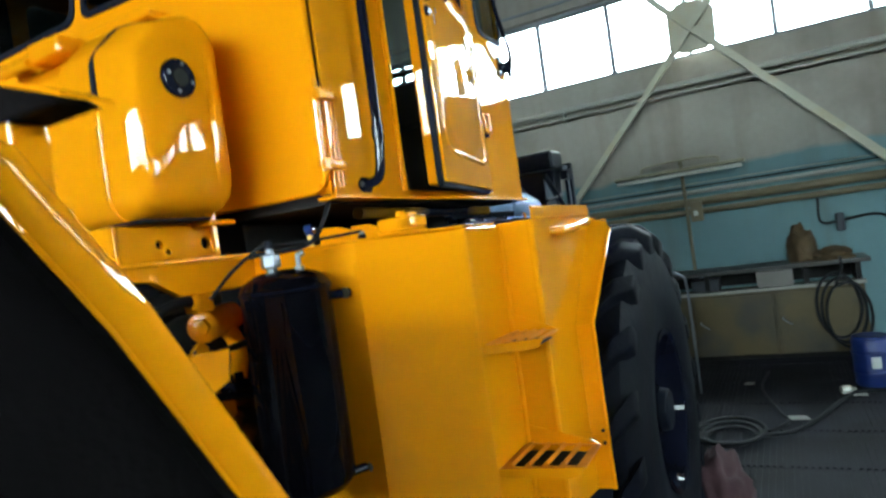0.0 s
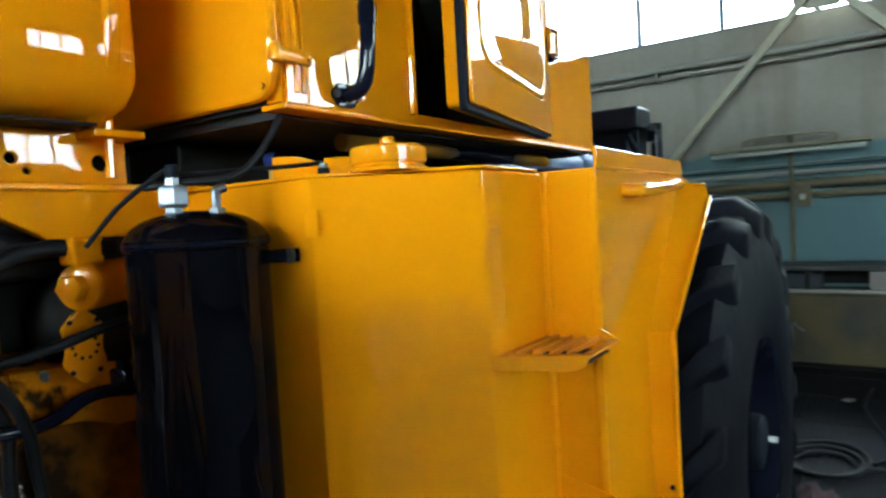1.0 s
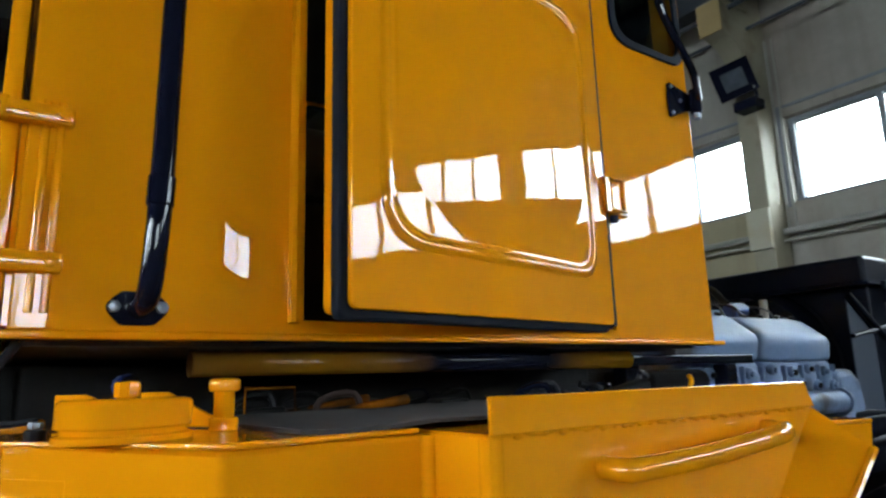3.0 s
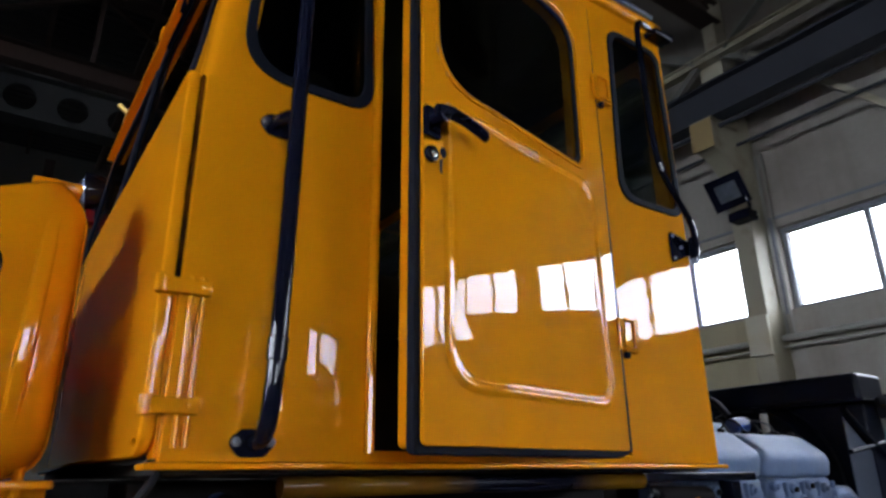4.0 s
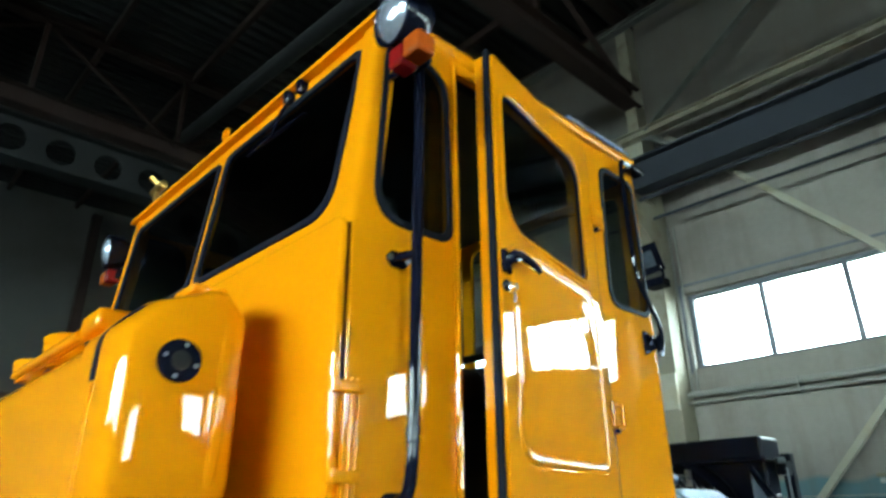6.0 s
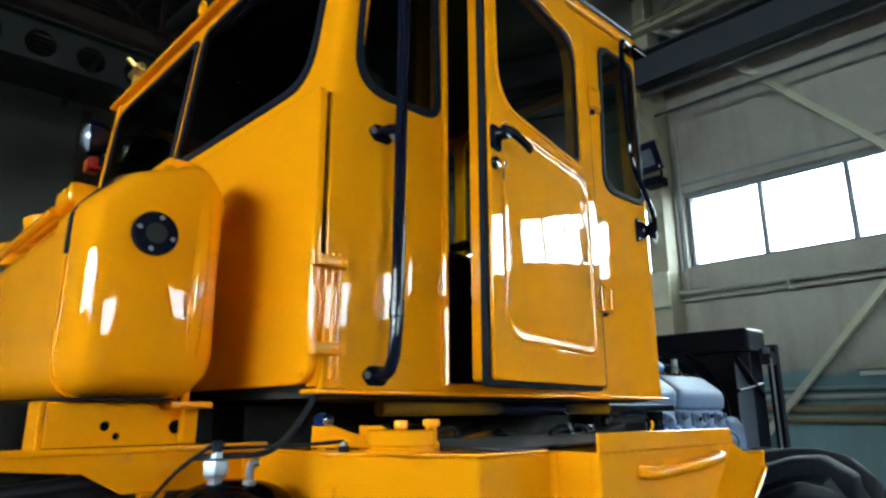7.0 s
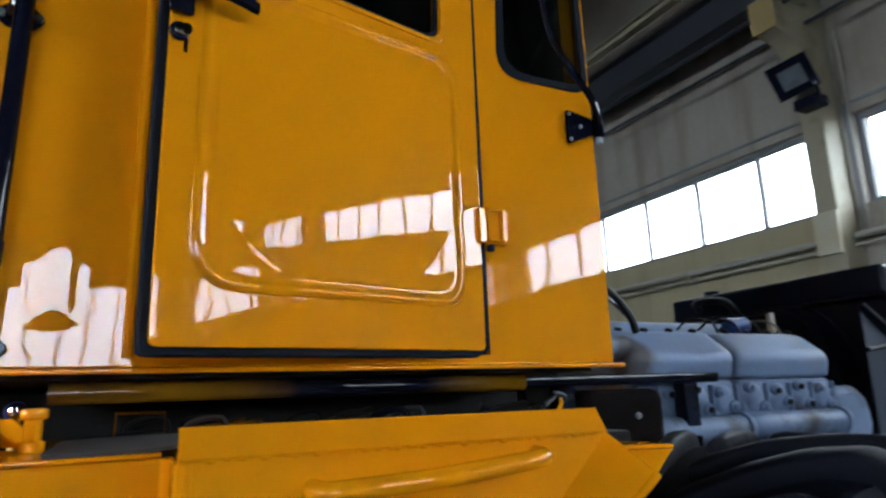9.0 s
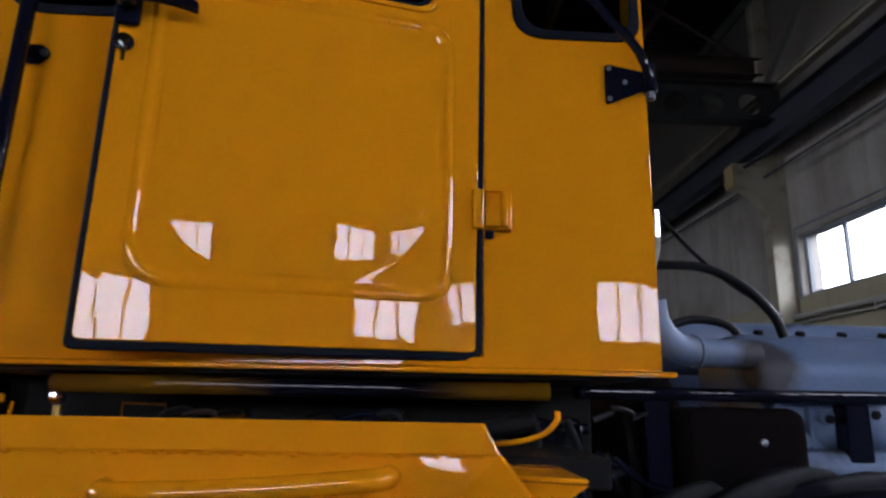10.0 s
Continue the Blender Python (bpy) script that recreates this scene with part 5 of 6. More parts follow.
# air receiver
RX, RY, RR, RZ = -1.149, 1.279, 0.1135, 1.178
recv = part("air_receiver", lathe((RX, RY, RZ), (0, 0, 1), [(-0.05, 0), (-0.05, 0.05), (-0.038, 0.088), (-0.015, 0.111), (0.0, RR), (0.001, RR), (0.468, RR), (0.472, RR + 0.003), (0.486, RR + 0.003), (0.49, RR - 0.001), (0.497, RR - 0.004), (0.508, RR - 0.014), (0.518, 0.083), (0.526, 0.06), (0.531, 0.03), (0.532, 0)], 64), RECEIVER, tractor, "upright black air receiver with bright fittings", sharp=0.5)
part("receiver_band", tube([(RX + (RR + 0.001) * math.cos(a), RY + (RR + 0.001) * math.sin(a), RZ + 0.478) for a in np.linspace(0, 2 * PI, 65)], 0.004, 10, 1), BLACK, recv)
sx, sy, sz = -1.148, 1.238, 1.70
s1 = part("pressure_sensor", lathe((sx, sy, sz), (0, 0, 1), [(0, 0.0145), (0.016, 0.0145), (0.017, 0.024), (0.021, 0.025), (0.046, 0.025), (0.050, 0.023), (0.052, 0.012), (0.064, 0.011), (0.064, 0)], 6), STEEL, recv, "hexagonal zinc-plated pressure sensor")
part("sensor_nut", rod((sx, sy, sz - 0.006), (sx, sy, sz + 0.007), 0.018, 6, 0.002), STEEL, s1)
part("sensor_plug", rod((sx, sy, sz + 0.062), (sx, sy, sz + 0.085), 0.0105, 12, 0.002), RUBBER, s1)
bm = bmesh.new()
add_rod(bm, (-1.098, 1.283, sz - 0.006), (-1.098, 1.283, sz + 0.012), 0.014, 6, 0.001)
add_rod(bm, (-1.098, 1.283, sz + 0.012), (-1.098, 1.283, sz + 0.036), 0.0075, 10, 0.001)
add_tube(bm, [(-1.098, 1.283, sz + 0.034), (-1.097, 1.286, sz + 0.042), (-1.09, 1.297, sz + 0.046)], 0.008, 10)
part("elbow_fitting", bm, STEEL, recv)
for x1, y1, z in ((-1.035, 1.378, 1.626), (-1.055, 1.405, 1.157)):
    part("mounting_stud", rod((-1.10, 1.33, z), (x1, y1 + 0.02, z), 0.012, 12), BLACK, recv)
    part("stud_nut", rod((x1 - 0.003, y1 - 0.004, z), (x1, y1 + 0.004, z), 0.0155, 6, 0.002), STEEL, recv)
part("drain_tap", box(RX - 0.02, RX + 0.02, RY - 0.02, RY + 0.02, RZ - 0.072, RZ - 0.045, 0.004), BRASS, recv)
part("air_hose", tube([(-1.07, 1.43, 1.912), (-1.07, 1.414, 1.885), (-1.07, 1.37, 1.82), (-1.076, 1.33, 1.776), (-1.092, 1.30, 1.76), (-1.13, 1.265, 1.757), (-1.2, 1.22, 1.752)], 0.0062, 10), HOSE, recv, "black rubber hose")
part("air_hose", tube([(-0.995, 1.428, 1.782), (-1.04, 1.37, 1.776), (-1.11, 1.30, 1.772), (-1.18, 1.235, 1.77)], 0.0038, 8), HOSE, recv)
part("sensor_wire", tube([(-1.30, 1.17, 1.66), (-1.24, 1.195, 1.72), (-1.18, 1.225, 1.765), (sx, sy, sz + 0.082)], 0.0045, 8), HOSE, recv)

# fuel tank with folded corners
TT = 1.755
plan = round_loop([(-1.36, 1.40), (-1.004, 1.40), (-0.757, 1.562), (-0.757, 1.84), (-1.36, 1.84)], [0.0, 0.012, 0.014, 0.0, 0.0], 8)
ft = part("fuel_tank", plate(plan, [], TT - 0.75, pose(0, 0, 0.75), 0.006), YELLOW, tractor, "welded yellow fuel tank with filler cap")
lipplan = round_loop([(-1.36, 1.395), (-1.006, 1.395), (-0.752, 1.561), (-0.753, 1.62), (-0.762, 1.78), (-1.36, 1.78)], [0, 0.03, 0.03, 0, 0, 0], 6)
part("tank_top_plate", plate(lipplan, [], 0.006, pose(0, 0, TT + 0.0005), 0.002), YELLOW, ft)
part("filler_neck", lathe((-0.913, 1.505, TT + 0.006), (0, 0, 1), [(0, 0.069), (0.006, 0.069), (0.008, 0.062), (0.013, 0.062), (0.0135, 0.0655), (0.015, 0.067), (0.038, 0.067), (0.0415, 0.0645), (0.043, 0.06), (0.043, 0)], 48), YELLOW, ft)
part("cap_knob", rod((-0.913, 1.505, TT + 0.049), (-0.913, 1.505, TT + 0.067), 0.0135, 8, 0.004), YELLOW, ft)
bm = bmesh.new()
add_rod(bm, (-0.948, 1.619, TT + 0.006), (-0.948, 1.619, TT + 0.022), 0.017, 16, 0.002)
add_rod(bm, (-0.948, 1.619, TT + 0.02), (-0.948, 1.619, TT + 0.056), 0.0125, 10, 0.002)
add_rod(bm, (-0.948, 1.619, TT + 0.052), (-0.948, 1.619, TT + 0.068), 0.0185, 16, 0.004)
part("breather_bolt", bm, YELLOW, ft)
bm = bmesh.new()
add_rod(bm, (-0.995, 1.428, TT + 0.006), (-0.995, 1.428, TT + 0.018), 0.011, 12, 0.002)
part("pipe_union", bm, GRIME, ft)
part("union_nut", rod((-0.995, 1.428, TT + 0.018), (-0.995, 1.428, TT + 0.026), 0.008, 6, 0.002), STEEL, ft)
for x0, y0, x1, y1 in ((-1.16, 1.46, -1.03, 1.56), (-1.12, 1.56, -0.99, 1.63)):
    d = Vector((x1 - x0, y1 - y0, 0))
    m = basis((x0, y0, TT + 0.0085), d, (0, 0, 1))
    part("tank_gusset", plate([(0, 0), (d.length, 0), (d.length, 0.008), (0.05, 0.045), (0, 0.045)], [], 0.006, m, 0.001), YELLOW, ft)
FO = basis((-1.004, 1.40, 0), (0.247, 0.162, 0), (0, 0, 1))
bm = bmesh.new()
add_box(bm, 0.0, 0.10, 1.70, 1.725, -0.0045, 0.0005, 0.002, 1, FO)
add_plate(bm, [(-0.01, 1.655), (0.012, 1.655), (0.012, 1.70), (-0.01, 1.70)], [], 0.006, FO @ pose(0, 0, 0.0005))
part("tank_tab", bm, YELLOW, ft)

mat_bm = bmesh.new()
n_ = 14
rows = []
for x in (-1.15, -1.05, -0.96, -0.88, -0.82, -0.772):
    row = []
    for i in range(n_ + 1):
        y = 1.645 + 0.76 * i / n_
        rise = 0.005 * min(1.0, max(0.0, (y - 1.70) / 0.12)) * min(1.0, (-0.70 - x) / 0.16)
        row.append(mat_bm.verts.new((x, y, TT + 0.0125 + rise + 0.005 * noise.noise(Vector((x * 5, i * 0.4, 0))))))
    rows.append(row)
for a, b in zip(rows, rows[1:]):
    for i in range(n_):
        mat_bm.faces.new((a[i], a[i + 1], b[i + 1], b[i]))
r = bmesh.ops.extrude_face_region(mat_bm, geom=list(mat_bm.faces))
for v in r["geom"]:
    if isinstance(v, bmesh.types.BMVert):
        v.co.z -= 0.005
solid("rubber_mat", mat_bm, FELT, "grey-brown rubber sheet lying on the fuel tank", "rubber mat")

# front mudguard with steps and grab handle
FX = -0.65
mg = part("mudguard", plate([(-0.757, 0.87), (FX, 0.87), (FX, 1.756), (-0.757, 1.756)], [], 0.008, pose(0, 1.798, 0) @ XZ, 0.002), YELLOW, tractor, "folded yellow front mudguard with steps")
# outer skin: flat, then a soft bend, then a crease and a turned-out flange with a rolled edge
rear_e = [(FX, 1.79, 0.87), (FX, 1.79, 1.41), (FX, 1.79, 1.757)]
soft_e = [(FX, 1.93, 0.87), (FX, 1.93, 1.41), (FX, 2.255, 1.757)]
crease = [(FX + 0.012, 2.035, 0.87), (FX + 0.012, 2.035, 1.40), (FX - 0.001, 2.415, 1.757)]
flange = [(FX + 0.066, 2.04, 0.87), (FX + 0.066, 2.04, 1.402), (FX + 0.061, 2.457, 1.695)]


def add_sheet(bm, columns, t, d):
    """A folded sheet through columns of points, thickened by t along d."""
    d = Vector(d) * t
    front = [[bm.verts.new(p) for p in c] for c in columns]
    back = [[bm.verts.new(Vector(p) + d) for p in c] for c in columns]
    for rows in (front, back):
        for a, b in zip(rows, rows[1:]):
            for i in range(len(a) - 1):
                bm.faces.new((a[i], b[i], b[i + 1], a[i + 1]))
    def edge(a, b):
        for i in range(len(a) - 1):
            bm.faces.new((a[i], a[i + 1], b[i + 1], b[i]))
    edge(front[0], back[0])
    edge(front[-1], back[-1])
    edge([c[0] for c in front], [c[0] for c in back])
    edge([c[-1] for c in front], [c[-1] for c in back])
    return bm


mid = [tuple((Vector(a) * 0.5 + Vector(b) * 0.5) - Vector((0.001, 0, 0))) for a, b in zip(soft_e, crease)]
part("side_plate", add_sheet(bmesh.new(), [rear_e, soft_e, mid, crease], 0.006, (-1, 0, 0)), YELLOW, mg, sharp=0.35)
crease2 = [(a + 0.0002, b, c) for a, b, c in crease]
part("flange", add_sheet(bmesh.new(), [crease2, flange], 0.006, (-0.3, 0.9, -0.3)), YELLOW, mg)
part("rolled_edge", tube([(a, b - 0.001, c) for a, b, c in flange], 0.0065, 8, 1), YELLOW, mg)
part("wheel_arch", add_sheet(bmesh.new(), [[(FX, 2.05, 1.41), (FX, 2.43, 1.735)], [(-1.3, 2.05, 1.41), (-1.3, 2.43, 1.735)]], 0.006, (0, 0, -1)), YELLOW, mg)
lip_plan = [(-1.25, 2.40), (FX - 0.004, 2.40), (FX + 0.041, 2.513), (-1.25, 2.525)]
part("front_lip", plate(lip_plan, [], 0.006, pose(0, 0, 1.729), 0.002), YELLOW, mg)
part("lip_facet", add_sheet(bmesh.new(), [[(FX - 0.005, 2.414, 1.728), (FX + 0.040, 2.512, 1.728)], [(FX + 0.012, 2.404, 1.699), (FX + 0.060, 2.456, 1.697)]], 0.004, (-0.6, 0.6, -0.3)), YELLOW, mg)
lipm = basis((FX - 0.001, 1.79, 1.757), (0, 1, 0), (-0.02, 0, 1))
part("top_lip", plate([(0, 0), (0.625, 0), (0.605, 0.038), (0.0, 0.038)], [], 0.007, lipm, 0.002), YELLOW, mg)
bm = bmesh.new()
for k in range(66):
    bead = 0.0036 + 0.0012 * math.sin(k * 2.7)
    add_lathe(bm, (FX + 0.0005, 1.799 + k * 0.0091, 1.757 + 0.0012 * math.sin(k * 1.7)), (0.15, 1, 0.05), [(-0.0062, 0), (-0.005, bead * 0.7), (0, bead), (0.005, bead * 0.7), (0.0062, 0)], 8)
part("weld_seam", bm, YELLOW, mg)
part("corner_bead", tube([(FX - 0.0095, 1.7995, 0.872), (FX - 0.0095, 1.7995, 1.3), (FX - 0.0095, 1.7995, 1.754)], 0.0125, 20, 1), YELLOW, mg)
part("corner_fillet", tube([(-0.754, 1.787, 0.872), (-0.754, 1.787, 1.3), (-0.754, 1.787, 1.754)], 0.009, 14, 1), YELLOW, mg)
part("deck", box(-1.3, FX - 0.02, 1.801, 2.38, 1.748, 1.757, 0), YELLOW, mg)
part("mud_flap", box(-1.2, -0.60, 2.05, 2.056, 0.55, 0.868, 0), RUBBER, mg, "black rubber mud flap")
for z in (1.02, 1.06):
    part("edge_bolt", rod((-0.597, 2.036, z), (-0.597, 2.030, z), 0.006, 6, 0.001), GRIME, mg)
part("grab_handle", tube([(FX + 0.0, 1.947, 1.713), (FX + 0.024, 1.952, 1.712), (FX + 0.036, 1.972, 1.712), (FX + 0.038, 2.1, 1.717), (FX + 0.036, 2.252, 1.729), (FX + 0.024, 2.276, 1.731), (FX + 0.0, 2.281, 1.732)], 0.0132, 12, 5), YELLOW, mg)
for z, xo, yo in ((1.432, -0.607, 1.632), (1.10, -0.53, 1.60)):
    quad = [(-0.7565, 1.565), (xo, yo), (xo - 0.006, 1.785), (-0.7565, 1.789)]
    slots = []
    n_slot = 4
    x_first = -0.728
    pitch = (xo - 0.012 - x_first) / n_slot
    for k in range(n_slot):
        x = x_first + k * pitch
        y0 = 1.565 + (x + pitch + 0.7565) / (xo + 0.7565) * (yo - 1.565) + 0.018
        slots.append([(x, y0), (x + pitch * 0.68, y0), (x + pitch * 0.68, 1.774), (x, 1.774)])
    st = part("step", plate(quad, slots, 0.004, pose(0, 0, z - 0.004), 0.001), YELLOW_SATIN, mg)
    a, b = Vector((-0.7565, 1.565, z)), Vector((xo, yo, z))
    Ls = (b - a).length
    part("step_skirt", plate([(0, -0.022), (Ls - 0.04, -0.026), (Ls - 0.012, -0.02), (Ls, 0.002), (0, 0.002)], [], 0.004, basis(a, b - a, (0, 0, 1)), 0.001), YELLOW, st)
    for k in range(n_slot):
        x = x_first + k * pitch
        part("tread_bar", box(x - 0.007, x - 0.003, 1.60 + 0.012 * k, 1.778, z + 0.0005, z + 0.006, 0), YELLOW_SATIN, st)
    # added sheet, dark so that the slots look shaded
    part("step_shade_pan", plate([(-0.752, 1.60), (xo - 0.02, yo + 0.01), (xo - 0.022, 1.775), (-0.752, 1.776)], [], 0.003, pose(0, 0, z - 0.022)), GRIME, st, "dark sheet added for the shade below the slots")
    part("step_gusset", plate([(-0.754, z), (xo - 0.01, z), (xo - 0.03, z + 0.012), (-0.754, z + 0.055)], [], 0.004, pose(0, 1.7885, 0) @ XZ), YELLOW, st)


# wheels
def tyre_mesh(c, x_out, width, R, rim_r, sgn):
    """x_out: outer face; sgn: +1 where the outer face looks to +x."""
    def X(d):
        return x_out - sgn * d
    prof = [(0.03, rim_r), (0.0, rim_r + 0.06), (-0.012, rim_r + 0.2), (0.0, R - 0.17), (0.04, R - 0.075), (0.09, R - 0.05), (width / 2, R - 0.035), (width - 0.09, R - 0.05), (width - 0.04, R - 0.075), (width, R - 0.17), (width + 0.012, rim_r + 0.2), (width, rim_r + 0.06), (width - 0.03, rim_r)]
    bm = add_lathe(bmesh.new(), (0, c[0], c[1]), (1, 0, 0), [(X(d), r) for d, r in prof], 64)
    lugs = []
    n = 20
    for side in (0, 1):
        for k in range(n):
            a0 = 2 * PI * (k + 0.5 * side) / n
            loops = []
            for i in range(6):
                s = i / 5
                d = width / 2 - 0.03 - s * (width / 2 - 0.03 + 0.005)
                a = a0 + 0.62 * s ** 0.8 * -1
                top, base = (R, R - 0.06) if i < 4 else ((R - 0.012, R - 0.08) if i == 4 else (R - 0.075, R - 0.17))
                half = 0.034 + 0.014 * s
                dd = d if side == 0 else width - d
                quad = []
                for r_, h in ((base, half * 1.35), (top, half), (top, -half), (base, -half * 1.35)):
                    aa = a + h / R
                    quad.append((X(dd), c[0] + r_ * math.cos(aa), c[1] + r_ * math.sin(aa)))
                loops.append(quad)
            lug_bm = add_loft(bmesh.new(), loops)
            bmesh.ops.bevel(lug_bm, geom=list(lug_bm.edges), offset=0.011, segments=2, affect="EDGES", profile=0.5)
            lugs.append(lug_bm)
    return bm, lugs


def wheel(name, cy_, x_out, sgn, label):
    c = (cy_, 0.82)
    W = 0.70
    carcass, lugs = tyre_mesh(c, x_out, W, 0.895, 0.34, sgn)
    t = part(name, carcass, TYRE, tractor, label)
    for bm in lugs:
        part("lug", bm, TYRE, t, sharp=1.2)
    def X(d):
        return x_out - sgn * d
    prof = [(0.02, 0.365), (0.0, 0.375), (0.005, 0.345), (0.05, 0.33), (0.16, 0.315), (0.2, 0.30), (0.22, 0.2), (0.2, 0.16), (0.12, 0.14), (0.1, 0.12), (0.06, 0.115), (0.05, 0.0)]
    rim = part("rim", add_lathe(bmesh.new(), (0, c[0], c[1]), (1, 0, 0), [(X(d), r) for d, r in prof], 48), BLACK, t, "black wheel rim")
    part("hub_cap", add_lathe(bmesh.new(), (0, c[0], c[1]), (1, 0, 0), [(X(0.055), 0.10), (X(0.02), 0.095), (X(0.012), 0.085), (X(0.012), 0)], 24), RUBBER, t, "black hub cover")
    for k in range(8):
        a = 2 * PI * k / 8
        p = Vector((X(0.205), c[0] + 0.25 * math.cos(a), c[1] + 0.25 * math.sin(a)))
        part("wheel_nut", rod(p, p + Vector((sgn * 0.03, 0, 0)), 0.018, 6, 0.003), RUBBER, t)
    return t


wheel("front_wheel", 3.12, -0.565, 1, "large black lugged tractor tyre")
wheel("front_wheel", 3.12, 2 * XC + 0.565, -1, "large black lugged tractor tyre")
wheel("rear_wheel", -0.08, -0.60, 1, "large black lugged tractor tyre")
wheel("rear_wheel", -0.08, 2 * XC + 0.60, -1, "large black lugged tractor tyre")

# rear mudguard, near the start of the walk
rm = [(-0.9, 1.80), (0.18, 1.86), (0.31, 1.826), (0.408, 1.69), (0.562, 1.432), (0.72, 1.12)]
bm = bmesh.new()
add_loft(bm, [[(-0.55, y, z), (-0.55, y - 0.006, z - 0.006), (-1.3, y - 0.006, z - 0.006), (-1.3, y, z)] for y, z in rm])
rg = part("rear_mudguard", bm, YELLOW, tractor, "folded yellow rear mudguard")
bm = bmesh.new()
add_loft(bm, [[(-0.5495, y + 0.004, z + 0.004), (-0.546, y + 0.004, z + 0.004), (-0.546, y - 0.034, z - 0.021), (-0.5495, y - 0.034, z - 0.021)] for y, z in rm])
part("mudguard_lip", bm, YELLOW, rg)
part("rolled_lip", tube([(-0.553, y - 0.013, z - 0.008) for y, z in rm], 0.0225, 18, 1), YELLOW, rg)
# brown underside coating taken near black: the shade below the guard is included
UNDER = material("shade_dark_brown_underside", (0.0018, 0.0008, 0.0012), 0.9, vary=0.3, bump=0.4, bump_scale=60)
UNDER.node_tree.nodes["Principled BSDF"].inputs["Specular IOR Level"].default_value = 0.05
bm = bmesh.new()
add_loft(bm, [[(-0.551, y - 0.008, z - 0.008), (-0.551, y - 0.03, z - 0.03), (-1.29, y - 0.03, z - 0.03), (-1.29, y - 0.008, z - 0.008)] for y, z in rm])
part("arch_shade_liner", bm, UNDER, rg, "dark brown liner with the arch's shade in its colour")
part("inner_apron", plate([(-0.9, 1.76), (0.16, 1.82), (0.29, 1.79), (0.38, 1.66), (0.52, 1.42), (0.68, 1.10), (0.5, 0.9), (-0.9, 0.9)], [], 0.006, side_m(-0.575)), UNDER, rg, "dark brown apron, shade of the wheel arch coloured in")

part("guard_bracket", plate([(0.25, 1.45), (0.50, 1.45), (0.655, 1.535), (0.70, 1.552), (0.708, 1.60), (0.25, 1.606)], [], 0.008, side_m(-0.77), 0.002), YELLOW, rg)
# dark solid set below the lug's yellow sheet as its shade
lug = part("guard_lug", plate([(-0.80, 1.893), (-0.736, 1.892), (-0.669, 1.887), (-0.582, 1.887), (-0.604, 1.900), (-0.68, 1.926), (-0.80, 1.941)], [], 0.05, pose(0, 0.425, 0) @ XZ, 0.004), UNDER, rg, "underside of a bent yellow lug, coloured dark for shade")
bm = bmesh.new()
add_loft(bm, [[(x, y, z + h) for y, h in ((0.372, 0.001), (0.428, 0.001), (0.428, 0.006), (0.372, 0.006))] for x, z in ((-0.80, 1.942), (-0.68, 1.927), (-0.604, 1.901), (-0.572, 1.888))])
part("lug_sheet", bm, YELLOW, lug)
part("lug_post", box(-0.70, -0.67, 0.38, 0.42, 1.66, 1.90, 0.003), YELLOW, lug)

# what shows below the tank: castings, pipes and hoses
tr = part("gearbox_casting", box(-2.3, -1.43, 0.93, 1.9, 0.7, 1.33, 0.07, 5), OLD_CASTING, tractor, "dirty ochre painted gearbox casting")
part("casting_block", box(-1.85, -1.56, 0.72, 1.14, 1.42, 1.60, 0.03, 3), DIRTY_YELLOW, tr)
part("casting_block", box(-1.60, -1.50, 0.90, 1.02, 1.40, 1.53, 0.02, 3), DIRTY_YELLOW, tr)
bm = bmesh.new()
add_loft(bm, [[(x, y0, 1.30), (x, y1, 1.30), (x, y1 - 0.02, zt - 0.012), (x, y1 - 0.05, zt), (x, y0 + 0.04, zt + 0.02), (x, y0 + 0.01, zt)] for x, y0, y1, zt in ((-1.78, 0.92, 1.42, 1.44), (-1.5, 0.93, 1.40, 1.425), (-1.462, 0.94, 1.36, 1.405), (-1.45, 0.96, 1.33, 1.385))])
part("casting_shelf", bm, DIRTY_YELLOW, tr, sharp=0.8)
for y, z in ((0.985, 1.43), (1.10, 1.428), (1.165, 1.42)):
    part("casting_stud", rod((-1.475, y, z - 0.02), (-1.475, y, z + 0.016), 0.008, 6, 0.002), STEEL if y > 1.1 else OLD_CASTING, tr)
bm = bmesh.new()
add_lathe(bm, (-1.45, 1.17, 1.14), (1, 0, -0.05), [(0, 0.2), (0.02, 0.2), (0.035, 0.18), (0.05, 0.12), (0.055, 0.07), (0.05, 0.0)], 36)
part("casting_boss", bm, OLD_CASTING, tr, sharp=1.0)
for y in (0.99, 1.30):
    bm = bmesh.new()
    add_loft(bm, [[(-1.44, y - w, z), (-1.405 - 0.01 * (z < 1.1), y - w * 0.4, z), (-1.405 - 0.01 * (z < 1.1), y + w * 0.4, z), (-1.44, y + w, z)] for z, w in ((0.8, 0.03), (1.1, 0.022), (1.30, 0.014))])
    part("casting_rib", bm, OLD_CASTING, tr)
FM = basis((-1.405, 1.203, 1.482), (0.25, 0.97, 0), (0, 0, 1))
fo = [((0.037 + 0.007 * math.cos(4 * a + PI)) * math.cos(a), (0.062 + 0.006 * math.cos(4 * a)) * math.sin(a)) for a in np.linspace(0, 2 * PI, 48, endpoint=False)]
fl_ = part("bolted_flange", plate(fo, [], 0.018, FM, 0.003), YELLOW, tr, "yellow bolted flange")
part("flange_face", moved(lathe((0, 0, 0.018), (0, 0, 1), [(0, 0.026), (0.004, 0.026), (0.005, 0.022), (0.002, 0.02), (0.002, 0)], 24), FM), YELLOW, fl_)
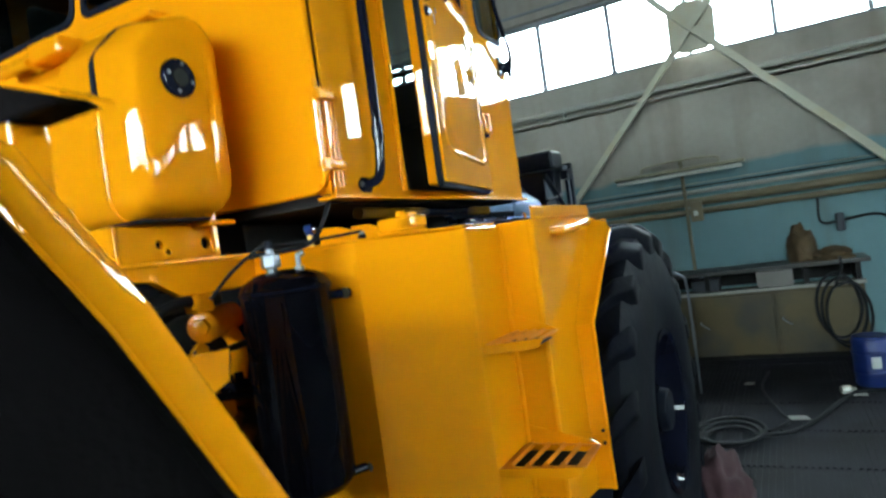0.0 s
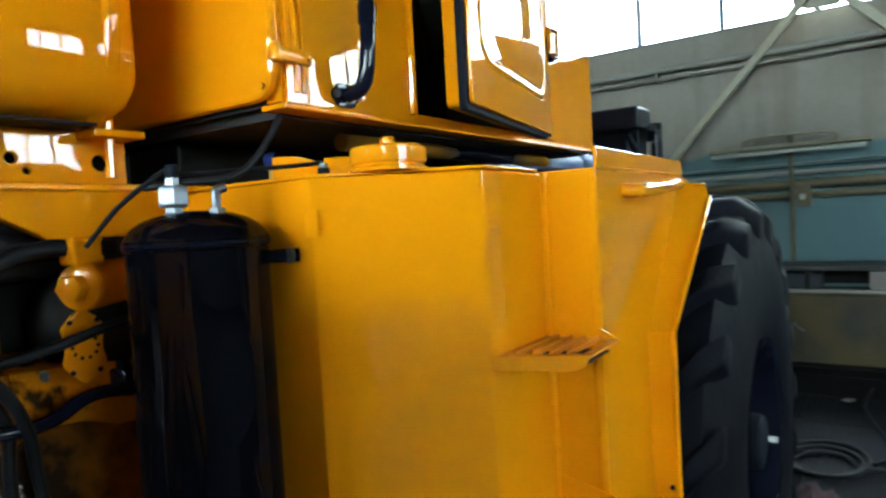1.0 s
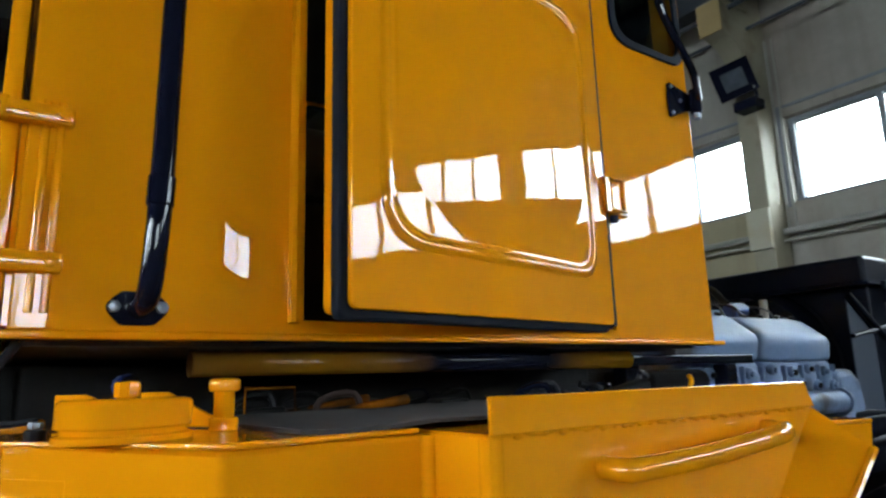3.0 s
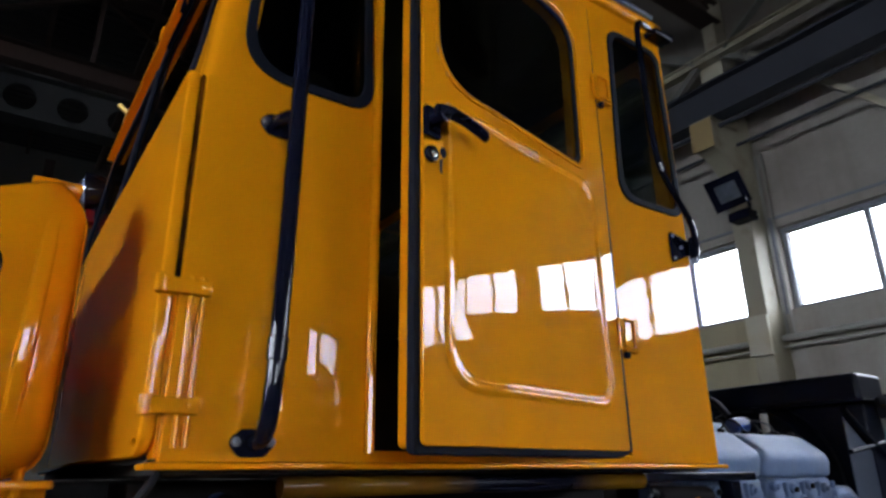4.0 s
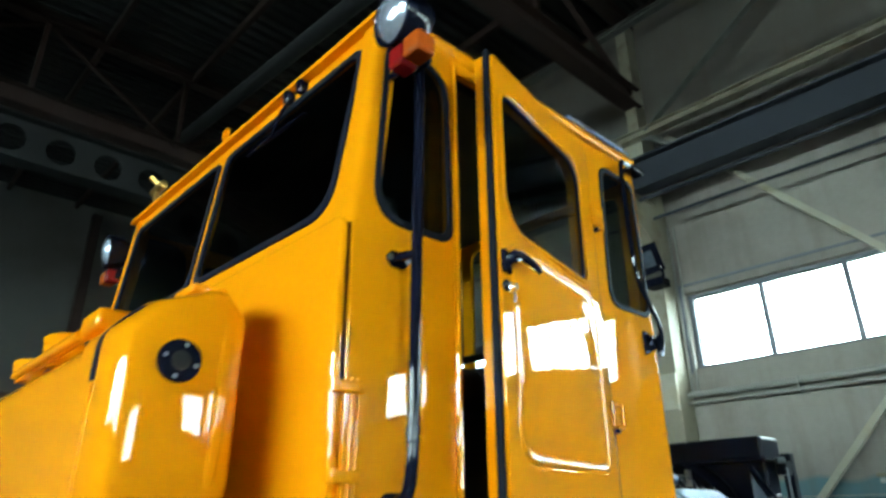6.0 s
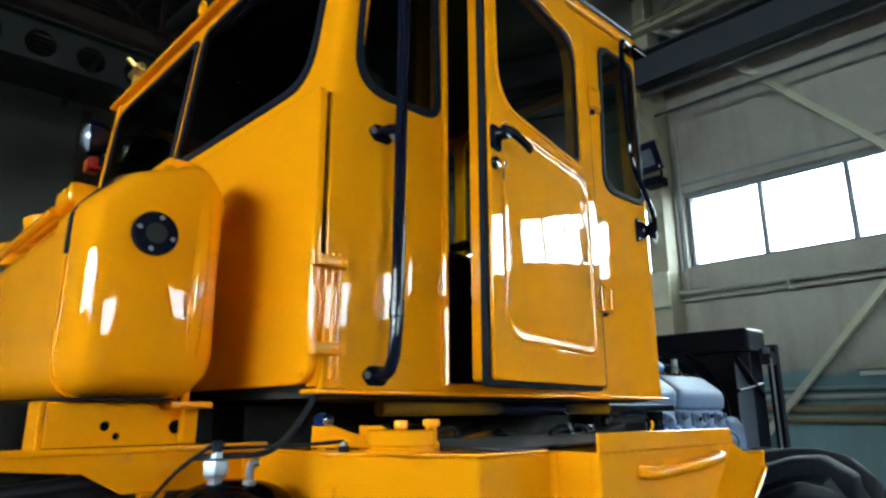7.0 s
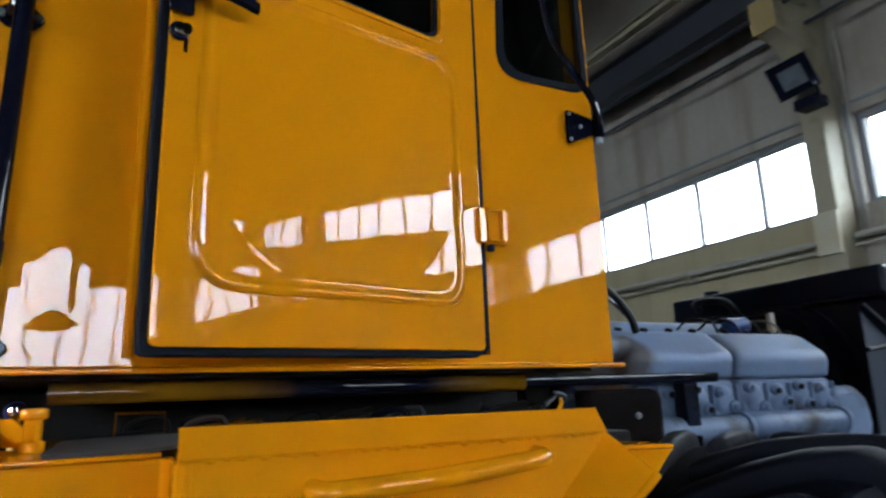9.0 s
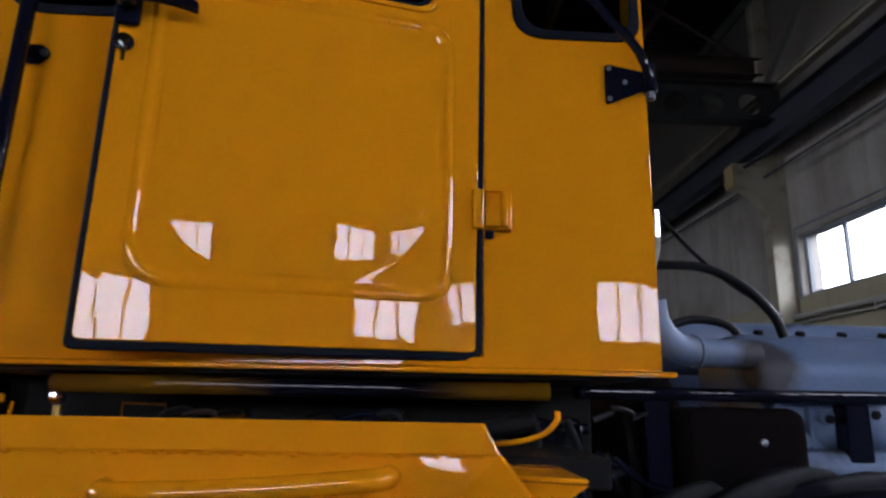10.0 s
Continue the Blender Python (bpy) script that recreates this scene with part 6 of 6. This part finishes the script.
for k in range(10):
    a = 2 * PI * k / 10
    part("flange_screw", moved(rod((0.021 * math.cos(a), 0.021 * math.sin(a), 0.02), (0.021 * math.cos(a), 0.021 * math.sin(a), 0.0235), 0.0035, 6, 0), FM), GRIME, fl_)
for u, v in ((-0.022, 0.045), (0.022, 0.045), (-0.022, -0.045), (0.022, -0.045)):
    part("flange_bolt", moved(rod((u, v, 0.018), (u, v, 0.022), 0.005, 6, 0.001), FM), GRIME, fl_)
bm = bmesh.new()
add_rod(bm, (-1.35, 1.175, 1.59), (-1.5, 1.42, 1.595), 0.042, 24, 0.01)
add_rod(bm, (-1.336, 1.152, 1.59), (-1.352, 1.178, 1.59), 0.024, 6, 0.003)
add_box(bm, -1.40, -1.345, 1.17, 1.225, 1.628, 1.678, 0.006)
part("pump_body", bm, YELLOW_ROUGH, tr)
part("pump_elbow", tube([(-1.44, 1.30, 1.585), (-1.42, 1.335, 1.55), (-1.41, 1.345, 1.49), (-1.42, 1.34, 1.42)], 0.024, 14), YELLOW_ROUGH, tr)
part("drive_housing", lathe((-1.62, 1.33, 1.5), (1, -0.25, 0), [(0, 0.12), (0.08, 0.12), (0.1, 0.11), (0.14, 0.06), (0.15, 0)], 28), GRIME, tr, "dark greasy drive housing")
part("clamp", box(-1.405, -1.345, 1.212, 1.25, 1.64, 1.672, 0.004), GRIME, tr)
vb = part("solenoid_valve", box(-1.385, -1.33, 1.235, 1.30, 1.405, 1.432, 0.005), BLACK, tr, "black solenoid valve block")
for y in (1.25, 1.285):
    part("valve_coil", rod((-1.36, y, 1.432), (-1.36, y, 1.45), 0.012, 12, 0.002), BLACK, vb)
part("steel_pipe", tube([(-1.36, 0.955, 1.382), (-1.36, 1.02, 1.374), (-1.36, 1.085, 1.368), (-1.36, 1.13, 1.374), (-1.36, 1.18, 1.396), (-1.355, 1.23, 1.398), (-1.345, 1.31, 1.383), (-1.33, 1.40, 1.375)], 0.0125, 12, 6), BLACK, tr, "black enamelled pipe")
part("pipe_tee", rod((-1.36, 0.985, 1.378), (-1.36, 0.985, 1.33), 0.013, 12, 0.002), BLACK, tr)
part("tee_union", rod((-1.36, 0.985, 1.335), (-1.36, 0.987, 1.29), 0.017, 6, 0.003), BRASS, tr, "brass union nut")
for k, dx in enumerate((0.0, 0.02)):
    part("hydraulic_hose", tube([(-1.44 + dx, 0.94 + 1.5 * dx, 1.56), (-1.40 + dx, 0.985 + dx, 1.50), (-1.375 + dx, 1.03 + dx, 1.44), (-1.37 + dx, 1.058 + dx, 1.375), (-1.38 + dx, 1.06 + 1.6 * dx, 1.30), (-1.385 + dx, 1.062 + 2 * dx, 1.2), (-1.39 + dx, 1.05 + 2 * dx, 1.0)], 0.0105, 10, 6), HOSE, tr, "black hydraulic hose")
part("hydraulic_hose", tube([(-1.37, 1.22, 1.655), (-1.38, 1.14, 1.66), (-1.385, 1.06, 1.635), (-1.39, 1.015, 1.58), (-1.40, 1.0, 1.5)], 0.015, 12, 6), HOSE, tr)
part("hose_ferrule", rod((-1.37, 1.20, 1.657), (-1.372, 1.235, 1.653), 0.018, 12, 0.002), STEEL, tr)
part("hydraulic_hose", tube([(-1.45, 0.3, 1.60), (-1.42, 0.6, 1.625), (-1.41, 0.85, 1.65), (-1.41, 1.02, 1.665), (-1.45, 1.2, 1.66)], 0.028, 14, 5), HOSE, tr)
part("hydraulic_hose", tube([(-1.40, 0.3, 1.66), (-1.39, 0.7, 1.675), (-1.39, 0.95, 1.69), (-1.42, 1.1, 1.70)], 0.018, 12, 5), HOSE, tr)
part("hydraulic_hose", tube([(-1.33, 1.32, 1.53), (-1.35, 1.22, 1.515), (-1.37, 1.13, 1.49), (-1.39, 1.04, 1.475), (-1.40, 0.9, 1.47)], 0.0095, 10, 5), HOSE, tr)
part("drain_valve", rod((-1.37, 0.90, 1.36), (-1.335, 0.895, 1.36), 0.014, 12, 0.003), BLUE_CAP, tr, "blue plastic cap")

part("axle_housing", box(-2.2, -1.385, 0.55, 1.09, 0.72, 1.20, 0.06, 4), GRIME, tractor, "dark greasy axle housing")

# under the cab: dark chassis
chassis = part("chassis", box(-2.55, -1.40, 1.5, 5.2, 1.0, 1.55, 0.02), GRIME, tractor, "dark oily chassis frame")
random.seed(4)
for k in range(30):
    x, y = random.uniform(-1.40, -1.05), random.uniform(1.7, 2.6)
    r = random.uniform(0.008, 0.028)
    bm = bmesh.new()
    if k % 3 == 0:
        add_box(bm, x - r, x + r, y - r, y + r * 1.4, 1.70, 1.755 + random.uniform(0, 0.04), 0.006)
    elif k % 3 == 1:
        add_rod(bm, (x, y - 0.05, 1.76), (x + 0.02, y + 0.1, 1.765 + random.uniform(0, 0.03)), r * 0.6, 12, 0.003)
    else:
        add_tube(bm, [(x, y, 1.745), (x, y + 0.01, 1.785), (x + 0.01, y + 0.07, 1.79 + random.uniform(0, 0.01)), (x + 0.02, y + 0.08, 1.745)], r * 0.3, 8, 4)
    part("linkage", bm, random.choice((GRIME, BLACK, GRIME, RUST, HOSE, OLD_CASTING)), chassis)
for k in range(14):
    x, y, z = random.uniform(-1.25, -1.05), random.uniform(2.50, 2.70), random.uniform(1.60, 1.80)
    pts = [(x, y, z)]
    for i in range(5):
        x, y, z = x + random.uniform(-0.03, 0.02), y + random.uniform(0.0, 0.05), z + random.uniform(-0.07, 0.02)
        pts.append((x, y, z))
    part("wiring_hose", tube(pts, random.uniform(0.005, 0.010), 10, 6), BLACK if k % 3 == 0 else HOSE, chassis, "shiny black hose")
part("yellow_pipe", tube([(-0.956, 2.557, 1.808), (-0.95, 2.554, 1.794), (-0.95, 2.529, 1.771), (-0.96, 2.48, 1.757), (-1.0, 2.42, 1.752)], 0.005, 10, 5), YELLOW, chassis, "bent yellow pipe")
part("platform", box(-1.35, -0.8, 1.85, 2.6, 1.70, 1.746, 0.004), GRIME, chassis)

# a plated union and a bent wire bracket behind the filler
un = part("pipe_coupling", rod((-1.285, 1.556, 1.818), (-1.262, 1.562, 1.82), 0.018, 12, 0.003), BLUE_CAP, chassis, "blue and plated pipe coupling")
part("coupling_face", rod((-1.262, 1.562, 1.82), (-1.25, 1.565, 1.82), 0.0155, 16, 0.003), CHROME, un)
part("coupling_stem", rod((-1.275, 1.56, 1.72), (-1.275, 1.56, 1.805), 0.009, 10), BRASS, un)
part("wire_bracket", tube([(-1.2, 1.725, 1.75), (-1.2, 1.726, 1.809), (-1.2, 1.81, 1.808), (-1.2, 1.813, 1.75)], 0.003, 6, 1), OLD_CASTING, chassis, "bent wire bracket")

# black bar ahead of the cab
stand = part("bonnet_rest", box(-1.43, -1.36, 2.70, 3.50, 1.838, 1.868, 0.005), BLACK, tractor, "black steel bonnet rest")
part("rest_post", box(-1.42, -1.37, 3.35, 3.41, 1.45, 1.837, 0.004), BLACK, stand)
part("rest_post", box(-1.42, -1.37, 2.86, 2.92, 1.45, 1.837, 0.004), BLACK, stand)

# engine: a vee, its near bank showing
engine = part("engine", box(-2.25, -1.71, 3.0, 4.4, 1.2, 1.7, 0.03), OILY_SILVER, tractor, "pale blue-grey painted vee diesel engine")


def lumpy(bm, amount, size):
    """Sand-cast unevenness."""
    for v in bm.verts:
        v.co += Vector([noise.noise(v.co * size + Vector((k * 7.3, 0, 0))) for k in range(3)]) * amount
    return bm


def bank(s):
    def X(x):
        return x if s > 0 else 2 * XC - x
    for y0, y1 in ((3.17, 3.66), (3.685, 4.185)):
        prof = round_loop([(-1.78, 1.845), (-1.425, 1.845), (-1.410, 1.93), (-1.525, 2.018), (-1.78, 2.018)], [0, 0.02, 0.055, 0.05, 0], 8)
        cxm, czm = -1.6, 1.9
        ends = [(0.0, 0.86), (0.004, 0.92), (0.014, 0.965), (0.03, 0.99), (0.05, 1.0)]
        span = [(y0 + d, k) for d, k in ends] + [(y0 + (y1 - y0) * q, 1.0) for q in (0.25, 0.4, 0.6, 0.75)] + [(y1 - d, k) for d, k in reversed(ends)]
        rows_ = [[(X(cxm + (x - cxm) * k), y, czm + (z - czm) * k) for x, z in prof] for y, k in span]
        cov = part("rocker_cover", lumpy(add_loft(bmesh.new(), rows_), 0.006, 9.0), SILVER, engine, sharp=1.3)
        for k in range(4):
            y = y0 + 0.07 + k * (y1 - y0 - 0.14) / 3
            e = part("cover_lug", lathe((X(-1.545), y, 1.985), (s * 0.25, 0, 1), [(0, 0.036), (0.02, 0.030), (0.027, 0.023), (0.029, 0.015), (0.029, 0)], 16), SILVER, cov)
            part("cover_bolt", rod((X(-1.538), y + 0.003, 2.010), (X(-1.531), y + 0.003, 2.030), 0.0135, 6, 0.003), GRIME, cov)
        head = part("cylinder_head", lumpy(box(min(X(-1.8), X(-1.436)), max(X(-1.8), X(-1.436)), y0 + 0.005, y1 - 0.005, 1.64, 1.8445, 0.018, 3), 0.004, 14.0), OILY_SILVER, engine, sharp=1.0)
        for k in range(4):
            y = y0 + 0.065 + k * (y1 - y0 - 0.13) / 3
            # a swollen port with two bolted bosses
            part("exhaust_port", lumpy(lathe((X(-1.455), y, 1.775), (s, 0, -0.15), [(0, 0.058), (0.012, 0.055), (0.026, 0.044), (0.034, 0.028), (0.036, 0)], 20), 0.004, 22.0), OILY_SILVER, head, sharp=1.3)
            for dy, dz in ((-0.026 + 0.006 * math.sin(5 * k + y0), 0.040 + 0.006 * math.cos(3 * k)), (0.030, -0.014 + 0.008 * math.sin(4 * k + y1))):
                part("port_boss", rod((X(-1.440), y + dy, 1.772 + dz), (X(-1.413), y + dy, 1.768 + dz), 0.021, 14, 0.006), OILY_SILVER, head)
                part("port_bolt", rod((X(-1.4135), y + dy, 1.768 + dz), (X(-1.403), y + dy, 1.766 + dz), 0.0115, 6, 0.002), GRIME if k % 3 else OILY_SILVER, head)
            part("port_web", box(min(X(-1.44), X(-1.417)), max(X(-1.44), X(-1.417)), y + 0.052, y + 0.062, 1.70, 1.83, 0.004), OILY_SILVER, head)
        man = part("exhaust_manifold", lumpy(tube([(X(-1.44), y0 + 0.01, 1.695), (X(-1.415), y0 + 0.05, 1.69), (X(-1.41), (y0 + y1) / 2, 1.687), (X(-1.41), y1 + 0.005, 1.684)], 0.043, 18, 5), 0.004, 16.0), OILY_SILVER, engine, sharp=1.3)
        part("manifold_flange", rod((X(-1.41), y1 - 0.03, 1.684), (X(-1.41), y1 - 0.012, 1.684), 0.055, 10, 0.004), OILY_SILVER, man)


bank(1)
bank(-1)
tc = round_loop([(4.15, 1.80), (4.15, 1.60), (4.2, 1.56), (4.33, 1.57), (4.37, 1.66), (4.35, 1.76), (4.28, 1.81)], 0.03, 4)
part("timing_cover", plate(tc, [], 0.3, side_m(-1.70), 0.025), OILY_SILVER, engine)
part("coolant_elbow", tube([(-1.46, 4.2, 1.6), (-1.44, 4.3, 1.5), (-1.44, 4.5, 1.44), (-1.46, 4.7, 1.40)], 0.05, 16), PIPE_GREY, engine, "bare grey pipe")
part("coolant_pipe", tube([(-1.405, 2.902, 2.08), (-1.41, 2.912, 2.03), (-1.42, 2.945, 1.985), (-1.44, 3.01, 1.962), (-1.46, 3.19, 1.958)], 0.037, 20, 6), SILVER, engine)
part("pipe_flange", rod((-1.445, 3.02, 1.962), (-1.447, 3.03, 1.962), 0.044, 18, 0.003), SILVER, engine)
up_pipe = part("bleed_pipe", tube([(-1.405, 2.902, 2.06), (-1.40, 2.897, 2.12), (-1.395, 2.900, 2.17), (-1.392, 2.910, 2.21), (-1.39, 2.912, 2.245)], 0.018, 14, 5), PIPE_GREY, engine, "thin grey pipe")
part("pipe_clip", rod((-1.39, 2.912, 2.238), (-1.39, 2.912, 2.315), 0.0175, 16, 0.003), CHROME, up_pipe, "bright clipped pipe end")
part("flywheel_housing", rod((-1.85, 2.85, 1.62), (-1.85, 3.02, 1.62), 0.38, 32, 0.02), GRIME, engine)
MAROON_PRIMER = material("dark_maroon_primer", (0.0035, 0.0015, 0.0015), 0.85, vary=0.3, bump=0.3)
MAROON_PRIMER.node_tree.nodes["Principled BSDF"].inputs["Specular IOR Level"].default_value = 0.12
part("clutch_cover", box(-1.62, -1.352, 2.93, 3.25, 1.50, 1.825, 0.035, 3), MAROON_PRIMER, engine, "dark maroon clutch cover")
part("cover_plug", rod((-1.354, 3.13, 1.745), (-1.344, 3.13, 1.745), 0.01, 8, 0.002), STEEL, engine)
part("inlet_pipe", rod((XC, 3.1, 2.02), (XC, 4.3, 2.02), 0.09, 20, 0.02), SILVER, engine)
part("fuel_hose", tube([(-1.5, 2.9, 2.19), (-1.5, 2.99, 2.197), (-1.5, 3.10, 2.19), (-1.5, 3.2, 2.14), (-1.5, 3.27, 2.07), (-1.5, 3.295, 2.01)], 0.013, 10), HOSE, engine, "black rubber hose")
part("fuel_hose", tube([(-1.52, 2.98, 2.03), (-1.56, 3.08, 2.06), (-1.58, 3.18, 2.05), (-1.6, 3.24, 2.0)], 0.012, 8), HOSE, engine)
part("wire", tube([(-1.4, 2.85, 2.4), (-1.5, 3.1, 2.2), (-1.6, 3.35, 2.08)], 0.006, 6), HOSE, engine)
part("oil_filter", rod((-1.80, 4.10, 2.075), (-1.80, 4.21, 2.085), 0.036, 20, 0.006), BLUE_CAP, engine, "blue painted filter")
part("filter_cap", rod((-1.78, 4.36, 2.05), (-1.78, 4.36, 2.14), 0.018, 10, 0.003), DIRTY_WHITE, engine)
for k in range(4):
    y = 3.9 + k * 0.13
    part("injector_pipe", tube([(-1.9, y, 2.07), (-1.85, y + 0.03, 2.11), (-1.76, y + 0.05, 2.09), (-1.72, y + 0.05, 2.03)], 0.005, 6), (HOSE, GRIME, HOSE, STEEL)[k], engine)
part("block_lower", box(-2.3, -1.62, 3.05, 4.5, 1.0, 1.6, 0.03), GRIME, engine)
part("starter_motor", rod((-1.62, 3.0, 1.58), (-1.62, 3.3, 1.56), 0.08, 20, 0.015), GRIME, engine)

# radiator block
RAD_BLACK = material("navy_black_radiator_paint", (0.003, 0.0045, 0.012), 0.34, vary=0.25, bump=0.2, bump_scale=60.0)
RAD_BLACK.node_tree.nodes["Principled BSDF"].inputs["Specular IOR Level"].default_value = 0.12
rad = part("radiator", box(-2.74, -1.52, 4.84, 5.02, 1.3, 2.2, 0.01), RAD_BLACK, tractor, "black radiator block with header tank")
part("header_tank", box(-2.76, -1.50, 4.78, 5.06, 2.205, 2.345, 0.02, 3), RAD_BLACK, rad)
part("header_lip", box(-2.78, -1.48, 4.76, 5.07, 2.2, 2.214, 0.003), RAD_BLACK, rad)
part("tank_filler", rod((-2.55, 4.9, 2.345), (-2.55, 4.9, 2.38), 0.045, 16, 0.004), RAD_BLACK, rad)
part("cowl", lathe((-2.13, 4.70, 1.8), (0, 1, 0), [(0, 0.42), (0.0, 0.40), (0.02, 0.40), (0.13, 0.44), (0.135, 0.46), (0.1, 0.46)], 32), RAD_BLACK, rad)
part("side_post", box(-1.50, -1.44, 5.04, 5.10, 1.3, 2.25, 0.004), RAD_BLACK, rad)
part("edge_strip", box(-1.442, -1.434, 4.935, 4.955, 1.50, 2.16, 0.002), STEEL, rad, "bright bare edge strip")
part("post_link", box(-1.50, -1.44, 4.94, 5.04, 2.12, 2.2, 0.004), RAD_BLACK, rad)
shr = [(4.60, 1.42), (4.93, 1.42), (4.93, 1.90), (4.61, 2.12)]
part("shroud_panel", plate(shr, [], 0.006, side_m(-1.53)), material("grey_blue_shroud", (0.05, 0.062, 0.09), 0.4, vary=0.2), rad, "dark blue-grey shroud panel")
bm = bmesh.new()
add_tube(bm, [(-1.515, 4.60, 1.955), (-1.50, 4.93, 2.0)], 0.012, 8, 1)
add_tube(bm, [(-1.515, 4.60, 2.15), (-1.50, 4.93, 1.93)], 0.016, 8, 1)
part("brace", bm, RAD_BLACK, rad)
part("cable_end", rod((-1.46, 4.86, 2.2), (-1.43, 4.9, 2.2), 0.02, 10, 0.004), STEEL, rad)
part("radiator_hose", tube([(-2.5, 4.72, 2.26), (-2.4, 4.6, 2.28), (-2.2, 4.58, 2.26), (-2.05, 4.5, 2.15)], 0.02, 12), HOSE, rad)
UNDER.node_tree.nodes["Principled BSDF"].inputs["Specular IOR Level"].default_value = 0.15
